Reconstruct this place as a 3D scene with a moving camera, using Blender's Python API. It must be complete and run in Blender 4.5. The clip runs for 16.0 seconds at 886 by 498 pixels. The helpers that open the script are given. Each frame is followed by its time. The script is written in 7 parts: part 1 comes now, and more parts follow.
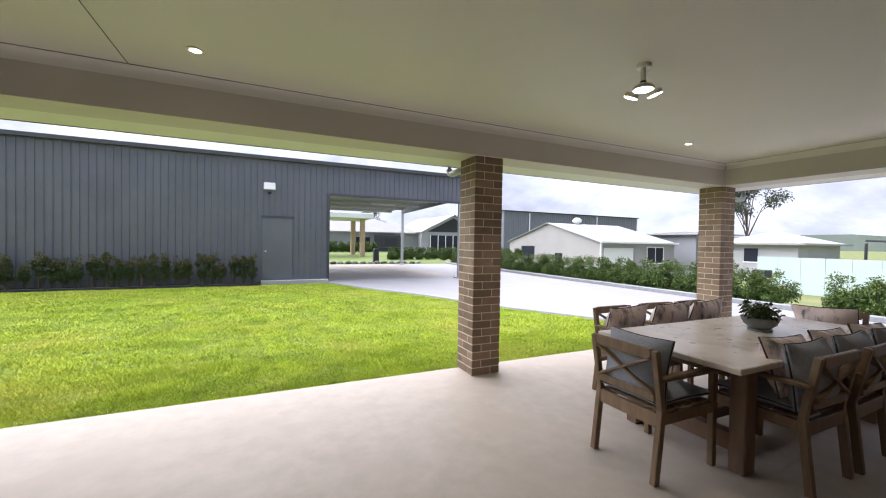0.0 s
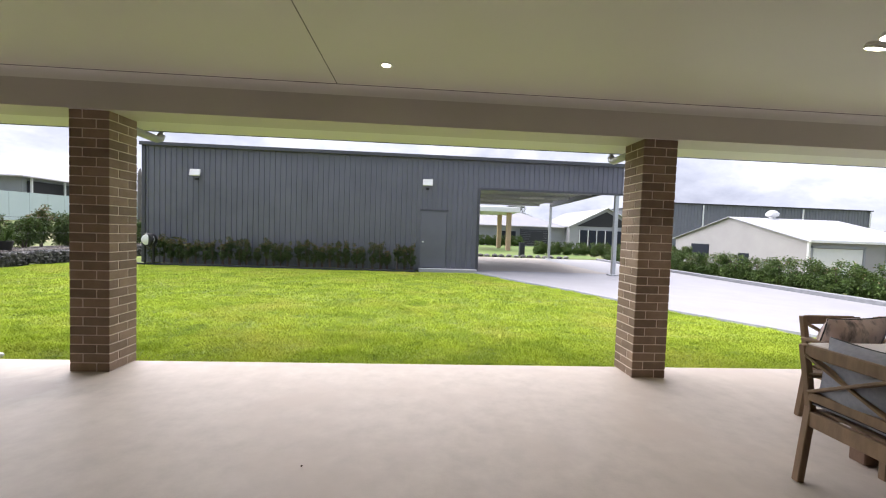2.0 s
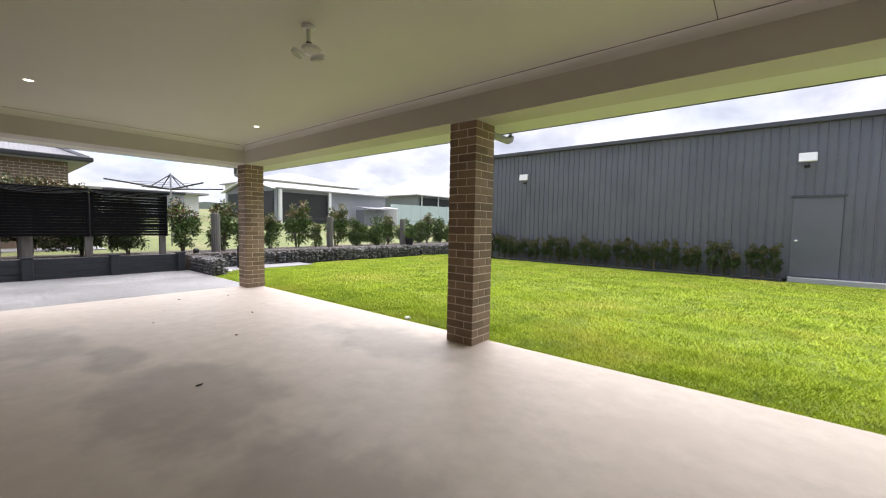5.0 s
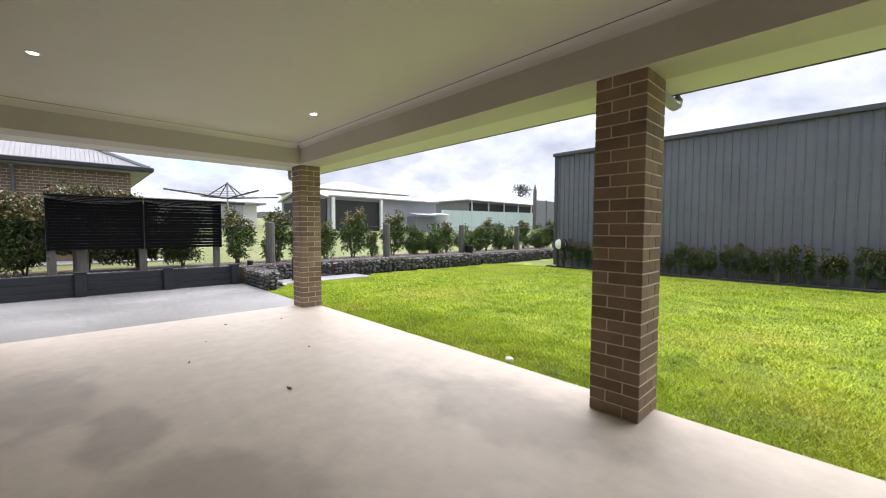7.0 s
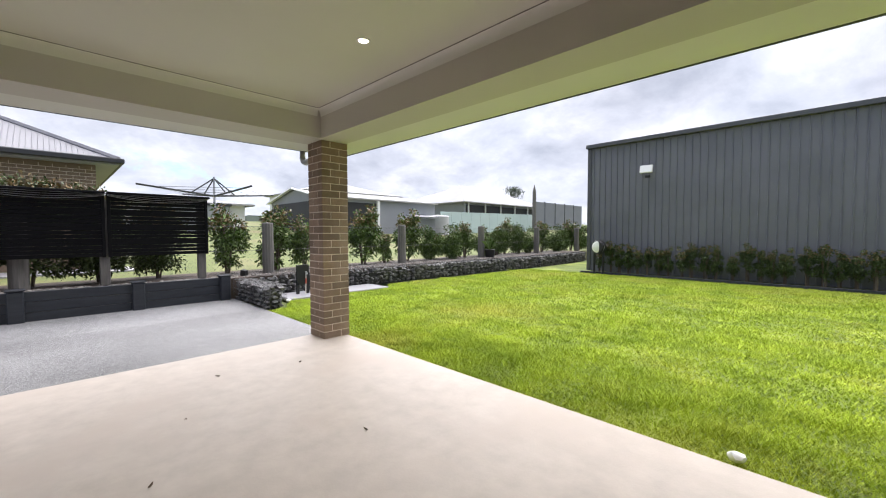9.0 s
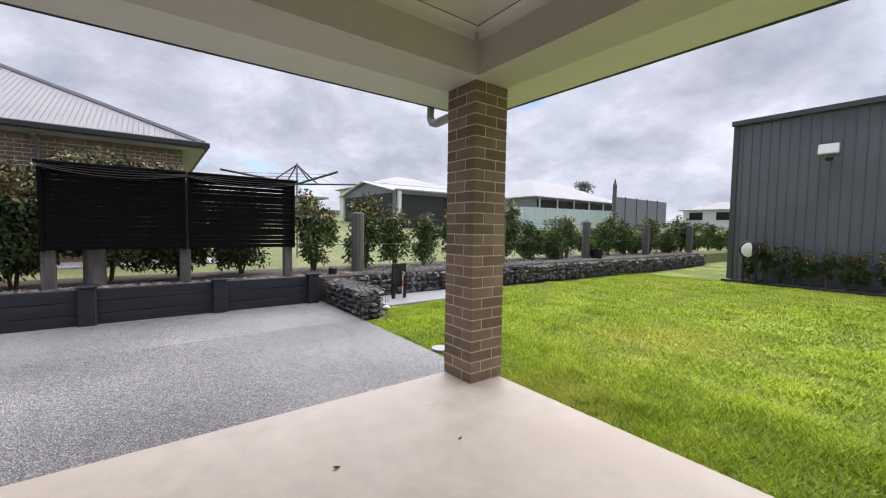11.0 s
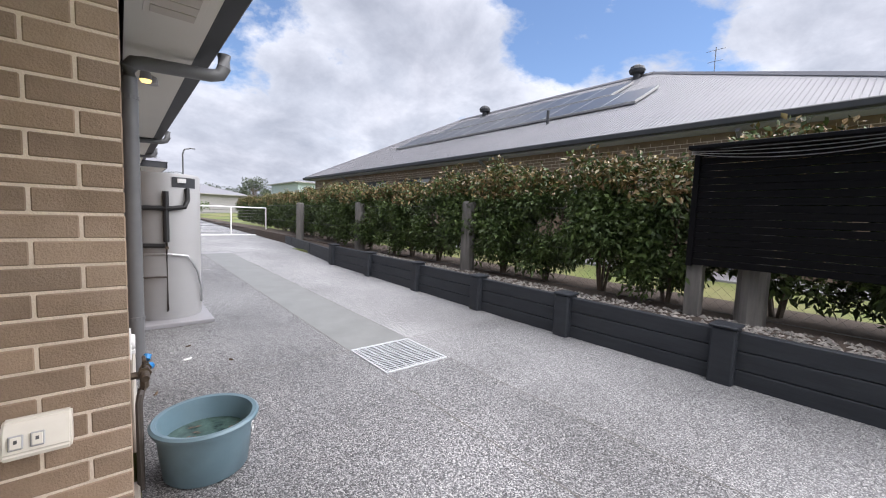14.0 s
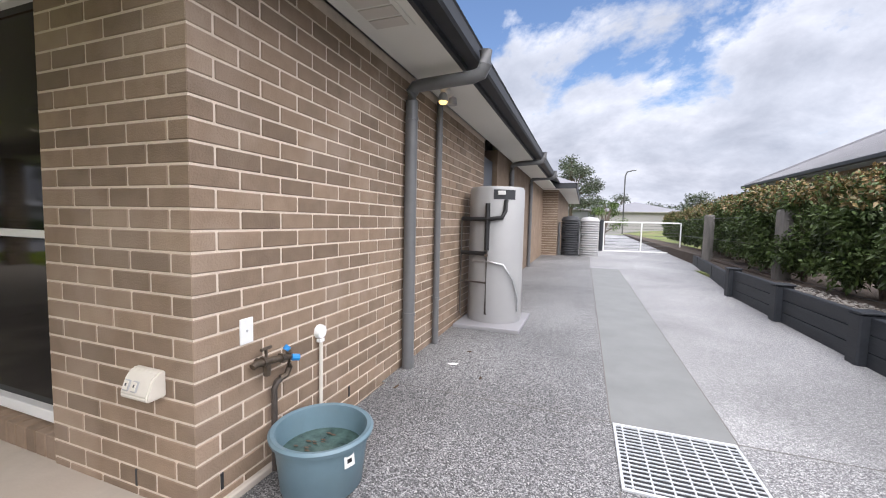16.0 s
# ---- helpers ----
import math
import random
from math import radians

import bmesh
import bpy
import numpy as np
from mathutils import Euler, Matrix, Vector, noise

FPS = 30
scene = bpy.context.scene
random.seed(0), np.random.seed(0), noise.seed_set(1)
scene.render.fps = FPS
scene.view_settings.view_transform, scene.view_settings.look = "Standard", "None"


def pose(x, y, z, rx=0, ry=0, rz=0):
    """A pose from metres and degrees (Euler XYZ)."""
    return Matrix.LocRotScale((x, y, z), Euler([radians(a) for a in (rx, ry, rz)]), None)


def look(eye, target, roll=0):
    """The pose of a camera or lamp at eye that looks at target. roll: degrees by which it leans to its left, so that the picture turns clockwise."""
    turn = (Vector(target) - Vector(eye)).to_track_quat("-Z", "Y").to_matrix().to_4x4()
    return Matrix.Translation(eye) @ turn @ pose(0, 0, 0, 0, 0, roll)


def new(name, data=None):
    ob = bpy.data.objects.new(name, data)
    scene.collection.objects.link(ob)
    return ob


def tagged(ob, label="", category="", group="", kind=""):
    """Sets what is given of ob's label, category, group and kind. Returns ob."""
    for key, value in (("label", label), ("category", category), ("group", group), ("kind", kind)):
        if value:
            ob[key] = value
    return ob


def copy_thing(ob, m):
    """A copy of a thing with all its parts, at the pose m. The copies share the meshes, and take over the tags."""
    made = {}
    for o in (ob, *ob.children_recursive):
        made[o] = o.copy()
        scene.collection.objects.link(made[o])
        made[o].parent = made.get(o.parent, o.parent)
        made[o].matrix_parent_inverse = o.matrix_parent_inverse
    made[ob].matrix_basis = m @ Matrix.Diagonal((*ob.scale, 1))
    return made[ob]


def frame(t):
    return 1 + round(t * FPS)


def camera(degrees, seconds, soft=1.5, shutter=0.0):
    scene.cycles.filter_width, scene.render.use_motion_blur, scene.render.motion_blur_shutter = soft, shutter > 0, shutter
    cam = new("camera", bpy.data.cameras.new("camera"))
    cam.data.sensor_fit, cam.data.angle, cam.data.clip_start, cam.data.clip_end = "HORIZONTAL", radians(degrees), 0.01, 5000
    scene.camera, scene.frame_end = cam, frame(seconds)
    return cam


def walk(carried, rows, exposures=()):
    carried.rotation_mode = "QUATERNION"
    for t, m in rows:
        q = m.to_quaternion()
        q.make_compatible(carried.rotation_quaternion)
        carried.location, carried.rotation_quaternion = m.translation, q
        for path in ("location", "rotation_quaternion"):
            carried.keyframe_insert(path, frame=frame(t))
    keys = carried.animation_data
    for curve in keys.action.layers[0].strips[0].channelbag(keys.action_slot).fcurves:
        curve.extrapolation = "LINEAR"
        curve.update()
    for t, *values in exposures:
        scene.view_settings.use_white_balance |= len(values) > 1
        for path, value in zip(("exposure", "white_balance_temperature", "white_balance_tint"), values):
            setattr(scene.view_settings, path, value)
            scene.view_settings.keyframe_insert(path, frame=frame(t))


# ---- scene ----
cam = camera(97.6, 16.0, 1.1)
PATH = [
    (0, (-0.426, 0.203, 1.457), (0.412, 2.018, 1.422), 1.0),
    (0.5, (-0.424, 0.129, 1.43), (0.268, 2.005, 1.4), 1.7),
    (1, (-0.473, 0.122, 1.419), (0.069, 2.047, 1.375), 1.4),
    (1.5, (-0.548, 0.164, 1.434), (-0.201, 2.132, 1.365), 1.4),
    (2, (-0.562, 0.132, 1.402), (-0.432, 2.126, 1.319), 2.0),
    (2.5, (-0.617, 0.131, 1.406), (-0.739, 2.125, 1.295), 1.7),
    (3, (-0.692, 0.123, 1.403), (-1.063, 2.085, 1.274), 1.4),
    (3.5, (-0.744, 0.139, 1.385), (-1.386, 2.028, 1.244), 1.3),
    (4, (-0.833, 0.193, 1.361), (-1.712, 1.984, 1.218), 1.1),
    (4.5, (-0.911, 0.284, 1.359), (-2.01, 1.949, 1.224), 1.0),
    (5, (-1.021, 0.513, 1.302), (-2.295, 2.05, 1.178), 1.0),
    (5.2, (-1.074, 0.631, 1.293), (-2.41, 2.115, 1.175), 1.1),
    (7.5, (-2.91, 1.227, 1.33), (-4.359, 2.602, 1.233), 0.2),
    (8, (-3.376, 1.383, 1.306), (-4.821, 2.763, 1.215), 0.1),
    (10.3, (-5.85, 1.749, 1.275), (-7.211, 3.212, 1.19), -0.1),
    (10.5, (-6.013, 1.784, 1.255), (-7.418, 3.205, 1.168), 0.1),
    (11, (-6.474, 1.867, 1.248), (-8.076, 3.06, 1.142), 0.9),
    (11.5, (-6.952, 1.974, 1.252), (-8.785, 2.762, 1.111), 1.8),
    (12, (-7.369, 2.171, 1.242), (-9.341, 2.447, 1.061), 2.1),
    (12.5, (-7.807, 2.263, 1.21), (-9.775, 1.971, 1.011), 2.2),
    (13, (-8.232, 2.286, 1.219), (-10.067, 1.514, 1.025), 1.8),
    (13.5, (-8.637, 2.256, 1.268), (-10.224, 1.053, 1.085), 1.9),
    (14, (-9.089, 2.09, 1.275), (-10.367, 0.561, 1.106), 2.1),
    (14.5, (-9.524, 1.942, 1.243), (-10.38, 0.142, 1.08), 2.1),
    (15, (-9.891, 1.718, 1.217), (-10.275, -0.239, 1.065), 2.1),
    (15.5, (-10.19, 1.489, 1.235), (-9.99, -0.496, 1.091), 1.4),
    (16, (-10.517, 1.381, 1.212), (-9.838, -0.495, 1.07), 1.3),
]
walk(cam, [(t, look(eye, target, roll)) for t, eye, target, roll in PATH],
     [(0.0, 1.17, 5950, 18), (2.5, 1.06, 6150, 19), (5.0, 1.06, 6250, 17), (8.0, 1.04, 6200, 15), (10.5, 0.74, 6150, 17), (11.5, 0.57, 6150, 17), (12.5, 0.65, 6100, 14), (14.0, 0.8, 6150, 15), (15.0, 0.92, 6150, 15), (16.0, 0.88, 6150, 15)])

# ---- world, sun, exposure ----
SUN_EL, SUN_AZ = radians(62), radians(-40)
world = bpy.data.worlds.new("sky")
scene.world = world
world.use_nodes = True
wn, wl = world.node_tree.nodes, world.node_tree.links
wn.clear()


def wnode(kind, **props):
    n = wn.new(kind)
    for k, v in props.items():
        n.inputs[k.replace("_", " ")].default_value = v
    return n


sky = wn.new("ShaderNodeTexSky")
sky.sky_type, sky.sun_disc = "NISHITA", False
sky.sun_elevation, sky.sun_rotation = SUN_EL, SUN_AZ
sky.air_density, sky.dust_density, sky.ozone_density = 1.0, 0.15, 2.2
skydim = wn.new("ShaderNodeVectorMath")
skydim.operation = "SCALE"
skydim.inputs[3].default_value = 0.15
wl.new(sky.outputs[0], skydim.inputs[0])
tc = wn.new("ShaderNodeTexCoord")
sep = wn.new("ShaderNodeSeparateXYZ")
wl.new(tc.outputs["Generated"], sep.inputs[0])


def wmath(op, a, b):
    n = wn.new("ShaderNodeMath")
    n.operation = op
    for i, v in enumerate((a, b)):
        if isinstance(v, (int, float)):
            n.inputs[i].default_value = v
        else:
            wl.new(v, n.inputs[i])
    return n.outputs[0]


zz = wmath("ADD", wmath("MAXIMUM", sep.outputs[2], 0.0), 0.42)
flat = wn.new("ShaderNodeCombineXYZ")
wl.new(wmath("DIVIDE", sep.outputs[0], zz), flat.inputs[0])
wl.new(wmath("DIVIDE", sep.outputs[1], zz), flat.inputs[1])


def wnoise(scale, detail, rough, w):
    n = wn.new("ShaderNodeTexNoise")
    n.noise_dimensions = "4D"
    n.inputs["W"].default_value = w
    n.inputs["Scale"].default_value, n.inputs["Detail"].default_value, n.inputs["Roughness"].default_value = scale, detail, rough
    n.inputs["Distortion"].default_value = 0.25
    wl.new(flat.outputs[0], n.inputs["Vector"])
    return n.outputs["Fac"]


def wramp(src, stops):
    n = wn.new("ShaderNodeValToRGB")
    while len(n.color_ramp.elements) < len(stops):
        n.color_ramp.elements.new(0.5)
    for e, (p, c) in zip(n.color_ramp.elements, stops):
        e.position, e.color = p, (*c, 1)
    wl.new(src, n.inputs[0])
    return n.outputs[0]


low = wmath("MAXIMUM", wmath("SUBTRACT", 0.075, wmath("MULTIPLY", sep.outputs[2], 0.30)), -0.03)
# the cloud closes up towards the north
low = wmath("ADD", low, wmath("MULTIPLY", wmath("MAXIMUM", sep.outputs[1], 0.0), 0.13))
mass = wnoise(1.5, 12, 0.60, 2.3)
cover = wramp(wmath("ADD", mass, low), [(0.432, (0, 0, 0)), (0.485, (1, 1, 1))])
tone = wramp(wnoise(2.9, 11, 0.6, 7.9), [(0.34, (0.475, 0.51, 0.565)), (0.50, (0.635, 0.665, 0.71)), (0.64, (0.84, 0.86, 0.89))])
# thin cloud edges shine, thick bellies are grey
rim = wramp(mass, [(0.45, (1.0, 1.0, 1.0)), (0.54, (0.88, 0.88, 0.89)), (0.66, (0.72, 0.72, 0.74))])
shade = wn.new("ShaderNodeVectorMath")
shade.operation = "MULTIPLY"
wl.new(tone, shade.inputs[0])
wl.new(rim, shade.inputs[1])
lift = wn.new("ShaderNodeVectorMath")
lift.operation = "SCALE"
lift.inputs[3].default_value = 1.12
wl.new(shade.outputs[0], lift.inputs[0])
cloud = lift.outputs[0]
mixc = wn.new("ShaderNodeMix")
mixc.data_type = "RGBA"
wl.new(cover, mixc.inputs[0])
wl.new(skydim.outputs[0], mixc.inputs[6])
wl.new(cloud, mixc.inputs[7])
bg = wn.new("ShaderNodeBackground")
bg.inputs[1].default_value = 0.66
wl.new(mixc.outputs[2], bg.inputs[0])
wout = wn.new("ShaderNodeOutputWorld")
wl.new(bg.outputs[0], wout.inputs[0])
sun = new("sun", bpy.data.lights.new("sun", "SUN"))
sun.data.energy, sun.data.angle, sun.data.color = 5.0, radians(100), (1.0, 0.96, 0.9)
sun.matrix_world = look((math.sin(SUN_AZ) * math.cos(SUN_EL) * 50, math.cos(SUN_AZ) * math.cos(SUN_EL) * 50, math.sin(SUN_EL) * 50), (0, 0, 0))


# ---- materials ----
def surface(name, a, b=None, scale=4.0, rough=0.6, bump=0.0, bump_scale=60.0, metal=0.0, stain=None, stain_scale=0.7, per=0.0, spec=0.5, rough_var=0.0, stretch=(1, 1, 1)):
    """A procedural paint, stone or metal: two tones by fine noise, a broad stain, grain relief; per: spread between pieces."""
    m = bpy.data.materials.new(name)
    m.use_nodes = True
    t = m.node_tree
    nd, ln = t.nodes, t.links
    p = nd["Principled BSDF"]
    p.inputs["Roughness"].default_value, p.inputs["Metallic"].default_value = rough, metal
    p.inputs["Specular IOR Level"].default_value = spec
    co = nd.new("ShaderNodeTexCoord")
    mp = nd.new("ShaderNodeMapping")
    mp.inputs["Scale"].default_value = stretch
    geo = nd.new("ShaderNodeNewGeometry")
    ln.new(geo.outputs["Position"], mp.inputs[0])

    def noise_of(sc, detail=5, ro=0.6):
        n = nd.new("ShaderNodeTexNoise")
        n.inputs["Scale"].default_value, n.inputs["Detail"].default_value, n.inputs["Roughness"].default_value = sc, detail, ro
        ln.new(mp.outputs[0], n.inputs["Vector"])
        return n.outputs["Fac"]

    def ramp(src, lo, hi, c0, c1):
        r = nd.new("ShaderNodeValToRGB")
        r.color_ramp.elements[0].position, r.color_ramp.elements[1].position = lo, hi
        r.color_ramp.elements[0].color, r.color_ramp.elements[1].color = (*c0, 1), (*c1, 1)
        ln.new(src, r.inputs[0])
        return r.outputs[0]

    b = b or tuple(x * 0.85 for x in a)
    col = ramp(noise_of(scale), 0.32, 0.68, a, b)
    if stain:
        mx = nd.new("ShaderNodeMix")
        mx.data_type = "RGBA"
        ln.new(ramp(noise_of(stain_scale, 4, 0.55), 0.5, 0.68, (0, 0, 0), (1, 1, 1)), mx.inputs[0])
        ln.new(col, mx.inputs[6])
        mx.inputs[7].default_value = (*stain, 1)
        col = mx.outputs[2]
    if per:
        oi = nd.new("ShaderNodeObjectInfo")
        rnd = nd.new("ShaderNodeMath")
        rnd.operation = "ADD"
        ln.new(oi.outputs["Random"], rnd.inputs[0])
        ln.new(geo.outputs["Random Per Island"], rnd.inputs[1])
        fr = nd.new("ShaderNodeMath")
        fr.operation = "FRACT"
        ln.new(rnd.outputs[0], fr.inputs[0])
        mr = nd.new("ShaderNodeMapRange")
        mr.inputs["To Min"].default_value, mr.inputs["To Max"].default_value = 1 - per, 1 + per
        ln.new(fr.outputs[0], mr.inputs["Value"])
        hv = nd.new("ShaderNodeHueSaturation")
        ln.new(mr.outputs[0], hv.inputs["Value"])
        ln.new(col, hv.inputs["Color"])
        col = hv.outputs[0]
    ln.new(col, p.inputs["Base Color"])
    if rough_var:
        mr2 = nd.new("ShaderNodeMapRange")
        mr2.inputs["To Min"].default_value, mr2.inputs["To Max"].default_value = max(0.02, rough - rough_var), min(1, rough + rough_var)
        ln.new(noise_of(stain_scale * 2.3, 4), mr2.inputs["Value"])
        ln.new(mr2.outputs[0], p.inputs["Roughness"])
    if bump:
        bp = nd.new("ShaderNodeBump")
        bp.inputs["Strength"].default_value, bp.inputs["Distance"].default_value = bump, 0.01
        ln.new(noise_of(bump_scale, 4), bp.inputs["Height"])
        ln.new(bp.outputs[0], p.inputs["Normal"])
    return m


def aggregate(name, gain=1.0, cells=175, contrast=1.0):
    """Exposed aggregate: pebbles of mixed grey set in dark cement."""
    m = surface(name, (0.3, 0.3, 0.3), rough=0.5, spec=0.55)
    t = m.node_tree
    nd, ln = t.nodes, t.links
    p = nd["Principled BSDF"]
    geo = nd.new("ShaderNodeNewGeometry")
    vo = nd.new("ShaderNodeTexVoronoi")
    vo.inputs["Scale"].default_value = cells
    ln.new(geo.outputs["Position"], vo.inputs["Vector"])
    sep2 = nd.new("ShaderNodeSeparateColor")
    ln.new(vo.outputs["Color"], sep2.inputs[0])
    r = nd.new("ShaderNodeValToRGB")
    for i, (pos, c) in enumerate([(0.0, (0.03, 0.03, 0.032)), (0.42, (0.118, 0.118, 0.122)), (0.78, (0.30, 0.298, 0.30)), (1.0, (0.54, 0.535, 0.525))]):
        c = tuple(gain * (0.2 + (v - 0.2) * contrast) for v in c)
        e = r.color_ramp.elements[i] if i < 2 else r.color_ramp.elements.new(pos)
        e.position, e.color = pos, (*c, 1)
        ln.new(sep2.outputs[0], r.inputs[0])
    big = nd.new("ShaderNodeTexNoise")
    big.inputs["Scale"].default_value, big.inputs["Detail"].default_value = 0.6, 5
    ln.new(geo.outputs["Position"], big.inputs["Vector"])
    mr = nd.new("ShaderNodeMapRange")
    mr.inputs["From Min"].default_value, mr.inputs["From Max"].default_value = 0.3, 0.7
    mr.inputs["To Min"].default_value, mr.inputs["To Max"].default_value = 0.66, 1.24
    ln.new(big.outputs["Fac"], mr.inputs["Value"])
    hv = nd.new("ShaderNodeHueSaturation")
    ln.new(mr.outputs[0], hv.inputs["Value"])
    ln.new(r.outputs[0], hv.inputs["Color"])
    ln.new(hv.outputs[0], p.inputs["Base Color"])
    bp = nd.new("ShaderNodeBump")
    bp.inputs["Strength"].default_value, bp.inputs["Distance"].default_value = 0.7, 0.006
    bp.invert = True
    ln.new(vo.outputs["Distance"], bp.inputs["Height"])
    ln.new(bp.outputs[0], p.inputs["Normal"])
    return m


def glass_mat(name, tint=(1, 1, 1), rough=0.0):
    m = bpy.data.materials.new(name)
    m.use_nodes = True
    p = m.node_tree.nodes["Principled BSDF"]
    p.inputs["Base Color"].default_value, p.inputs["Roughness"].default_value = (*tint, 1), rough
    p.inputs["Transmission Weight"].default_value, p.inputs["IOR"].default_value = 1.0, 1.45
    return m


def glow(name, colour, strength):
    m = bpy.data.materials.new(name)
    m.use_nodes = True
    p = m.node_tree.nodes["Principled BSDF"]
    p.inputs["Base Color"].default_value = (*colour, 1)
    p.inputs["Emission Color"].default_value, p.inputs["Emission Strength"].default_value = (*colour, 1), strength
    return m


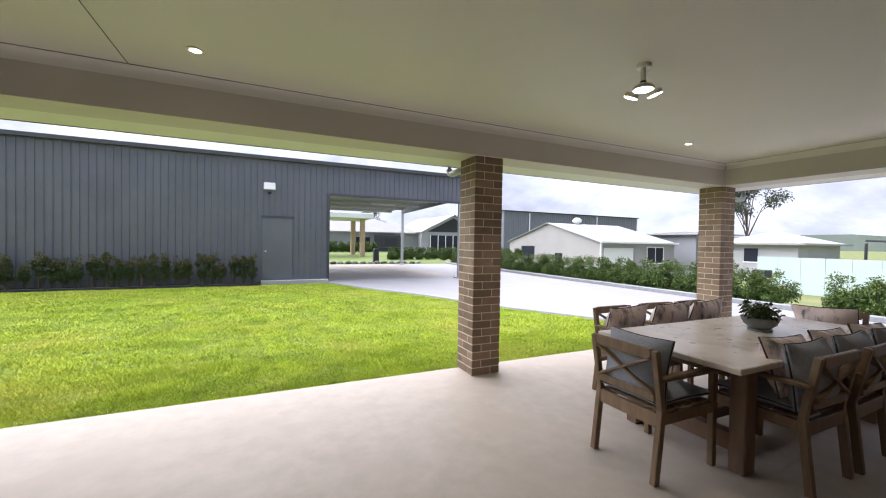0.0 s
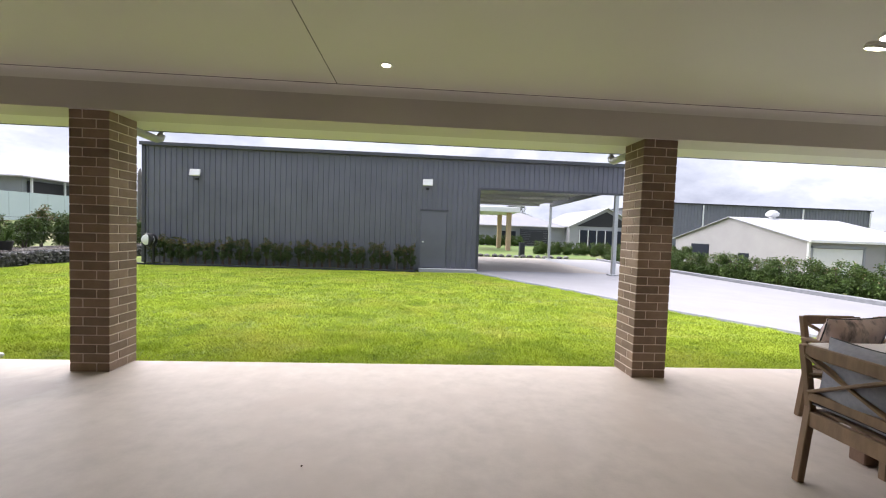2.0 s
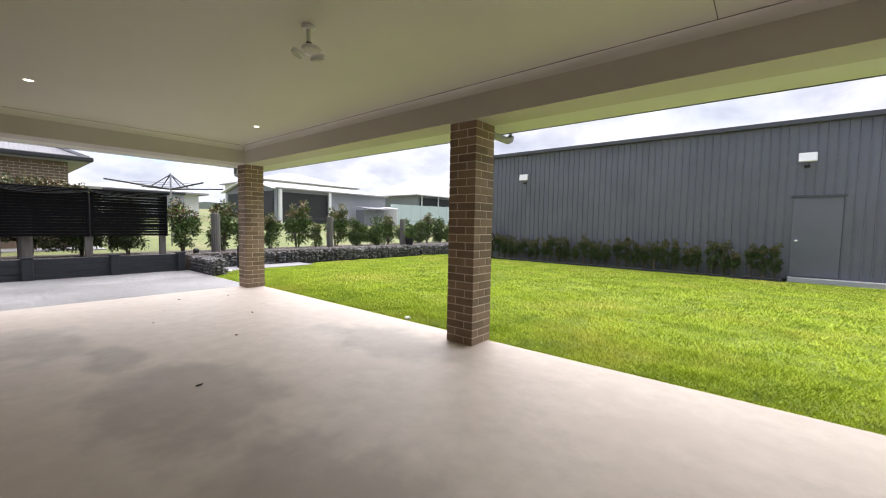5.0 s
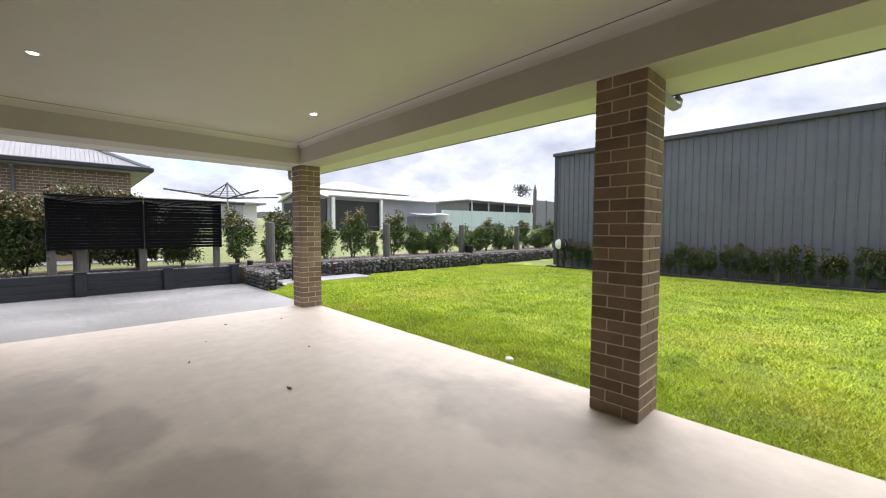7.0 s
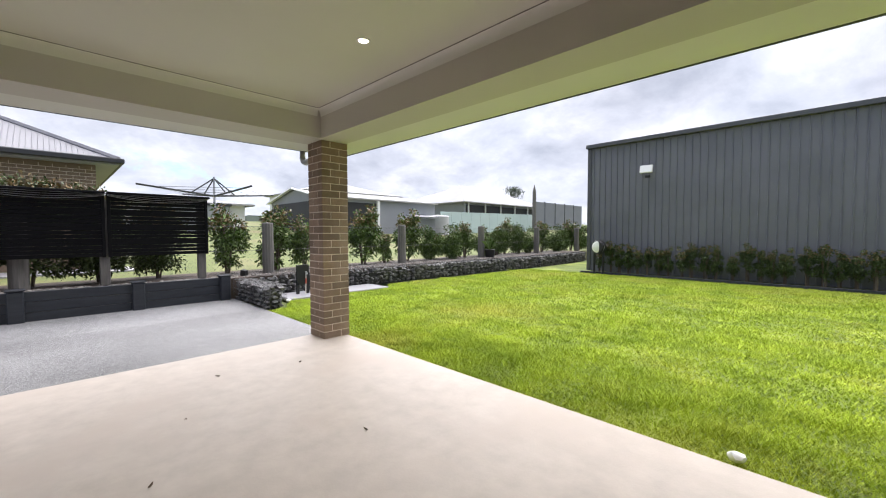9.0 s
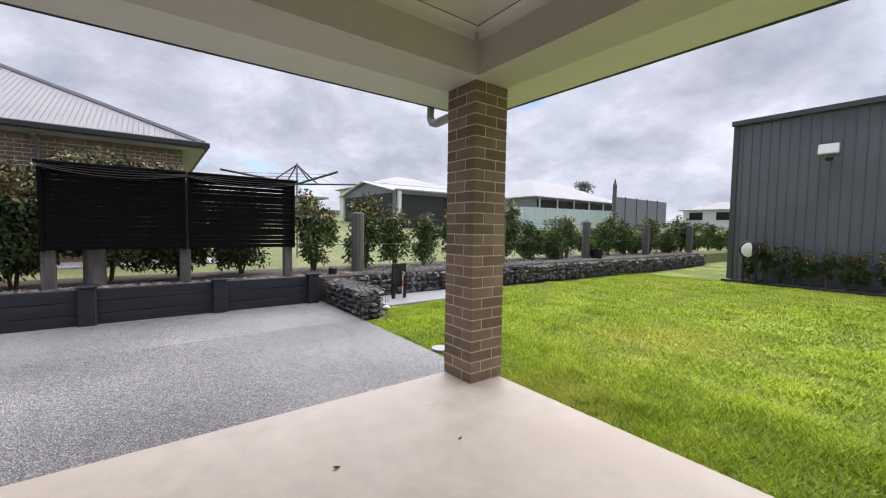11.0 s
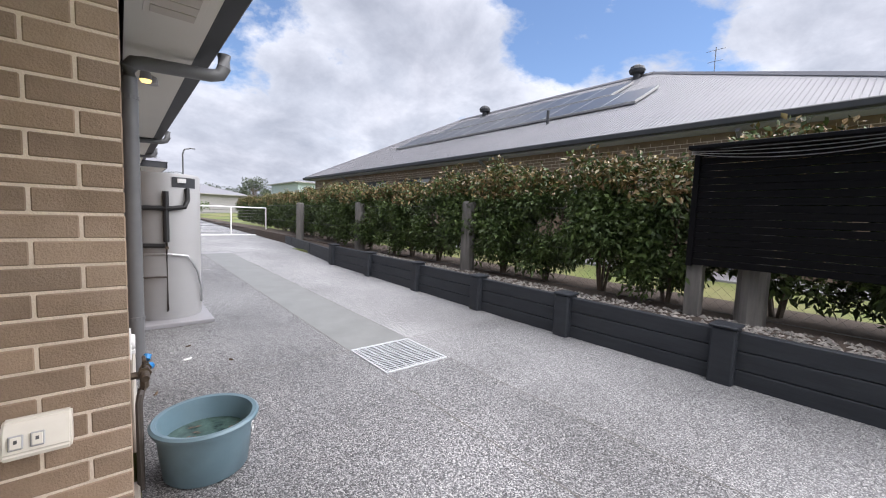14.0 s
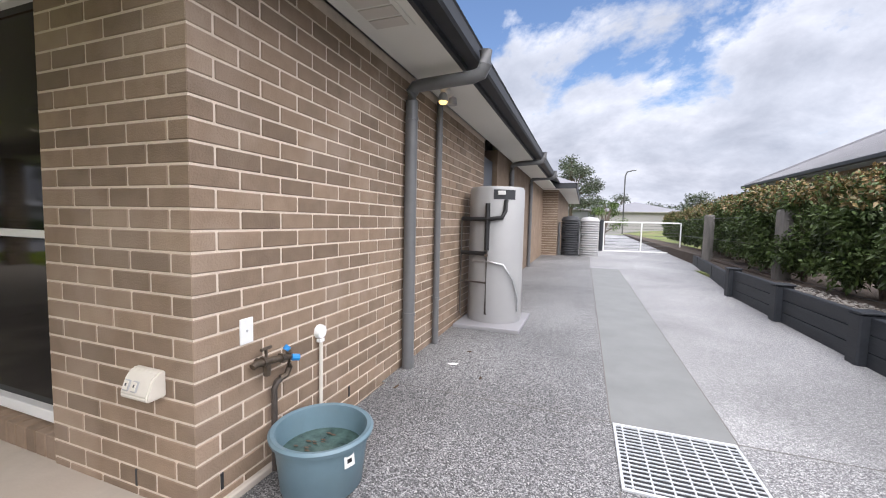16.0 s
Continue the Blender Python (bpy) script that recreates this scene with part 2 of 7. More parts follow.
M = dict(
    brick=surface("brick_brown", (0.262, 0.187, 0.129), (0.208, 0.148, 0.101), 9, 0.85, 0.45, 130, per=0.22, stain=(0.295, 0.222, 0.165), stain_scale=2.2),
    mortar=surface("mortar", (0.68, 0.58, 0.475), (0.58, 0.49, 0.40), 12, 0.95, 0.4, 90),
    slab=surface("patio_concrete", (0.505, 0.450, 0.388), (0.43, 0.383, 0.327), 5.5, 0.58, 0.12, 70, stain=(0.455, 0.395, 0.335), stain_scale=1.1, rough_var=0.12, spec=0.3),
    drive=surface("drive_concrete", (0.285, 0.282, 0.296), (0.255, 0.252, 0.266), 1.2, 0.5, 0.05, 30, stain=(0.27, 0.265, 0.27), stain_scale=0.3),
    strip=surface("smooth_concrete_strip", (0.19, 0.195, 0.19), (0.158, 0.162, 0.158), 3, 0.55, 0.15, 80),
    agg=aggregate("exposed_aggregate", 0.92),
    agg_mid=aggregate("fairly_worn_aggregate", 1.14, 180, 0.88),
    agg_worn=aggregate("worn_aggregate", 1.34, 190, 0.62),
    lawn=surface("lawn_soil", (0.135, 0.175, 0.024), (0.085, 0.12, 0.016), 3.2, 0.95, 0.8, 90, stain=(0.31, 0.355, 0.06), stain_scale=0.8),
    blade=surface("grass_blade", (0.47, 0.575, 0.052), (0.265, 0.37, 0.033), 1.7, 0.75, spec=0.2, stain=(0.50, 0.515, 0.085), stain_scale=0.5, per=0.2),
    far_lawn=surface("far_lawn", (0.135, 0.16, 0.042), (0.10, 0.13, 0.034), 1.5, 0.95, 0.8, 25, stain=(0.185, 0.165, 0.075), stain_scale=0.3),
    lawn_far=surface("neighbour_turf", (0.125, 0.185, 0.038), (0.095, 0.15, 0.03), 1.5, 0.95, 0.6, 25, stain=(0.165, 0.19, 0.055), stain_scale=0.4),
    soil=surface("mulch", (0.085, 0.062, 0.047), (0.05, 0.038, 0.03), 30, 0.95, 1.0, 60),
    pebble=surface("pebbles", (0.27, 0.25, 0.225), (0.15, 0.14, 0.125), 14, 0.8, 0.3, 80, per=0.4),
    ceil=surface("ceiling_paint", (0.66, 0.635, 0.58), (0.635, 0.61, 0.555), 0.8, 0.55, 0.03, 40),
    # toned down from the soffit's paint: the beam's shade is in its colour
    beam=surface("shaded_beam_paint", (0.56, 0.53, 0.485), (0.53, 0.50, 0.455), 0.9, 0.6),
    soffit=surface("soffit_paint", (0.72, 0.71, 0.66), (0.69, 0.68, 0.63), 1.2, 0.6),
    fascia=surface("fascia_grey", (0.048, 0.050, 0.055), (0.042, 0.044, 0.048), 5, 0.5, spec=0.2),
    pipe=surface("painted_downpipe", (0.145, 0.147, 0.15), (0.12, 0.122, 0.125), 6, 0.38),
    roof=surface("roof_steel", (0.205, 0.205, 0.222), (0.185, 0.186, 0.202), 0.7, 0.55, spec=0.25),
    shed=surface("charcoal_steel", (0.146, 0.150, 0.176), (0.128, 0.132, 0.156), 1.1, 0.38, 0.05, 7, stain=(0.120, 0.125, 0.146), stain_scale=0.8, rough_var=0.06),
    shed_trim=surface("charcoal_trim", (0.066, 0.070, 0.078), None, 3, 0.4),
    shed_in=surface("zinc_sheet", (0.42, 0.43, 0.44), (0.36, 0.37, 0.38), 3, 0.4, metal=0.5),
    sleeper=surface("dark_stained_sleeper", (0.036, 0.040, 0.047), (0.026, 0.029, 0.035), 14, 0.55, 0.3, 70, spec=0.25, stain=(0.034, 0.037, 0.042), stain_scale=1.5, stretch=(1, 0.15, 1)),
    timber_grey=surface("weathered_post", (0.16, 0.15, 0.14), (0.10, 0.095, 0.09), 18, 0.85, 0.6, 90, stretch=(1, 1, 0.12)),
    screen=surface("black_slat", (0.005, 0.005, 0.006), (0.003, 0.003, 0.004), 20, 0.5, 0.1, 60, spec=0.1),
    galv=surface("galvanised_steel", (0.55, 0.56, 0.57), (0.45, 0.46, 0.47), 25, 0.35, metal=0.85),
    wire=surface("wire_grey", (0.11, 0.11, 0.11), None, 30, 0.5, metal=0.6),
    stone=surface("gabion_stone", (0.17, 0.165, 0.16), (0.06, 0.06, 0.063), 16, 0.7, 0.6, 60, per=0.72),
    white=surface("white_powdercoat", (0.78, 0.78, 0.77), (0.74, 0.74, 0.73), 6, 0.4),
    cream=surface("cream_steel", (0.345, 0.335, 0.33), (0.32, 0.31, 0.305), 1.0, 0.55),
    pale=surface("pale_render", (0.38, 0.385, 0.395), (0.345, 0.35, 0.36), 1.0, 0.6),
    roof_white=surface("pale_roof", (0.36, 0.365, 0.385), (0.33, 0.335, 0.355), 0.6, 0.45),
    roof_pale=surface("weathered_pale_roof", (0.155, 0.16, 0.178), (0.138, 0.143, 0.16), 0.6, 0.55),
    carport_floor=surface("tan_concrete", (0.40, 0.345, 0.285), (0.35, 0.30, 0.245), 1.4, 0.55, 0.06, 40, stain=(0.33, 0.29, 0.245), stain_scale=0.5),
    teak=surface("teak", (0.225, 0.150, 0.085), (0.15, 0.098, 0.055), 20, 0.55, 0.2, 70, per=0.12, stretch=(1, 1, 0.25)),
    tabletop=surface("weathered_tabletop", (0.68, 0.62, 0.55), (0.58, 0.52, 0.45), 4, 0.3, 0.12, 60, stain=(0.47, 0.40, 0.33), stain_scale=3.4, rough_var=0.1),
    table_leg=surface("table_timber", (0.22, 0.135, 0.09), (0.15, 0.092, 0.06), 12, 0.6, 0.25, 60, stretch=(1, 1, 0.2)),
    cushion=surface("slate_fabric", (0.31, 0.325, 0.37), (0.25, 0.265, 0.305), 40, 0.95, 0.3, 400),
    floral=surface("printed_fabric", (0.72, 0.65, 0.61), (0.60, 0.47, 0.45), 7, 0.95, 0.2, 300, stain=(0.17, 0.155, 0.16), stain_scale=15, stretch=(1, 1, 0.45)),
    piping=surface("dark_piping", (0.03, 0.03, 0.035), None, 20, 0.8),
    glassm=glass_mat("clear_glass"),
    frost=surface("frosted_glass", (0.46, 0.55, 0.55), (0.43, 0.52, 0.52), 0.4, 0.25),
    dark=surface("dark_interior", (0.02, 0.02, 0.022), None, 3, 0.6),
    wall_in=surface("room_paint", (0.42, 0.40, 0.37), None, 2, 0.7),
    leaf=surface("hedge_leaf", (0.070, 0.103, 0.028), (0.034, 0.057, 0.015), 3.0, 0.5, per=0.45, spec=0.3),
    leaf_new=surface("new_growth_leaf", (0.215, 0.125, 0.055), (0.13, 0.115, 0.035), 4.0, 0.45, per=0.35),
    leaf_light=surface("light_leaf", (0.095, 0.145, 0.030), (0.052, 0.095, 0.020), 3.0, 0.55, per=0.45, spec=0.25),
    gum=surface("gum_leaf", (0.07, 0.09, 0.05), (0.045, 0.06, 0.035), 2.0, 0.6, per=0.4),
    bark=surface("bark", (0.14, 0.11, 0.085), (0.085, 0.065, 0.05), 12, 0.9, 0.6, 50),
    solar=surface("solar_panel", (0.022, 0.026, 0.038), (0.016, 0.02, 0.03), 3, 0.3, spec=0.2),
    tubm=surface("blue_green_plastic", (0.135, 0.205, 0.245), (0.11, 0.175, 0.21), 5, 0.4, 0.05, 40, stain=(0.12, 0.18, 0.21), stain_scale=6),
    water=surface("murky_water", (0.075, 0.125, 0.11), (0.025, 0.045, 0.04), 16, 0.04, 0.3, 26),
    tank=surface("pale_grey_enamel", (0.345, 0.345, 0.345), (0.32, 0.32, 0.32), 2, 0.4),
    # also serves as plain black where deep gaps fall into shade
    black=surface("black_rubber_and_gap_shade", (0.012, 0.012, 0.013), None, 20, 0.6),
    brass=surface("aged_brass", (0.13, 0.10, 0.07), (0.07, 0.055, 0.045), 40, 0.5, 0.3, 120, metal=0.6),
    blue=surface("blue_plastic", (0.02, 0.22, 0.55), None, 20, 0.4),
    copper=surface("painted_copper", (0.06, 0.048, 0.04), (0.045, 0.037, 0.031), 20, 0.55),
    red=surface("red_cloth", (0.45, 0.09, 0.06), None, 20, 0.8),
    kerb=surface("grey_kerb", (0.26, 0.27, 0.28), (0.2, 0.21, 0.22), 8, 0.8, 0.2, 60),
    sand=surface("sandstone_post", (0.50, 0.36, 0.23), (0.44, 0.31, 0.20), 3, 0.8),
    hill=surface("far_bush", (0.085, 0.105, 0.085), (0.06, 0.08, 0.06), 0.05, 0.95),
    pane=surface("dark_door_glass", (0.006, 0.006, 0.007), None, 3, 0.06, spec=0.22),
    zinc=surface("zinc_bar", (0.58, 0.60, 0.62), (0.48, 0.50, 0.52), 30, 0.4, metal=0.15),
    ivory=surface("ivory_plastic", (0.66, 0.62, 0.55), (0.62, 0.58, 0.51), 12, 0.4),
    slate=surface("slate_steel", (0.17, 0.18, 0.205), (0.15, 0.16, 0.185), 0.8, 0.55),
    greyhouse=surface("grey_render", (0.30, 0.31, 0.33), (0.27, 0.28, 0.30), 0.8, 0.7),
    ceramic=surface("stone_bowl", (0.17, 0.19, 0.18), (0.12, 0.135, 0.13), 15, 0.7, 0.2, 80),
    litter=surface("dry_leaf", (0.10, 0.065, 0.04), None, 30, 0.8),
    joint=surface("shadow_joint", (0.16, 0.15, 0.14), None, 9, 0.9),
    elbow=surface("grey_plastic", (0.40, 0.40, 0.40), None, 9, 0.4),
    lamp=glow("lamp_glow", (1.0, 0.86, 0.58), 9.0),
    lamp_dim=glow("warm_bulb", (1.0, 0.66, 0.2), 1.3),
    lamp_off=surface("lamp_lens", (0.62, 0.6, 0.5), None, 20, 0.25),
)


def worn_and_shaded_tufts(m, tone, scale, lo, hi):
    """Scattered tufts of another tone, in a broken pattern."""
    nd, ln = m.node_tree.nodes, m.node_tree.links
    p = nd["Principled BSDF"]
    src = p.inputs["Base Color"].links[0].from_socket
    geo = nd.new("ShaderNodeNewGeometry")
    nz = nd.new("ShaderNodeTexNoise")
    nz.inputs["Scale"].default_value, nz.inputs["Detail"].default_value, nz.inputs["Roughness"].default_value = scale, 6, 0.7
    ln.new(geo.outputs["Position"], nz.inputs["Vector"])
    mr = nd.new("ShaderNodeMapRange")
    mr.inputs["From Min"].default_value, mr.inputs["From Max"].default_value = lo, hi
    ln.new(nz.outputs["Fac"], mr.inputs["Value"])
    mx = nd.new("ShaderNodeMix")
    mx.data_type = "RGBA"
    ln.new(mr.outputs[0], mx.inputs[0])
    ln.new(src, mx.inputs[6])
    mx.inputs[7].default_value = (*tone, 1)
    ln.new(mx.outputs[2], p.inputs["Base Color"])


worn_and_shaded_tufts(M["blade"], (0.39, 0.43, 0.085), 1.5, 0.58, 0.74)
# dark green tone puts the shadows among tufts into the blade colour
worn_and_shaded_tufts(M["blade"], (0.105, 0.17, 0.018), 6.5, 0.56, 0.70)
worn_and_shaded_tufts(M["lawn"], (0.22, 0.21, 0.06), 1.3, 0.58, 0.74)


# ---- builders ----
def mesh_of(name, bm, material):
    me = bpy.data.meshes.new(name)
    bm.to_mesh(me)
    bm.free()
    me.materials.append(material)
    return me


def part(name, bm, material, parent=None, label=""):
    ob = new(name, mesh_of(name, bm, material))
    if parent is not None:
        ob.parent = parent
    return tagged(ob, label)


def smooth(ob, angle=40):
    ob.data.shade_smooth()
    ob.data.set_sharp_from_angle(angle=radians(angle))
    return ob


def thing(name, at, label, category, group="", kind="", turn=0):
    ob = new(name)
    ob.empty_display_size = 0.1
    ob.matrix_basis = pose(*at, 0, 0, turn)
    return tagged(ob, label, category, group, kind)


def box(bm, lo, hi, bevel=0.0, m=None):
    r = bmesh.ops.create_cube(bm, size=1)
    vs = r["verts"]
    c = [(a + b) / 2 for a, b in zip(lo, hi)]
    s = [b - a for a, b in zip(lo, hi)]
    for v in vs:
        v.co = Vector([c[i] + v.co[i] * s[i] for i in range(3)])
    if bevel:
        es = list({e for v in vs for e in v.link_edges})
        out = bmesh.ops.bevel(bm, geom=es, offset=bevel, segments=1, affect="EDGES", profile=0.5)
        vs = list({v for f in out["faces"] for v in f.verts} | {v for v in vs if v.is_valid})
    if m is not None:
        for v in vs:
            v.co = m @ v.co
    return bm


def B():
    return bmesh.new()


def boxed(lo, hi, bevel=0.0, m=None):
    return box(B(), lo, hi, bevel, m)


def tube(bm, pts, radius, seg=8, cap=True, radii=None):
    """A round rod swept along points."""
    pts = [Vector(p) for p in pts]
    rings = []
    up = Vector((0, 0, 1))
    for i, p in enumerate(pts):
        d = ((pts[min(i + 1, len(pts) - 1)] - p).normalized() + (p - pts[max(i - 1, 0)]).normalized()).normalized()
        a = d.cross(up)
        if a.length < 0.05:
            a = d.cross(Vector((0, 1, 0)))
        a.normalize()
        b = d.cross(a)
        r = radii[i] if radii else radius
        rings.append([bm.verts.new(p + (a * math.cos(t) + b * math.sin(t)) * r) for t in [2 * math.pi * k / seg for k in range(seg)]])
    for r0, r1 in zip(rings, rings[1:]):
        for k in range(seg):
            bm.faces.new((r0[k], r1[k], r1[(k + 1) % seg], r0[(k + 1) % seg]))
    if cap:
        bm.faces.new(rings[0])
        bm.faces.new(rings[-1][::-1])
    bmesh.ops.recalc_face_normals(bm, faces=bm.faces[:])
    return bm


def lathe(bm, profile, seg=24, centre=(0, 0, 0), sx=1.0, sy=1.0):
    rings = []
    for r, z in profile:
        rings.append([bm.verts.new((centre[0] + sx * r * math.cos(t), centre[1] + sy * r * math.sin(t), centre[2] + z)) for t in [2 * math.pi * k / seg for k in range(seg)]])
    for r0, r1 in zip(rings, rings[1:]):
        for k in range(seg):
            bm.faces.new((r0[k], r0[(k + 1) % seg], r1[(k + 1) % seg], r1[k]))
    return bm


def poly(bm, pts, thick=0.0):
    f = bm.faces.new([bm.verts.new(p) for p in pts])
    if thick:
        g = bmesh.ops.extrude_face_region(bm, geom=[f])
        for v in [v for v in g["geom"] if isinstance(v, bmesh.types.BMVert)]:
            v.co.z -= thick
    bmesh.ops.recalc_face_normals(bm, faces=bm.faces[:])
    return bm


def raw(name, verts, faces, material, parent=None):
    me = bpy.data.meshes.new(name)
    me.from_pydata(verts, [], faces)
    me.materials.append(material)
    ob = new(name, me)
    if parent is not None:
        ob.parent = parent
    return ob


def ribbed(bm, length, height, pitch, depth, kind="trim"):
    """A profiled steel sheet in the x-z plane, ribs along z, at y = 0, proud towards -y."""
    x, pts = 0.0, []
    while x < length - 1e-6:
        if kind == "trim":
            seq = [(0, 0), (pitch * 0.86, 0), (pitch * 0.89, -depth), (pitch * 0.97, -depth)]
        else:
            seq = [(pitch * k / 4, depth * math.sin(math.pi * 2 * k / 4)) for k in range(4)]
        pts += [(x + a, b) for a, b in seq if x + a < length]
        x += pitch
    pts.append((length, 0))
    lo = [bm.verts.new((a, b, 0)) for a, b in pts]
    hi = [bm.verts.new((a, b, height)) for a, b in pts]
    for i in range(len(pts) - 1):
        bm.faces.new((lo[i], lo[i + 1], hi[i + 1], hi[i]))
    return bm


def structure(name, bm, material, label):
    return tagged(part(name, bm, material), label, name.split("_")[0], kind="structure")


def damp_patches(m, spots):
    """Irregular darker, smoother damp patches on a slab: (x, y, rx, ry)."""
    nd, ln = m.node_tree.nodes, m.node_tree.links
    p = nd["Principled BSDF"]
    src = p.inputs["Base Color"].links[0].from_socket
    geo = nd.new("ShaderNodeNewGeometry")
    nz = nd.new("ShaderNodeTexNoise")
    nz.inputs["Scale"].default_value, nz.inputs["Detail"].default_value = 2.4, 5
    ln.new(geo.outputs["Position"], nz.inputs["Vector"])
    total = None
    for x, y, rx, ry in spots:
        mp = nd.new("ShaderNodeMapping")
        mp.inputs["Location"].default_value = (-x / rx, -y / ry, 0)
        mp.inputs["Scale"].default_value = (1 / rx, 1 / ry, 0)
        ln.new(geo.outputs["Position"], mp.inputs[0])
        le = nd.new("ShaderNodeVectorMath")
        le.operation = "LENGTH"
        ln.new(mp.outputs[0], le.inputs[0])
        ad = nd.new("ShaderNodeMath")
        ad.operation = "MULTIPLY_ADD"
        ln.new(nz.outputs["Fac"], ad.inputs[0])
        ad.inputs[1].default_value = 1.7
        ln.new(le.outputs["Value"], ad.inputs[2])
        mr = nd.new("ShaderNodeMapRange")
        mr.interpolation_type = "SMOOTHSTEP"
        mr.inputs["From Min"].default_value, mr.inputs["From Max"].default_value = 2.15, 1.45
        ln.new(ad.outputs[0], mr.inputs["Value"])
        if total is None:
            total = mr.outputs[0]
        else:
            mxn = nd.new("ShaderNodeMath")
            mxn.operation = "MAXIMUM"
            ln.new(total, mxn.inputs[0])
            ln.new(mr.outputs[0], mxn.inputs[1])
            total = mxn.outputs[0]
    mx = nd.new("ShaderNodeMix")
    mx.data_type, mx.blend_type = "RGBA", "MULTIPLY"
    ln.new(total, mx.inputs[0])
    ln.new(src, mx.inputs[6])
    mx.inputs[7].default_value = (0.73, 0.73, 0.735, 1)
    ln.new(mx.outputs[2], p.inputs["Base Color"])


damp_patches(M["slab"], [(-4.25, 3.4, 0.95, 0.42), (-4.2, 1.5, 0.95, 0.55), (-2.5, 1.5, 0.7, 0.5), (-6.7, 0.9, 0.8, 0.35), (-5.6, 1.3, 0.5, 0.25)])

# ---- ground ----
def ground_height(x, y):
    west = min(3.0, max(0.0, (-16.5 - x)) * 0.06) + 0.30 if x < -13.28 else -0.12
    if -15.3 < x < -13.28 and y < -14:
        west = -0.12
    if x > 12.2:
        west = -0.12 - min(0.9, (x - 12.2) * 0.09)
    if y > 30:
        west += min(1.0, (y - 30) * 0.02)
    return west


gx = [-600, -300, -150, -90, -60, -45, -35, -28, -22, -18, -15.2, -13.3, -13.25, 12.1, 14, 18, 23, 30, 45, 70, 120, 250, 600]
gy = [-600, -300, -150, -80, -50, -35, -25, -15, -5, 5, 15, 25, 32, 40, 55, 80, 120, 250, 600]
gv = [(x, y, ground_height(x, y)) for y in gy for x in gx]
gf = [(j * len(gx) + i, j * len(gx) + i + 1, (j + 1) * len(gx) + i + 1, (j + 1) * len(gx) + i) for j in range(len(gy) - 1) for i in range(len(gx) - 1)]
tagged(raw("ground", gv, gf, M["far_lawn"]), "mown grass of the neighbouring blocks reaching far off", "ground", kind="structure")

# lawn between patio, shed and gabion wall, edged by the curved drive
EDGE = [(7.4, 4.25), (6.7, 4.9), (5.77, 5.76), (4.6, 7.75), (3.6, 10.2), (2.5, 12.2), (1.65, 14.2)]
lawn_pts = [(-9.12, 4.2), (7.4, 4.2)] + EDGE[1:] + [(1.65, 14.3), (-10.4, 14.3), (-10.4, 32), (-12.9, 32), (-12.5, 19.5), (-12.3, 14), (-12.65, 7.75), (-12.0, 7.3), (-12.0, 4.9), (-11.3, 4.5), (-11.3, 4.16)]
structure("lawn", poly(B(), [(x, y, -0.045) for x, y in lawn_pts], 0.06), M["lawn"], "bright green mown lawn with patchy pale spots")
drive_pts = [(x, y, -0.035) for x, y in EDGE] + [(1.65, 24.6, -0.035), (11.0, 24.6, -0.035), (11.0, -6, -0.035), (7.4, -6, -0.035)]
structure("road_drive", poly(B(), drive_pts, 0.07), M["drive"], "pale smooth concrete driveway beside the lawn")
structure("kerb_lawn", tube(B(), [(x - 0.05, y, -0.035) for x, y in EDGE], 0.045, 6), M["kerb"], "thin dark edging between lawn and drive")
structure("kerb_drive", boxed((11.0, -6, -0.1), (11.16, 24.6, 0.09), 0.02), M["kerb"], "low grey concrete kerb along the drive")
structure("floor_patio", boxed((-9.13, -0.1, -0.14), (7.2, 4.21, 0.0), 0.008), M["slab"], "smooth beige concrete patio slab with damp stains")
AGG = [(4.16, -0.03), (-1.2, -0.032), (-7.0, 0.035), (-16.0, 0.12), (-40.0, 0.3)]


def pave(y):
    """Height of the side drive, which climbs gently towards the street."""
    for (a, za), (b, zb) in zip(AGG, AGG[1:]):
        if y >= b:
            return za + (zb - za) * (a - y) / (a - b)
    return AGG[-1][1]


bm, worn, mid = B(), B(), B()
for (ya, za), (yb, zb) in zip(AGG, AGG[1:]):
    xe = -9.135 if ya > 0 else -9.0
    xw = -13.0 if ya > -6 else -14.2
    split = -10.73 if ya < 0 else -11.405
    bm.faces.new([bm.verts.new(p) for p in ((xe, ya, za), (split, ya, za), (split, yb, zb), (xe, yb, zb))])
    lane = worn if ya < 0 else mid
    if split > xw:
        lane.faces.new([lane.verts.new(p) for p in ((split, ya, za), (xw, ya, za), (xw, yb, zb), (split, yb, zb))])
structure("pavement_aggregate", bm, M["agg"], "grey exposed-aggregate concrete side drive")
structure("pavement_wall_lane", mid, M["agg_mid"], "grey aggregate lane beyond the saw-cut joint")
structure("pavement_wheel_lane", worn, M["agg_worn"], "paler worn aggregate lane along the retaining wall")
structure("pavement_strip", poly(B(), [(x, y, pave(y) + 0.002) for x, y in ((-10.73, -1.22), (-11.4, -1.22), (-11.4, -7.0), (-10.73, -7.0))]), M["strip"], "smoother grey concrete strip between joints")
structure("pavement_strip_far", poly(B(), [(x, y, pave(y) + 0.002) for x, y in ((-10.73, -7.0), (-11.4, -7.0), (-11.4, -9.7), (-10.73, -9.7))]), M["strip"], "smoother grey concrete strip between joints")
structure("trim_drive_end", poly(B(), [(x, y, pave(y) + 0.004) for x, y in ((-10.7, -9.7), (-11.45, -9.7), (-11.45, -9.95), (-10.7, -9.95))]), M["drive"], "pale concrete patch across the drive strip")
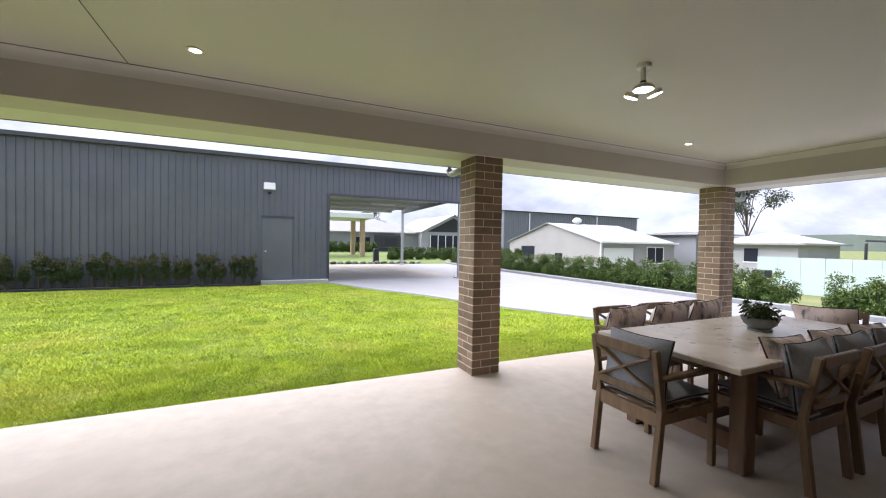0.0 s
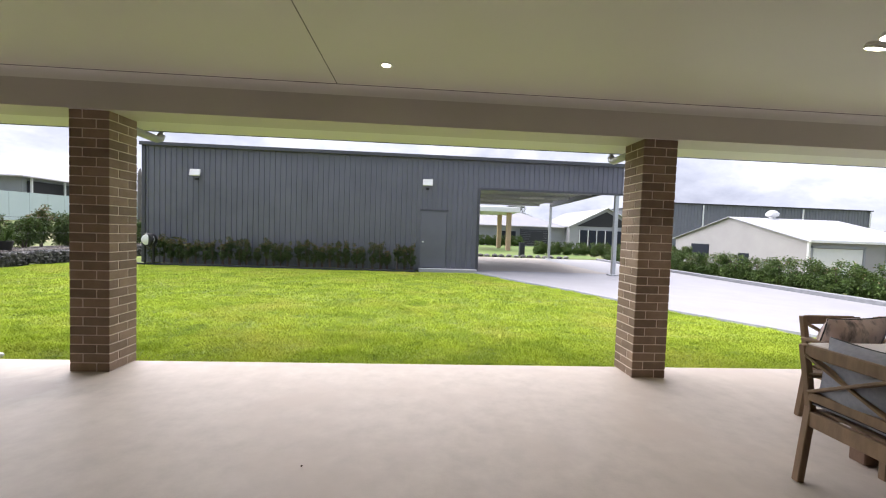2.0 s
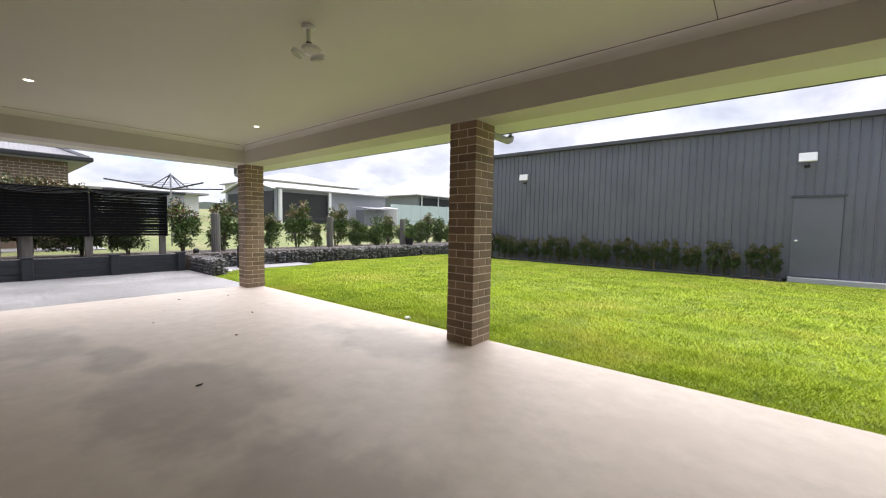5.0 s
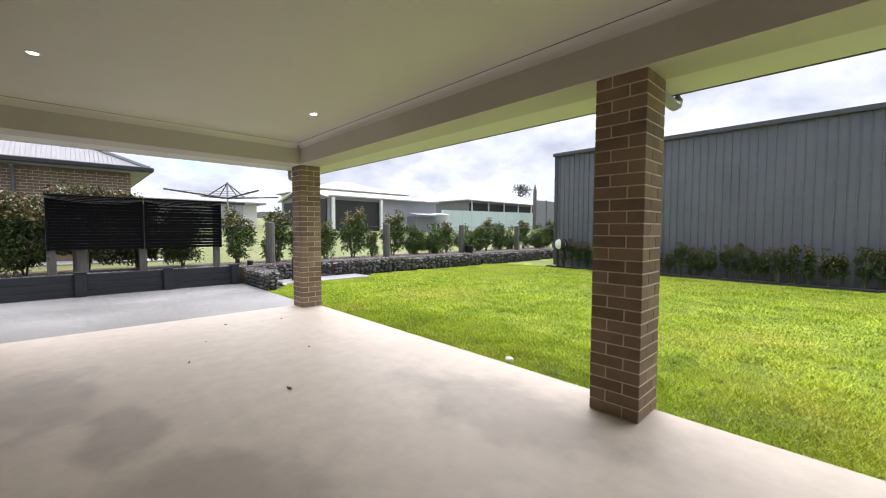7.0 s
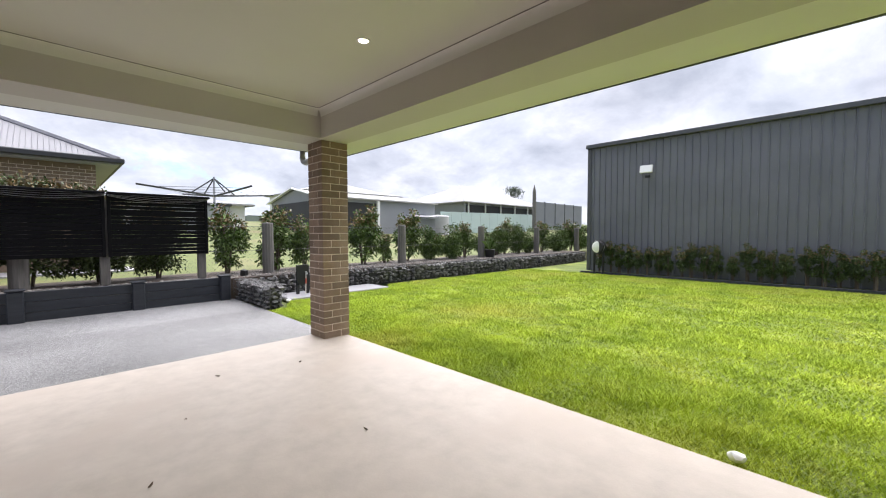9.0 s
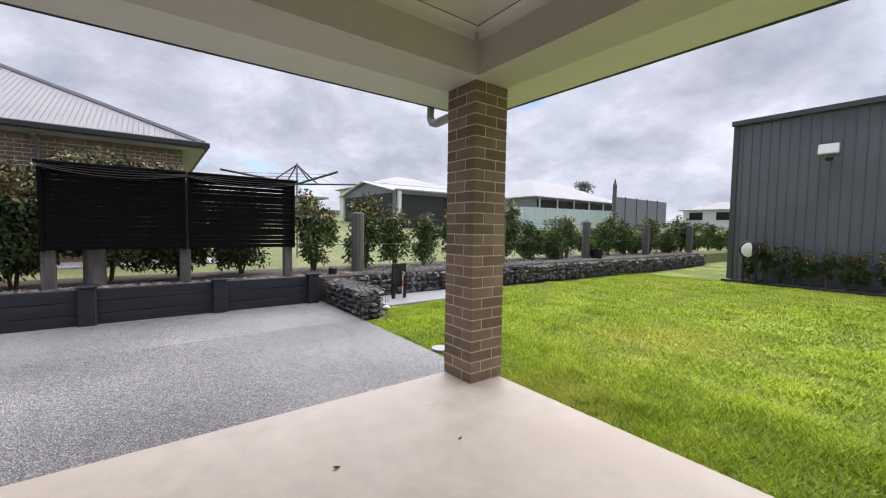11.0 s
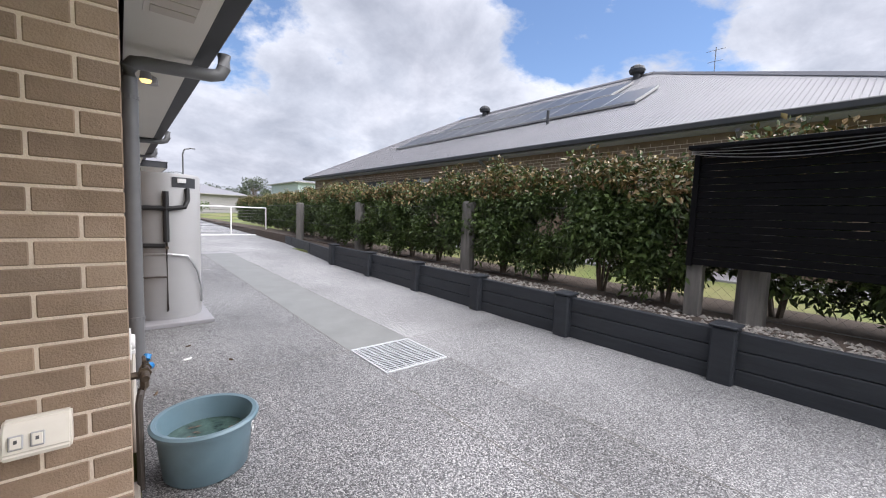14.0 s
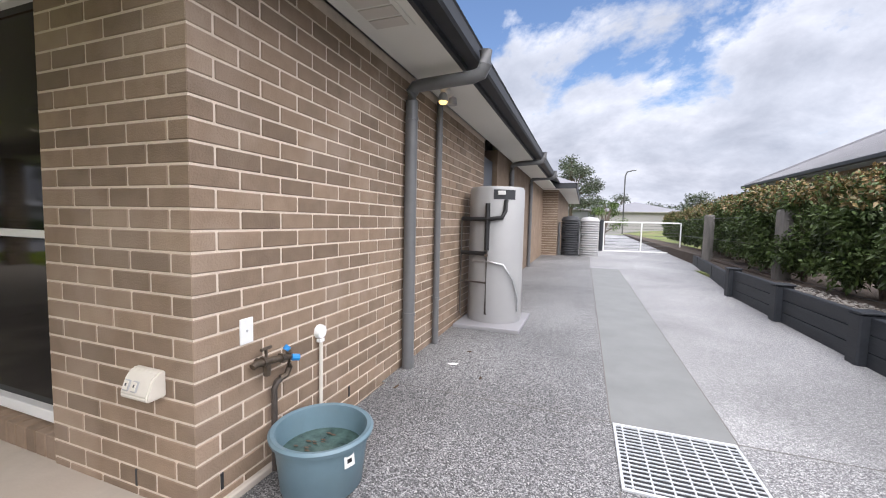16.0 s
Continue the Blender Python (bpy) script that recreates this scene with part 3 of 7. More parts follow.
for jx in (-10.73, -11.405):
    for ya, yb in ((4.1, -0.53), (-1.2, -7.0), (-7.0, -16.0)):
        structure("trim_joint", poly(B(), [(jx - 0.004, ya, pave(ya) + 0.003), (jx + 0.004, ya, pave(ya) + 0.003), (jx + 0.004, yb, pave(yb) + 0.003), (jx - 0.004, yb, pave(yb) + 0.003)]), M["joint"], "narrow dark saw-cut joint in the concrete")
for jy in (-1.215, -7.0):
    structure("trim_cross_joint", poly(B(), [(-9.15, jy, pave(jy) + 0.003), (-12.8, jy, pave(jy) + 0.003), (-12.8, jy - 0.008, pave(jy) + 0.003), (-9.15, jy - 0.008, pave(jy) + 0.003)]), M["joint"], "narrow dark saw-cut joint across the concrete")
structure("floor_carport", poly(B(), [(x, y, -0.029) for x, y in ((1.75, 15.4), (7.2, 15.4), (7.2, 24.5), (1.75, 24.5))]), M["carport_floor"], "tan concrete floor under the carport roof")
structure("lawn_far", poly(B(), [(x, y, z) for x, y, z in ((-1, 26.6, -0.08), (12.5, 26.6, -0.08), (13.5, 36, 0.04), (14, 44, 0.2), (-1, 44, 0.2), (-1, 36, 0.04))]), M["lawn_far"], "bright green lawn of the block beyond the carport")
structure("pavement_slab", boxed((-12.82, 4.88, -0.06), (-12.0, 7.3, -0.005), 0.01), M["drive"], "small pale concrete path slab by the gabion")

# ---- our house ----
CO = 0.086
Z0 = 0.034


def brick_mesh(l, d=0.11, h=0.076):
    bm = boxed((0, 0, 0), (l, d, h), 0.004)
    return mesh_of("brick", bm, M["brick"])


BR_FULL, BR_HALF = brick_mesh(0.23), brick_mesh(0.11)


def lay(data, parent, x, y, z, rz=0):
    ob = new("brick", data)
    ob.parent = parent
    ob.matrix_basis = pose(x, y, z, 0, 0, rz)


def brick_column(x, y):
    col = thing("brick_column", (x, y, 0), "square brown brick column with pale mortar on the slab edge", "column", "patio columns")
    part("mortar_core", boxed((0.004, 0.004, 0), (0.346, 0.346, 2.405)), M["mortar"], col, "pale recessed mortar")
    for k in range(28):
        z = k * CO + 0.004
        if k % 2 == 0:
            lay(BR_FULL, col, 0, 0, z)
            lay(BR_FULL, col, 0.35, 0, z, 90)
            lay(BR_FULL, col, 0.35, 0.35, z, 180)
            lay(BR_FULL, col, 0, 0.35, z, 270)
        else:
            lay(BR_FULL, col, 0.12, 0, z)
            lay(BR_FULL, col, 0.35, 0.12, z, 90)
            lay(BR_FULL, col, 0.23, 0.35, z, 180)
            lay(BR_FULL, col, 0, 0.23, z, 270)
    return col


# walls of the house: a mortar body, with the outer brick skin added at the end of the file
WX, NY = -9.105, 0.318
wall_west = structure("wall_west", boxed((WX + 0.004, -4.2, -0.1), (WX + 0.25, NY - 0.25, 2.42)), M["mortar"], "brown brick side wall of the house")
wall_north = structure("wall_north", boxed((WX + 0.004, NY - 0.25, -0.1), (-8.15, NY - 0.004, 2.75)), M["mortar"], "brown brick corner pier of the house")
bm = boxed((-5.2, NY - 0.25, -0.1), (-2.4, NY, 2.75))
box(bm, (1.9, NY - 0.25, -0.1), (7.2, NY, 2.75))
box(bm, (-8.15, NY - 0.25, 2.3), (-5.2, NY, 2.75))
box(bm, (-2.4, NY - 0.25, 2.45), (1.9, NY, 2.75))
structure("wall_patio", bm, M["brick"], "brick rear wall of the house with wide openings")
bm = boxed((-8.8, -6, -0.1), (7.2, -5.8, 2.75))
box(bm, (7.0, -5.8, -0.1), (7.2, NY - 0.25, 2.75))
structure("wall_room", bm, M["wall_in"], "plain painted wall inside the house")
structure("floor_room", boxed((-8.8, -5.8, -0.12), (7.0, -0.1, -0.004)), M["slab"], "plain floor inside the house")

# ceiling, beam, eave
structure("ceiling", boxed((-8.72, -6.0, 2.73), (6.0, 3.86, 2.76)), M["ceil"], "flat off-white plasterboard patio ceiling")
bm = boxed((-9.14, 3.84, 2.40), (6.42, 4.2, 2.80))
box(bm, (-9.14, -0.1, 2.40), (-8.72, 3.84, 2.80))
box(bm, (6.0, -0.1, 2.40), (6.42, 3.84, 2.80))
structure("beam", bm, M["beam"], "painted beam box round the patio ceiling")
bm = boxed((-9.56, 4.2, 2.402), (6.84, 4.60, 2.42))
box(bm, (-9.56, -9.3, 2.402), (-9.14, 4.2, 2.42))
box(bm, (6.42, -0.1, 2.402), (6.84, 4.2, 2.42))
structure("soffit", bm, M["soffit"], "white painted eave soffit")
bm = boxed((-9.58, 4.60, 2.40), (6.86, 4.63, 2.58))
box(bm, (-9.59, -9.3, 2.40), (-9.56, 4.63, 2.58))
box(bm, (6.84, -0.1, 2.40), (6.87, 4.63, 2.58))
structure("fascia", bm, M["fascia"], "dark grey eave fascia board")


def gutter(p0, p1, out):
    bm = B()
    prof = [(0.0, 0.0), (0.10, 0.0), (0.115, 0.02), (0.115, 0.11), (0.125, 0.125), (0.105, 0.125), (0.105, 0.02), (0.0, 0.012)]
    ends = []
    for p in (p0, p1):
        ends.append([bm.verts.new((p[0] + out[0] * a, p[1] + out[1] * a, p[2] + b)) for a, b in prof])
    for i in range(len(prof) - 1):
        bm.faces.new((ends[0][i], ends[0][i + 1], ends[1][i + 1], ends[1][i]))
    bmesh.ops.recalc_face_normals(bm, faces=bm.faces[:])
    return bm


structure("gutter_patio", gutter((-9.7, 4.63, 2.44), (6.98, 4.63, 2.44), (0, 1)), M["fascia"], "dark grey quad gutter along the patio eave")
structure("gutter_side", gutter((-9.59, 4.74, 2.44), (-9.59, -9.3, 2.44), (-1, 0)), M["fascia"], "dark grey quad gutter along the side eave")
bm = B()
e = (-9.7, 4.74, 2.58), (6.98, 4.74, 2.58), (6.98, -14, 2.58), (-9.7, -9.3, 2.58), (-9.7, -14, 2.58)
r0, r1 = (-2.5, -3.0, 5.4), (0.5, -6.0, 5.4)
for q in ((e[0], e[1], r1, r0), (e[1], e[2], r1), (e[2], e[4], r0, r1), (e[4], e[0], r0)):
    bm.faces.new([bm.verts.new(p) for p in q])
structure("roof", bm, M["roof"], "grey corrugated steel hip roof of the house")
CV = [(0.0, 0.085), (0.003, 0.06), (0.010, 0.034), (0.022, 0.014), (0.038, 0.003), (0.042, 0.003), (0.042, 0.0), (0.0, 0.0)]


def cornice(p0, p1, into):
    """A cove moulding under the ceiling; CV gives its section as (out from the beam, down from the ceiling)."""
    bm = B()
    ends = [[bm.verts.new((p[0] + into[0] * a, p[1] + into[1] * a, 2.73 - b)) for a, b in CV] for p in (p0, p1)]
    for i in range(len(CV) - 1):
        bm.faces.new((ends[0][i], ends[0][i + 1], ends[1][i + 1], ends[1][i]))
    bmesh.ops.recalc_face_normals(bm, faces=bm.faces[:])
    return bm


smooth(structure("trim_cornice", cornice((-8.72, 3.839), (6.0, 3.839), (0, -1)), M["soffit"], "pale cove cornice between ceiling and beam"), 35)
smooth(structure("trim_cornice", cornice((-8.719, 3.8), (-8.719, 0.3), (1, 0)), M["soffit"], "pale cove cornice between ceiling and beam"), 35)
smooth(structure("trim_cornice", cornice((5.999, 3.8), (5.999, 0.3), (-1, 0)), M["soffit"], "pale cove cornice between ceiling and beam"), 35)
structure("trim_ceiling", boxed((-8.67, 3.789, 2.7265), (5.95, 3.796, 2.731)), M["joint"], "thin shadow line where ceiling meets cornice")
structure("trim_ceiling", boxed((-8.677, 0.3, 2.7265), (-8.672, 3.79, 2.731)), M["joint"], "thin shadow line where ceiling meets cornice")
structure("trim_ceiling", boxed((5.951, 0.3, 2.7265), (5.957, 3.79, 2.731)), M["joint"], "thin shadow line where ceiling meets cornice")
for sx in (-1.345,):
    structure("trim_seam", boxed((sx - 0.003, 0.1, 2.728), (sx + 0.003, 3.789, 2.7305)), M["joint"], "narrow joint between ceiling sheets")

# ---- shed with open carport bay ----
SY = 14.6
bm = B()
ribbed(bm, 12.0, 4.17, 0.19, 0.028)
shed = thing("shed", (-10.33, SY, 0), "long charcoal ribbed-steel shed with an open carport bay", "shed")
w = part("front_wall", bm, M["shed"], shed, "vertical ribbed charcoal steel cladding")
w.matrix_basis = pose(0, 0, 0.0)
h = part("header", ribbed(B(), 5.55, 1.07, 0.19, 0.028), M["shed"], shed, "ribbed steel header above the carport opening")
h.matrix_basis = pose(12.0, 0, 3.10)
side = part("side_wall", ribbed(B(), 10.0, 4.17, 0.19, 0.028), M["shed"], shed)
side.matrix_basis = pose(0, 10.0, 0, 0, 0, -90)
back = part("back_wall", boxed((0, 9.95, 0), (12.0, 10.0, 4.0)), M["shed"], shed)
inner = part("inner_wall", boxed((11.9, 0.03, 0), (11.98, 9.95, 3.9)), M["shed"], shed)
part("roof", poly(B(), [(-0.05, -0.06, 4.23), (17.6, -0.06, 4.23), (18.28, 10.1, 4.23), (-0.05, 10.1, 4.23)], 0.06), M["shed_trim"], shed, "flat dark roof edge")
part("gutter", boxed((-0.06, -0.14, 4.12), (17.62, -0.06, 4.25), 0.01), M["shed_trim"], shed)
lin = part("carport_lining", ribbed(B(), 5.5, 9.9, 0.2, 0.03), M["shed_in"], shed, "bare zinc underside of the carport roof")
lin.matrix_basis = pose(12.02, 0.05, 3.45, -90, 0, 0) @ Matrix.Diagonal((1, -1, 1, 1))
for by in (2.4, 5.0, 7.4, 9.85):
    part("purlin", boxed((12.0, by, 3.30), (17.41, by + 0.07, 3.44), 0.01), M["galv"], shed, "galvanised steel purlin")
part("edge_beam", boxed((-0.14, 0.07, 3.28), (0.0, 10.0, 4.165), 0.01, pose(17.56, 0, 0, 0, 0, -3.9)), M["shed_trim"], shed, "dark side beam of the carport roof")
part("opening_frame", boxed((11.94, -0.05, 0), (12.04, 0.06, 3.12), 0.005), M["shed_trim"], shed)
part("header_frame", boxed((12.04, -0.05, 3.06), (17.55, 0.06, 3.14), 0.005), M["shed_trim"], shed)
for px, py in ((17.35, 0.08), (18.06, 9.6)):
    p = part("carport_post", boxed((px - 0.07, py - 0.06, 0.0), (px + 0.07, py + 0.08, 3.3), 0.006), M["galv"], shed, "square galvanised carport post")
    part("base_plate", boxed((px - 0.17, py - 0.16, -0.03), (px + 0.17, py + 0.18, 0.02), 0.004), M["galv"], p)
part("strip_light", boxed((14.6, 4.0, 3.20), (15.8, 4.12, 3.27), 0.01), M["white"], shed, "long white batten light, unlit")
d = part("door", boxed((9.85, -0.055, 0.1), (10.8, -0.02, 2.19), 0.006), M["shed"], shed, "plain charcoal access door")
part("door_knob", lathe(B(), [(0.0, 0.0), (0.04, 0.01), (0.045, 0.035), (0.0, 0.06)], 10, (9.95, -0.1, 1.02)), M["white"], d)
part("door_head", boxed((9.80, -0.075, 2.19), (10.86, -0.02, 2.25), 0.004), M["shed_trim"], shed)
part("threshold", boxed((9.82, -0.30, -0.1), (11.98, -0.0, 0.07), 0.008), M["pale"], shed, "pale concrete threshold strip")
part("corner_trim", boxed((-0.035, -0.04, 0), (0.09, 0.09, 4.15), 0.006), M["shed_trim"], shed)


def floodlight(x):
    f = thing("floodlight", (x, SY - 0.05, 3.17), "white twin sensor floodlight fixed on the steel wall", "floodlight", "shed floodlights")
    part("arm", tube(B(), [(0, 0, -0.02), (0, -0.12, 0.02)], 0.02, 6), M["white"], f)
    hd = part("lamp_head", boxed((-0.18, -0.03, -0.12), (0.18, 0.03, 0.12), 0.012, pose(0, -0.17, 0.05, -14)), M["white"], f)
    part("sensor", boxed((-0.06, -0.10, -0.20), (0.06, 0.0, -0.13), 0.012), M["black"], f)


floodlight(-8.45)
floodlight(-0.27)

# ---- retaining wall ----
RX = -12.96
RY = [3.98, 2.62, 1.18, -0.35, -1.75, -3.22, -4.85, -6.6]
for y1, y0 in zip(RY, RY[1:]):
    bay = thing("retaining_wall", (RX, y0, pave(y0) - 0.02), "dark charcoal sleeper retaining wall bay beside the drive", "retaining wall", "sleeper wall bays")
    for k in range(3):
        part("sleeper", boxed((-0.08, 0.0, k * 0.158), (0.0, y1 - y0 - 0.004, k * 0.158 + 0.152), 0.006), M["sleeper"], bay)
for y0 in RY:
    p = thing("retaining_post", (RX, y0, pave(y0) - 0.02), "dark charcoal post of the sleeper wall with a capped top", "post", "sleeper wall posts")
    part("shaft", boxed((-0.12, -0.09, 0), (0.075, 0.09, 0.49), 0.015), M["sleeper"], p)
    part("cap", boxed((-0.13, -0.105, 0.49), (0.085, 0.105, 0.515), 0.008), M["sleeper"], p)
bedpts = [(-13.0, -6.55), (-13.0, 4.0), (-13.0, 4.3), (-13.0, 20), (-14.75, 20), (-14.75, -40), (-14.1, -40), (-13.6, -6.6)]
structure("garden_bed", poly(B(), [(x, y, 0.38) for x, y in bedpts], 0.45), M["soil"], "dark mulch garden bed behind the retaining wall")
# the planted strip goes on beyond the sleeper wall behind a low edging
structure("garden_bed_far", poly(B(), [(x, y, 0.345) for x, y in ((-13.09, -6.6), (-14.25, -16.2), (-16.2, -16.2), (-15.0, -6.45))], 0.4), M["soil"], "dark mulch strip under the hedge")
for k in range(4):
    ya, yb = -6.5 - k * 2.42, -6.5 - k * 2.42 - 2.4
    ed = thing("edging_sleeper", (-13.03 - 0.12 * (-6.5 - yb), yb, pave(ya) - 0.03), "low dark timber edging along the drive", "edging", "drive edging", turn=-6.9)
    part("board", boxed((-0.045, 0, 0), (0.045, 2.4, 0.345 - pave(ya) + 0.05), 0.008), M["sleeper"], ed)
structure("pavement_neighbour", boxed((-18.1, -21.5, 0.1), (-16.75, 3.1, 0.39), 0.01), M["drive"], "pale concrete path along the neighbouring house")


# ---- columns ----
for cx in (-9.131, -3.735, 1.64, 6.03):
    brick_column(cx, 3.876)


# ---- neighbour's brick house ----
def neighbour():
    n = thing("neighbour_house", (-17.65, 2.87, 0.3), "single-storey brown brick house with a grey steel hip roof", "house")
    Lx, Ly = -14.2, -24.0
    bm = boxed((-13.7, Ly + 0.45, 0), (-0.42, -0.42, 2.77))
    part("wall", bm, M["brick"], n, "brown face-brick wall")
    bm = B()
    E0 = [(0, 0, 2.92), (0, Ly, 2.92), (Lx, Ly, 2.92), (Lx, 0, 2.92)]
    R = [(-7.1, -7.45, 6.62), (-7.1, -18.2, 6.62)]
    for q in ((E0[0], R[0], R[1], E0[1]), (E0[1], R[1], E0[2]), (E0[2], R[1], R[0], E0[3]), (E0[3], R[0], E0[0])):
        bm.faces.new([bm.verts.new(v) for v in q])
    bmesh.ops.recalc_face_normals(bm, faces=bm.faces[:])
    part("roof", bm, M["roof"], n, "grey corrugated steel hip roof")
    # corrugations as ribs lying up each visible slope
    bm = B()
    for k in range(236):
        y = -0.05 - k * 0.1
        top = min(7.1, min(-y / 7.45 * 7.1, (y - Ly) / 5.8 * 7.1))
        if top > 0.15:
            tube(bm, [(0, y, 2.93), (-top, y, 2.93 + top * 3.7 / 7.1)], 0.006, 4, False)
    for k in range(140):
        x = -0.05 - k * 0.1
        top = min(7.45, min(-x, 14.2 + x) / 7.1 * 7.45)
        if top > 0.15:
            tube(bm, [(x, 0, 2.93), (x, -top, 2.93 + top * 3.7 / 7.45)], 0.006, 4, False)
    part("corrugation", bm, M["roof"], n)
    bm = boxed((Lx, Ly, 2.77), (0.02, 0.02, 2.80))
    part("soffit", bm, M["greyhouse"], n, "grey eave lining")
    bm = boxed((-0.0, Ly - 0.1, 2.80), (0.14, 0.12, 2.93), 0.02)
    box(bm, (Lx, 0.0, 2.80), (0.0, 0.12, 2.93), 0.02)
    part("gutter", bm, M["fascia"], n, "dark gutter and fascia")
    part("ridge_cap", tube(B(), [R[0], R[1]], 0.09, 6), M["roof"], n)
    part("hip_cap", tube(B(), [E0[0], R[0]], 0.08, 6), M["roof"], n)
    part("hip_cap", tube(B(), [E0[1], R[1]], 0.08, 6), M["roof"], n)
    s = 3.7 / 7.1
    tilt = math.degrees(math.atan(s))
    # solar panels in two rows
    for row, (u, y0, count) in enumerate(((2.6, -6.0, 12), (4.3, -7.6, 9))):
        for k in range(count):
            pn = part("solar_panel", boxed((-0.83, -0.99, 0.06), (0.83, 0.0, 0.10), 0.004), M["solar"], n, "dark glossy solar panel")
            pn.matrix_basis = pose(-u - 0.75, y0 - k * 1.02, 2.93 + (u + 0.75) * s, 0, tilt, 0)
            bm = boxed((-0.842, -1.0, 0.03), (-0.83, 0.01, 0.104))
            box(bm, (0.83, -1.0, 0.03), (0.842, 0.01, 0.104))
            box(bm, (-0.83, -1.0, 0.03), (0.83, -0.99, 0.104))
            box(bm, (-0.83, 0.0, 0.03), (0.83, 0.01, 0.104))
            part("panel_frame", bm, M["elbow"], pn, "silver aluminium panel frame")
    for vy in (-8.0, -16.1):
        v = part("roof_ventilator", lathe(B(), [(0.13, -0.35), (0.13, 0.0), (0.26, 0.05), (0.30, 0.16), (0.24, 0.28), (0.1, 0.36), (0.0, 0.37)], 16, (-6.85, vy, 6.65)), M["fascia"], n, "round dark whirlybird ventilator")
    part("vent_pipe", tube(B(), [(-2.2, -8.6, 3.9), (-2.2, -8.6, 4.5)], 0.045, 8), M["fascia"], n)
    part("aerial", tube(tube(tube(B(), [(-8.4, -5.9, 5.2), (-8.4, -5.9, 7.5)], 0.015, 5), [(-8.4, -6.2, 7.4), (-8.4, -5.6, 7.4)], 0.01, 4), [(-8.4, -6.15, 7.0), (-8.4, -5.65, 7.0)], 0.01, 4), M["wire"], n)
    for wy, ww in ((-11.6, 1.9), (-14.4, 2.0), (-17.4, 1.9), (-20.5, 1.9)):
        wd = part("window", boxed((-0.44, wy, 1.0), (-0.405, wy + ww, 2.35)), M["solar"], n, "dark aluminium window with reflections")
        part("window_frame", box(box(boxed((-0.42, wy - 0.05, 0.95), (-0.36, wy + ww + 0.05, 1.0)), (-0.42, wy - 0.05, 2.35), (-0.36, wy + ww + 0.05, 2.4)), (-0.42, wy + ww / 2 - 0.03, 1.0), (-0.36, wy + ww / 2 + 0.03, 2.35)), M["fascia"], wd)
        part("blind", boxed((-0.405, wy + ww / 2 + 0.04, 1.0), (-0.395, wy + ww - 0.02, 2.35)), M["pale"], wd, "pale roller blind behind the glass")
    # pale joints of the brickwork under the eave
    jv, jf = [], []

    def quad(y0, z0, y1, z1):
        k0 = len(jv)
        jv.extend([(-0.416, y0, z0), (-0.416, y1, z0), (-0.416, y1, z1), (-0.416, y0, z1)])
        jf.append((k0, k0 + 1, k0 + 2, k0 + 3))
    for k in range(17):
        z = 1.25 + k * 0.086
        quad(Ly + 0.45, z, -0.42, z + 0.012)
        for c in range(97):
            y = -0.5 - 0.24 * c - 0.12 * (k % 2)
            quad(y, z + 0.012, y + 0.011, z + 0.086)
    o = raw("mortar_joint", jv, jf, M["mortar"], n)
    tagged(o, "pale mortar joints", kind="stuff")
    for dy in (-9.4, -2.9, -19.0):
        part("downpipe", tube(B(), [(0.05, dy, 2.7), (-0.25, dy, 2.55), (-0.36, dy, 2.45), (-0.36, dy, 0.0)], 0.045, 6), M["pipe"], n)


neighbour()


# ---- black slatted screen over folded clothes line ----
def slat_screen():
    s = thing("slat_screen", (-13.36, 0.71, 0.38), "black slatted privacy screen on grey timber posts", "screen")
    for k, py in enumerate((0.06, 1.52, 3.0)):
        part("post", boxed((-0.16, py - 0.07, 0.0), (-0.05, py + 0.07, 1.5), 0.01), M["timber_grey"], s, "grey weathered timber post")
    for a, b in ((0.0, 1.535), (1.565, 3.1)):
        for k in range(17):
            part("slat", boxed((-0.03, a, 0.515 + k * 0.064), (-0.008, b, 0.5745 + k * 0.064), 0.002), M["screen"], s).rotation_euler.x = 0.0012 * ((k * 5) % 4 - 1.5)
        part("end_rail", boxed((-0.035, a, 0.5), (0.012, a + 0.05, 1.6), 0.004), M["screen"], s)
        part("end_rail", boxed((-0.035, b - 0.05, 0.5), (0.012, b, 1.6), 0.004), M["screen"], s)
        part("top_rail", boxed((-0.06, a, 1.59), (0.2, b, 1.625), 0.004), M["screen"], s, "black top rail of the folding line")
        for k in range(4):
            sag = 0.03 + 0.045 * k
            part("line", tube(B(), [(0.1, a + (b - a) * t / 10, 1.6 - sag * 4 * (t / 10) * (1 - t / 10) * 0.5 - 0.012 * k) for t in range(11)], 0.004, 4, False), M["galv"], s, "thin pale clothes line")


slat_screen()


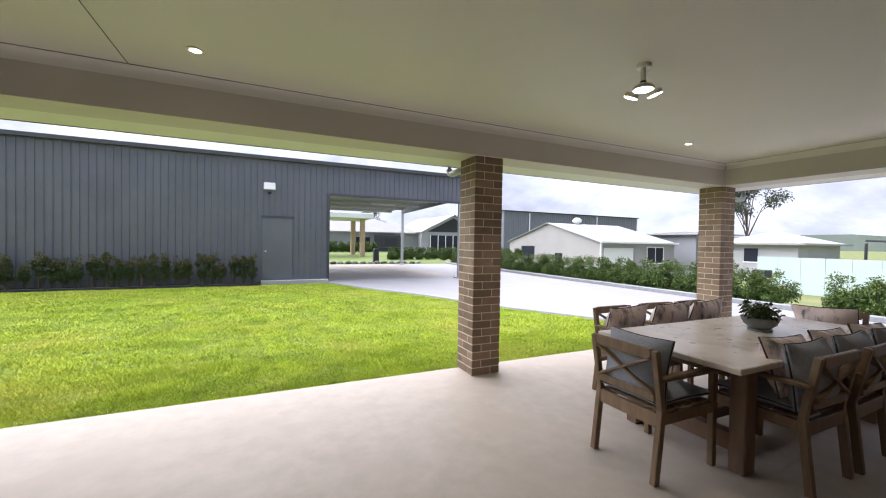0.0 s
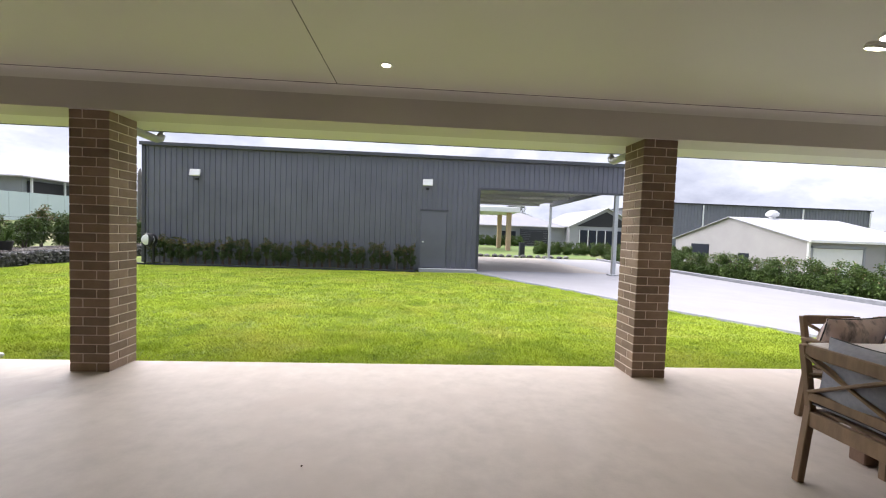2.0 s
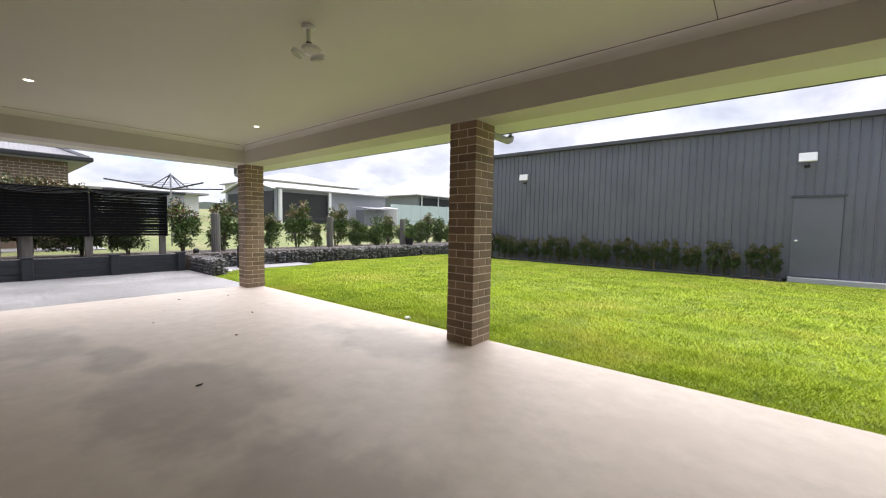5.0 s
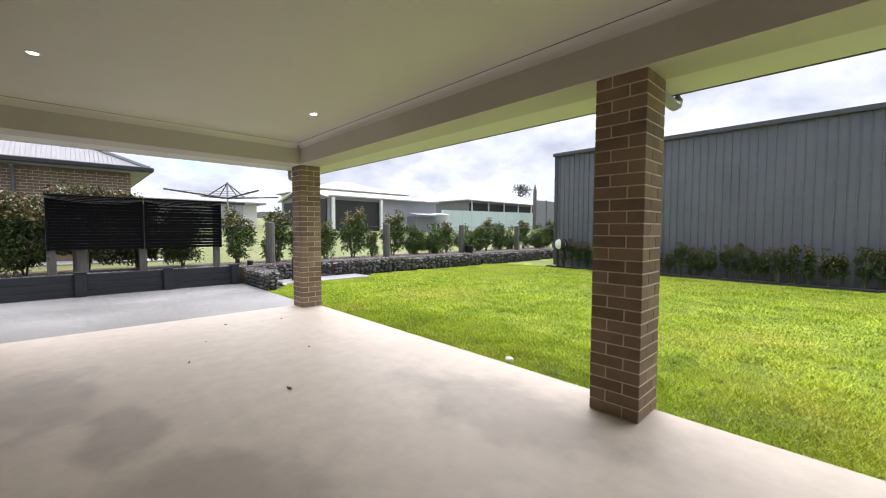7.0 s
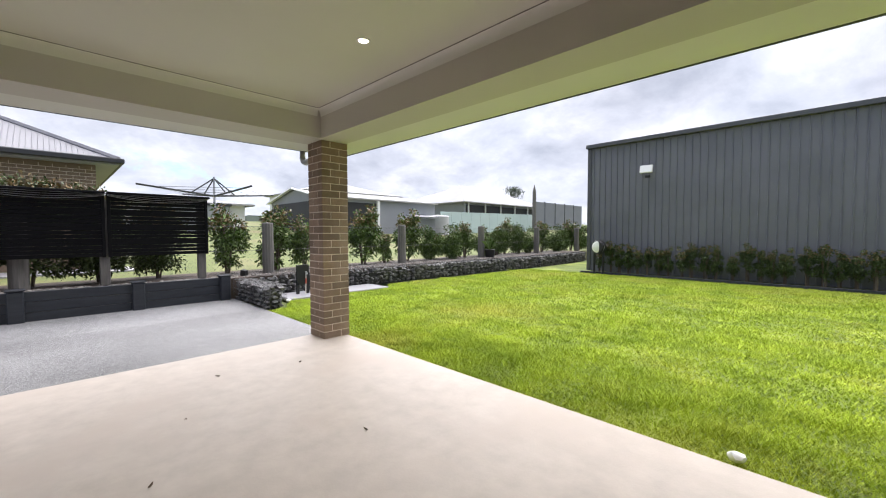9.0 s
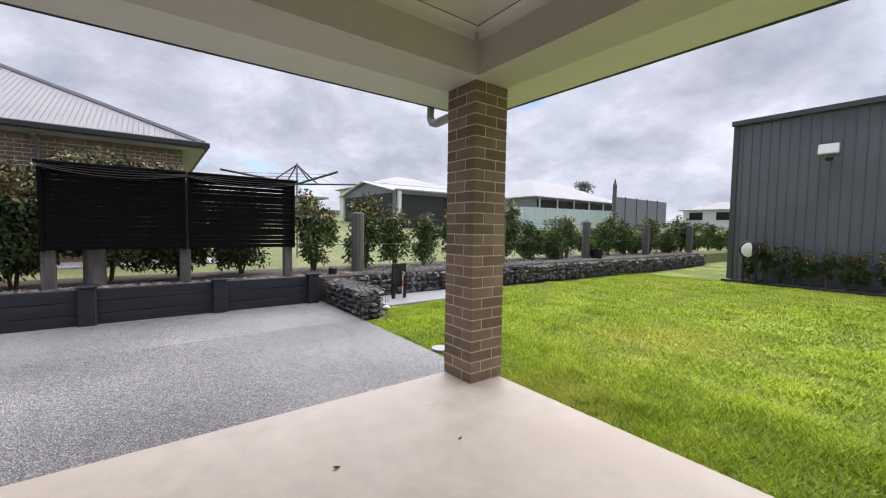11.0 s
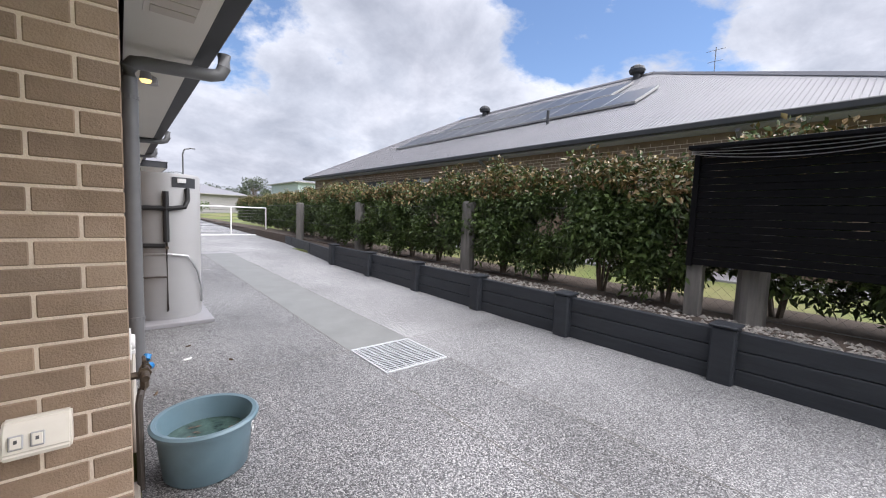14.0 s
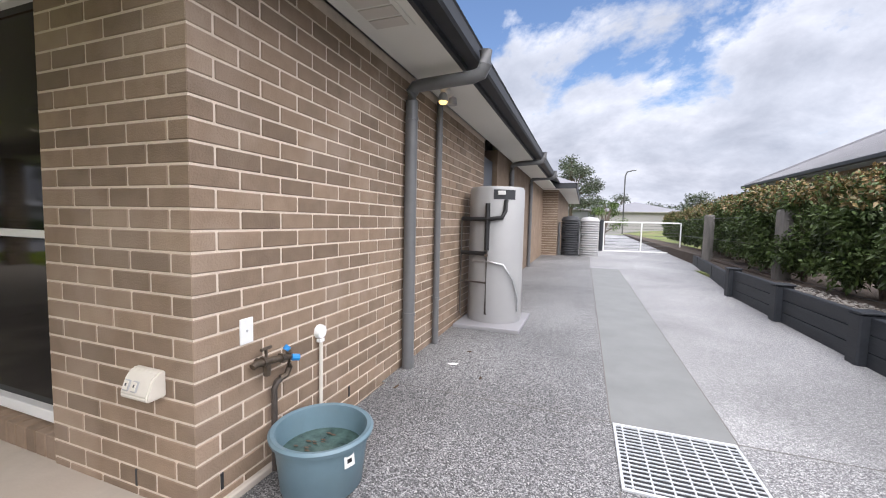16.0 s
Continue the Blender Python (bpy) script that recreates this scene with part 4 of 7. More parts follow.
# ---- planting ----
def leaf_cloud(name, seed, blobs, count, size, material, spread=0.5, new_share=0.0):
    """Many small folded leaves scattered through overlapping clumps; blobs: (x, y, z, rx, ry, rz)."""
    rs = np.random.RandomState(seed)
    bl = np.array(blobs)
    wgt = bl[:, 3] * bl[:, 4] * bl[:, 5]
    idx = rs.choice(len(bl), count, p=wgt / wgt.sum())
    d = rs.normal(size=(count, 3))
    d /= np.linalg.norm(d, axis=1)[:, None]
    rad = rs.uniform(spread, 1.08, count)[:, None]
    c = bl[idx, :3] + d * bl[idx, 3:] * rad
    out = d * 0.6 + rs.normal(size=(count, 3)) * 0.6 + np.array([0, 0, 0.15])
    out /= np.linalg.norm(out, axis=1)[:, None]
    side = np.cross(out, rs.normal(size=(count, 3)))
    side /= np.linalg.norm(side, axis=1)[:, None] + 1e-9
    nor = np.cross(side, out)
    ln_ = size * rs.uniform(0.6, 1.25, count)[:, None]
    wd = ln_ * 0.24
    tip = c + out * ln_ - np.array([0, 0, 0.25]) * ln_
    l = c + out * ln_ * 0.45 + side * wd + nor * wd * 0.35
    r = c + out * ln_ * 0.45 - side * wd + nor * wd * 0.35
    v = np.stack([c, l, tip, r], 1).reshape(-1, 3)
    f = np.arange(count * 4).reshape(-1, 4)
    me = bpy.data.meshes.new(name)
    me.vertices.add(len(v))
    me.vertices.foreach_set("co", v.ravel())
    me.loops.add(count * 6)
    tri = np.stack([f[:, [0, 1, 2]], f[:, [0, 2, 3]]], 1).reshape(-1, 3)
    me.loops.foreach_set("vertex_index", tri.ravel().astype(np.int32))
    me.polygons.add(len(tri))
    me.polygons.foreach_set("loop_start", np.arange(0, len(tri) * 3, 3, dtype=np.int32))
    me.materials.append(material)
    if new_share:
        me.materials.append(M["leaf_new"])
        hi = (c[:, 2] > np.quantile(c[:, 2], 0.72)) & (rs.rand(count) < new_share)
        me.polygons.foreach_set("material_index", np.repeat(hi, 2).astype(np.int32))
    me.update(calc_edges=True)
    return me


def shrub_blobs(seed, h, r, base, n=26, taper=0.5):
    rs = np.random.RandomState(seed)
    out = []
    for _ in range(n):
        z = base + (h - base) * rs.rand()
        k = (z - base) / (h - base)
        rr = r * (taper + (1 - taper) * math.sin(math.pi * min(1, 0.12 + 0.83 * k)))
        a, q = rs.rand() * 6.28, math.sqrt(rs.rand()) * rr * 0.75
        s = rr * rs.uniform(0.28, 0.48)
        out.append((math.cos(a) * q, math.sin(a) * q, z, s, s, s * rs.uniform(0.8, 1.3)))
    return out


def stem_mesh(seed, h, r):
    rs = np.random.RandomState(seed)
    bm = B()
    for k in range(4):
        a = rs.rand() * 6.28
        x, y = math.cos(a) * r * 0.5, math.sin(a) * r * 0.5
        tube(bm, [(math.cos(a) * 0.03, math.sin(a) * 0.03, 0), (x * 0.4, y * 0.4, h * 0.35), (x, y, h * 0.8)], 0.02, 5, False, [0.024, 0.017, 0.006])
    return mesh_of("stem", bm, M["bark"])


def shrub_kind(seed, h, r, base, count, size, material, new_share=0.0, taper=0.5, n=26):
    return leaf_cloud("crown", seed, shrub_blobs(seed, h, r, base, n, taper), count, size, material, 0.25, new_share), stem_mesh(seed + 50, h, r)


def plant(kind, name, x, y, z, label, group, scale=1.0, turn=0, category="shrub", squash=1.0):
    ob = thing(name, (x, y, z), label, category, group, turn=turn)
    for nm, me in (("crown", kind[0]), ("stem", kind[1])):
        o = new(nm, me)
        o.parent = ob
        o.scale = (scale * squash, scale, scale)
    return ob


rng = np.random.RandomState(5)
HEDGE = [shrub_kind(s, 1.75, 0.62, 0.30, 9500, 0.088, M["leaf"], 0.5, 0.85, 46) for s in (11, 12, 13)]
SHRUB = [shrub_kind(s, 1.35, 0.42, 0.22, 3000, 0.085, M["leaf_light"], 0.45, 0.6) for s in (21, 22)]
LIGHT = [shrub_kind(s, 1.05, 0.46, 0.08, 5000, 0.07, M["leaf_light"], 0.05, 0.6) for s in (31, 32)]
DARKC = [shrub_kind(s, 0.95, 0.17, 0.24, 1500, 0.055, M["leaf"], 0.4, 0.6, 22) for s in (41, 42, 43, 44)]
for i in range(36):
    y = 0.45 - i * 0.86 + rng.uniform(-0.12, 0.12)
    tall = 0.9 if y > -6.2 else 0.88
    plant(HEDGE[i % 3], "hedge_shrub", -13.9 + 0.1 * min(0.0, y + 6.4) + rng.uniform(-0.06, 0.06), y, 0.36, "dense glossy green hedge shrub with reddish new tips", "side hedge", tall * rng.uniform(0.95, 1.06), rng.uniform(0, 360), "hedge")
for y, s in ((1.3, 1.0), (2.2, 0.95), (3.1, 0.8)):
    plant(HEDGE[int(y) % 3], "hedge_shrub", -14.15, y, 0.36, "green hedge shrub growing behind the black screen", "side hedge", s, y * 77, "hedge")
for y, s, t in ((4.35, 1.12, 0), (5.45, 1.16, 1), (6.15, 0.98, 0), (6.95, 0.92, 1), (7.95, 1.22, 0), (8.7, 0.7, 1)):
    plant(SHRUB[t], "young_shrub", -14.05, y, 0.36, "open young shrub with glossy leaves in the bed", "young shrubs", s, y * 60)
for i, y in enumerate((9.7, 10.6, 11.5, 12.2, 13.4, 14.3, 15.1, 16.0, 16.9, 17.8, 18.8, 19.7, 20.7, 21.6, 22.8, 24.0, 25.2, 26.5, 28.0)):
    plant((LIGHT if i % 3 else SHRUB)[i % 2], "garden_shrub", -14.05 + rng.uniform(-0.15, 0.15), y, 0.36, "rounded light green shrub in the pebble bed", "bed shrubs", rng.uniform(0.95, 1.2), y * 50)
for i in range(32):
    plant(DARKC[(i * 7) % 4], "shed_hedge_plant", -9.75 + i * 0.29 + rng.uniform(-0.07, 0.07), 14.28, -0.05, "small dark green hedge plant against the steel shed", "shed hedge", rng.uniform(0.88, 1.1), rng.uniform(0, 360), "hedge")
for i in range(45):
    if i in (10, 13):
        continue
    plant(LIGHT[i % 2], "drive_hedge_plant", 11.72 + rng.uniform(-0.06, 0.06), -3.0 + i * 0.62, -0.14, "clipped green hedge plant along the drive kerb", "drive hedge", rng.uniform(0.9, 1.04), rng.uniform(0, 360), "hedge")
for i in range(24):
    plant(LIGHT[i % 2], "far_hedge_plant", 9.0 + i * 0.55, 30.5 + (i % 2) * 0.3, -0.1, "rounded green hedge plant beyond the carport", "far hedge", 1.0, i * 70, "hedge")
structure("trim_shed_bed", boxed((-10.3, 13.96, -0.06), (-0.62, 14.02, 0.03), 0.008), M["sleeper"], "dark timber edging of the shed hedge bed")


# ---- gabions ----
def stones(bm_seed, lo, hi, size):
    """Broken rocks packed in a box: angular lumps of a few kinds, squashed and turned."""
    rs = np.random.RandomState(bm_seed)
    kinds = []
    for _ in range(14):
        base = bmesh.new()
        for d in rs.normal(size=(11, 3)):
            base.verts.new(Vector(d / np.linalg.norm(d) * rs.uniform(0.46, 0.62)))
        out = bmesh.ops.convex_hull(base, input=base.verts[:])
        bmesh.ops.delete(base, geom=[g for g in out["geom_interior"] if isinstance(g, bmesh.types.BMVert)], context="VERTS")
        base.verts.index_update()
        kinds.append((np.array([v.co[:] for v in base.verts]), np.array([[v.index for v in f.verts] for f in base.faces])))
        base.free()
    total = 0
    V, F = [], []
    n = [max(1, int(round((h - l) / size))) for l, h in zip(lo, hi)]
    n[2] = max(1, int(round((hi[2] - lo[2]) / (size * 0.62))))
    for i in range(n[0]):
        for j in range(n[1]):
            for k in range(n[2]):
                if 0 < i < n[0] - 1 and 0 < j < n[1] - 1 and k < n[2] - 1:
                    continue
                c = [lo[a] + (hi[a] - lo[a]) * ((i, j, k)[a] + 0.5 + rs.uniform(-0.2, 0.2)) / n[a] for a in range(3)]
                sc = np.array([size * rs.uniform(0.75, 1.25), size * rs.uniform(0.75, 1.25), size * rs.uniform(0.5, 0.85)])
                bv, bf = kinds[rs.randint(14)]
                p = bv * sc
                a = rs.rand() * 6.28
                p = np.stack([p[:, 0] * math.cos(a) - p[:, 1] * math.sin(a), p[:, 0] * math.sin(a) + p[:, 1] * math.cos(a), p[:, 2]], 1) + c
                F += (bf + total).tolist()
                total += len(bv)
                V.append(p)
    return np.concatenate(V).tolist(), F


def cage(lo, hi, pitch):
    bm = B()
    r = 0.0026

    def rod(a, b):
        tube(bm, [a, b], r, 3, False)
    nx, ny, nz = [max(1, int((h - l) / pitch)) for l, h in zip(lo, hi)]
    for i in range(nx + 1):
        x = lo[0] + (hi[0] - lo[0]) * i / nx
        rod((x, lo[1], lo[2]), (x, lo[1], hi[2]))
        rod((x, lo[1], hi[2]), (x, hi[1], hi[2]))
        rod((x, hi[1], lo[2]), (x, hi[1], hi[2]))
    for j in range(ny + 1):
        y = lo[1] + (hi[1] - lo[1]) * j / ny
        rod((hi[0], y, lo[2]), (hi[0], y, hi[2]))
        rod((lo[0], y, hi[2]), (hi[0], y, hi[2]))
    for k in range(nz + 1):
        z = lo[2] + (hi[2] - lo[2]) * k / nz
        rod((lo[0], lo[1], z), (hi[0], lo[1], z))
        rod((hi[0], lo[1], z), (hi[0], hi[1], z))
        rod((lo[0], hi[1], z), (hi[0], hi[1], z))
    return bm


def gabion(at, dims, seed, size, turn=0, pitch=0.075, label="wire gabion basket packed with dark broken rock"):
    g = thing("gabion", at, label, "gabion", "gabion baskets", turn=turn)
    v, f = stones(seed, (0.03, 0.03, 0.02), (dims[0] - 0.03, dims[1] - 0.03, dims[2] - 0.02), size)
    o = raw("rock_fill", v, f, M["stone"], g)
    tagged(o, "dark grey broken rocks", kind="stuff")
    # added black filler box gives the gaps between rocks their shade
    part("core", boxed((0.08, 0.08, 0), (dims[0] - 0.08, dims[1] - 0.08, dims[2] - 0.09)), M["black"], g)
    part("wire_cage", cage((0, 0, 0), dims, pitch), M["wire"], g, "fine galvanised wire mesh")


gabion((-12.955, 4.14, -0.05), (1.645, 0.37, 0.42), 3, 0.115)
gpath = [(-12.83, 4.6), (-12.83, 6.6), (-12.72, 8.7), (-12.62, 10.8), (-12.5, 12.9), (-12.42, 15.0), (-12.42, 17.2), (-12.5, 19.4)]
for k in range(len(gpath) - 1):
    (xa, ya), (xb, yb) = gpath[k], gpath[k + 1]
    L = math.hypot(xb - xa, yb - ya)
    gabion((xa, ya, -0.05), (L - 0.02, 0.42, 0.44), 60 + k, 0.14, math.degrees(math.atan2(yb - ya, xb - xa)), 0.1)

# pebbles on the bed
rs = np.random.RandomState(9)
PV, PF = [], []
for k in range(5200):
    y = rs.uniform(4.2, 19) if k < 3400 else rs.uniform(-6, 4.2)
    x = rs.uniform(-14.3, -13.15) if y > 4.2 else rs.uniform(-13.55, -13.06)
    s = rs.uniform(0.015, 0.04)
    a = rs.rand() * 3.14
    q = [(s, 0, 0), (0, s * 0.7, 0), (-s, 0, 0), (0, -s * 0.7, 0), (0, 0, s * 0.6)]
    b0 = len(PV)
    PV += [(x + u * math.cos(a) - v * math.sin(a), y + u * math.sin(a) + v * math.cos(a), 0.382 + w) for u, v, w in q]
    PF += [(b0, b0 + 1, b0 + 4), (b0 + 1, b0 + 2, b0 + 4), (b0 + 2, b0 + 3, b0 + 4), (b0 + 3, b0, b0 + 4)]
tagged(raw("pebbles", PV, PF, M["pebble"]), "pale brown pebbles strewn over the garden bed", "pebbles", kind="stuff")

# fence posts with wire mesh along the bed
for y in (20.5, 16.65, 12.8, 9.02, 5.08, 1.2, -2.66, -6.5, -10.6):
    p = thing("fence_post", (-13.6 + 0.12 * min(0.0, y + 10.7), y, 0.34), "thick grey weathered timber fence post", "post", "fence posts")
    part("shaft", lathe(B(), [(0.125, -0.3), (0.12, 1.16), (0.105, 1.19), (0.0, 1.2)], 12), M["timber_grey"], p)
fence = thing("wire_fence", (-13.66, 0, 0.36), "fine wire mesh fence strung between the timber posts", "fence")
for z in (0.06, 0.55, 1.08):
    part("strand", tube(B(), [(0, 20.5, z), (0, -14.5, z)], 0.004, 4, False), M["wire"], fence)
bm = B()
for k in range(340):
    for s in (1, -1):
        y0 = -14.0 + k * 0.1
        y1 = y0 + s * 1.02
        v = [bm.verts.new(c) for c in ((0, y0, 0.06), (0, y0 + 0.0022, 0.06), (0, y1 + 0.0022, 1.08), (0, y1, 1.08))]
        bm.faces.new(v)
part("mesh", bm, M["wire"], fence)

# ---- grass blades ----
rs = np.random.RandomState(4)


def inside(px, py, pts):
    ok = np.zeros(len(px), bool)
    j = len(pts) - 1
    for i in range(len(pts)):
        xi, yi = pts[i]
        xj, yj = pts[j]
        hit = ((yi > py) != (yj > py)) & (px < (xj - xi) * (py - yi) / (yj - yi + 1e-12) + xi)
        ok ^= hit
        j = i
    return ok


zones = [(-9.2, 7.3, 4.21, 5.6, 9500, 0.040, 0.004), (-12.6, 7.0, 5.6, 8.0, 4600, 0.034, 0.006), (-12.6, 5.2, 8.0, 14.0, 2300, 0.032, 0.009), (-11.9, -9.2, 4.17, 5.6, 6500, 0.042, 0.005)]
LUMPS = [(rs.uniform(-12.4, 6.0), rs.uniform(4.6, 13.8), rs.uniform(0.06, 0.17)) for _ in range(420)]
BV = []
for x0, x1, y0, y1, dens, hh, ww in zones:
    n = int((x1 - x0) * (y1 - y0) * dens)
    px, py = rs.uniform(x0, x1, n), rs.uniform(y0, y1, n)
    keep = inside(px, py, lawn_pts)
    px, py = px[keep], py[keep]
    n = len(px)
    a, b = rs.uniform(0, 6.283, n), rs.uniform(0, 6.283, n)
    clump = 0.85 + 0.3 * np.sin(px * 5.1 + np.sin(py * 3.3) * 2) * np.sin(py * 4.7 + np.sin(px * 2.9) * 2)
    lump = np.zeros(n)
    for lx, ly, lr in LUMPS:
        near = np.abs(py - ly) < lr * 2.2
        lump[near] = np.maximum(lump[near], np.exp(-((px[near] - lx) ** 2 * 0.35 + (py[near] - ly) ** 2) / (lr * lr)))
    hz = hh * rs.uniform(0.5, 1.15, n) * (clump + 1.1 * lump)
    lean = hz * rs.uniform(0.4, 1.5, n)
    p0 = np.stack([px + np.cos(a) * ww, py + np.sin(a) * ww, np.full(n, -0.047)], 1)
    p1 = np.stack([px - np.cos(a) * ww, py - np.sin(a) * ww, np.full(n, -0.047)], 1)
    p2 = np.stack([px + np.cos(b) * lean, py + np.sin(b) * lean, -0.045 + hz], 1)
    BV.append(np.stack([p0, p1, p2], 1).reshape(-1, 3))
BV = np.concatenate(BV)
me = bpy.data.meshes.new("grass")
me.vertices.add(len(BV))
me.vertices.foreach_set("co", BV.ravel())
me.loops.add(len(BV))
me.loops.foreach_set("vertex_index", np.arange(len(BV), dtype=np.int32))
me.polygons.add(len(BV) // 3)
me.polygons.foreach_set("loop_start", np.arange(0, len(BV), 3, dtype=np.int32))
me.materials.append(M["blade"])
me.update(calc_edges=True)
tagged(new("grass", me), "short bright green lawn grass blades", "grass", kind="stuff")


# ---- table and chairs on the patio ----
def bowed(bm, w, d, h, puff, m=None):
    """A stuffed cushion: a rounded slab that swells in the middle."""
    n = 8
    top, bot = {}, {}
    for i in range(n + 1):
        for j in range(n + 1):
            u, v = i / n * 2 - 1, j / n * 2 - 1
            edge = ((1 - u * u) * (1 - v * v)) ** 0.55
            pinch = 1 - 0.07 * (u * u + v * v - 2 * u * u * v * v)
            x, y = u * w / 2 * pinch, v * d / 2 * pinch
            t = h * 0.12 + (h * 0.38 + puff) * edge
            top[i, j] = bm.verts.new((x, y, t))
            bot[i, j] = bm.verts.new((x, y, -t))
    for i in range(n):
        for j in range(n):
            bm.faces.new((top[i, j], top[i + 1, j], top[i + 1, j + 1], top[i, j + 1]))
            bm.faces.new((bot[i, j], bot[i, j + 1], bot[i + 1, j + 1], bot[i + 1, j]))
    ring = [(i, 0) for i in range(n)] + [(n, j) for j in range(n)] + [(i, n) for i in range(n, 0, -1)] + [(0, j) for j in range(n, 0, -1)]
    for a, b in zip(ring, ring[1:] + ring[:1]):
        bm.faces.new((bot[a], bot[b], top[b], top[a]))
    if m is not None:
        for v in bm.verts:
            v.co = m @ v.co
    return bm, [(top[a].co + bot[a].co) / 2 for a in ring]


def strut(bm, a, b, w, t):
    """A rectangular bar from a to b."""
    a, b = Vector(a), Vector(b)
    d = (b - a)
    q = d.to_track_quat("Z", "Y").to_matrix().to_4x4()
    return box(bm, (-w / 2, -t / 2, 0), (w / 2, t / 2, d.length), 0.004, Matrix.Translation(a) @ q)


def dining_chair(at, turn, back=True, scatter=True):
    """Faces +y at turn 0; its back is at y = -0.27."""
    c = thing("dining_chair", at, "teak armchair with crossed back slats and slate cushions", "chair", "chairs round the table", turn=turn)
    for sx in (-1, 1):
        bm = B()
        strut(bm, (sx * 0.235, -0.30, 0), (sx * 0.235, -0.25, 0.45), 0.04, 0.045)
        strut(bm, (sx * 0.235, -0.25, 0.44), (sx * 0.235, -0.32, 0.825), 0.038, 0.04)
        part("back_leg", bm, M["teak"], c)
        part("front_leg", strut(B(), (sx * 0.235, 0.26, 0), (sx * 0.235, 0.25, 0.63), 0.04, 0.04), M["teak"], c)
        part("armrest", boxed((sx * 0.235 - 0.03, -0.30, 0.63), (sx * 0.235 + 0.03, 0.30, 0.66), 0.008), M["teak"], c)
        part("side_rail", boxed((sx * 0.235 - 0.015, -0.25, 0.36), (sx * 0.235 + 0.015, 0.25, 0.43), 0.004), M["teak"], c)
    part("front_rail", boxed((-0.22, 0.235, 0.36), (0.22, 0.265, 0.43), 0.004), M["teak"], c)
    part("rear_rail", boxed((-0.22, -0.275, 0.34), (0.22, -0.245, 0.43), 0.004), M["teak"], c)
    for k in range(6):
        part("seat_slat", boxed((-0.22, -0.235 + k * 0.08, 0.43), (0.22, -0.17 + k * 0.08, 0.445), 0.003), M["teak"], c)
    part("top_rail", boxed((-0.215, -0.338, 0.76), (0.215, -0.308, 0.83), 0.006), M["teak"], c)
    part("lower_back_rail", boxed((-0.215, -0.295, 0.50), (0.215, -0.265, 0.555), 0.005), M["teak"], c)
    part("cross_slat", strut(B(), (-0.21, -0.285, 0.55), (0.21, -0.322, 0.77), 0.05, 0.018), M["teak"], c)
    part("cross_slat", strut(B(), (0.21, -0.283, 0.55), (-0.21, -0.32, 0.77), 0.05, 0.018), M["teak"], c)
    bm, ring = bowed(B(), 0.46, 0.53, 0.10, 0.012, pose(0, 0.0, 0.484))
    o = smooth(part("seat_cushion", bm, M["cushion"], c, "slate grey seat cushion"))
    part("piping", tube(B(), ring + ring[:1], 0.005, 4, False), M["piping"], o)
    if back:
        bm, ring = bowed(B(), 0.47, 0.40, 0.12, 0.06, pose(0, -0.185, 0.668, 80))
        o = smooth(part("back_cushion", bm, M["cushion"], c, "slate grey back cushion"))
        part("piping", tube(B(), ring + ring[:1], 0.006, 4, False), M["piping"], o)
    if scatter:
        bm, ring = bowed(B(), 0.52, 0.37, 0.08, 0.075, pose(0.01, -0.08 if back else -0.15, 0.69, 70, 3, 0))
        o = smooth(part("scatter_cushion", bm, M["floral"], c, "printed pale cushion with dark botanical leaves"))
        part("piping", tube(B(), ring + ring[:1], 0.006, 4, False), M["piping"], o)
    return c


dining_chair((2.04, 2.008, 0), -90, True, False)
first = dining_chair((2.73, 1.63, 0), 0)
for x, y, t in ((3.33, 1.63, 2), (3.95, 1.62, -2)):
    copy_thing(first, pose(x, y, 0, 0, 0, t))
first = dining_chair((2.85, 2.78, 0), 180, False)
for x, y, t in ((3.52, 2.79, 178), (4.1, 2.78, 181), (4.70, 2.15, 92)):
    copy_thing(first, pose(x, y, 0, 0, 0, t))

table = thing("dining_table", (3.34, 2.037, 0), "large timber table with a pale weathered grey-brown top", "table")
part("tabletop", boxed((-1.26, -0.54, 0.712), (1.16, 0.52, 0.75), 0.006), M["tabletop"], table, "pale stained tabletop")
part("apron", boxed((-1.0, -0.40, 0.63), (1.0, -0.365, 0.715), 0.004), M["table_leg"], table)
part("apron", boxed((-1.0, 0.365, 0.63), (1.0, 0.40, 0.715), 0.004), M["table_leg"], table)
for sx in (-1, 1):
    for sy in (-1, 1):
        part("leg", boxed((sx * 0.94 - 0.06, sy * 0.39 - 0.05, 0), (sx * 0.94 + 0.06, sy * 0.39 + 0.05, 0.715), 0.008), M["table_leg"], table)
    part("foot_rail", boxed((sx * 0.94 - 0.04, -0.34, 0.12), (sx * 0.94 + 0.04, 0.34, 0.24), 0.006), M["table_leg"], table)
    part("cross_head", boxed((sx * 0.94 - 0.04, -0.34, 0.60), (sx * 0.94 + 0.04, 0.34, 0.712), 0.006), M["table_leg"], table)
part("stretcher", boxed((-0.90, -0.045, 0.14), (0.90, 0.045, 0.22), 0.006), M["table_leg"], table)
bowl = thing("plant_bowl", (3.42, 2.06, 0.75), "round grey stone bowl with a leafy succulent plant", "plant")
smooth(part("bowl", lathe(B(), [(0.0, 0.0), (0.085, 0.0), (0.088, 0.018), (0.07, 0.022), (0.115, 0.06), (0.138, 0.115), (0.13, 0.115), (0.1, 0.08), (0.0, 0.08)], 28), M["ceramic"], bowl))
new("foliage", leaf_cloud("foliage", 77, shrub_blobs(77, 0.20, 0.15, 0.11, 18, 0.9), 520, 0.045, M["leaf"], 0.2)).parent = bowl


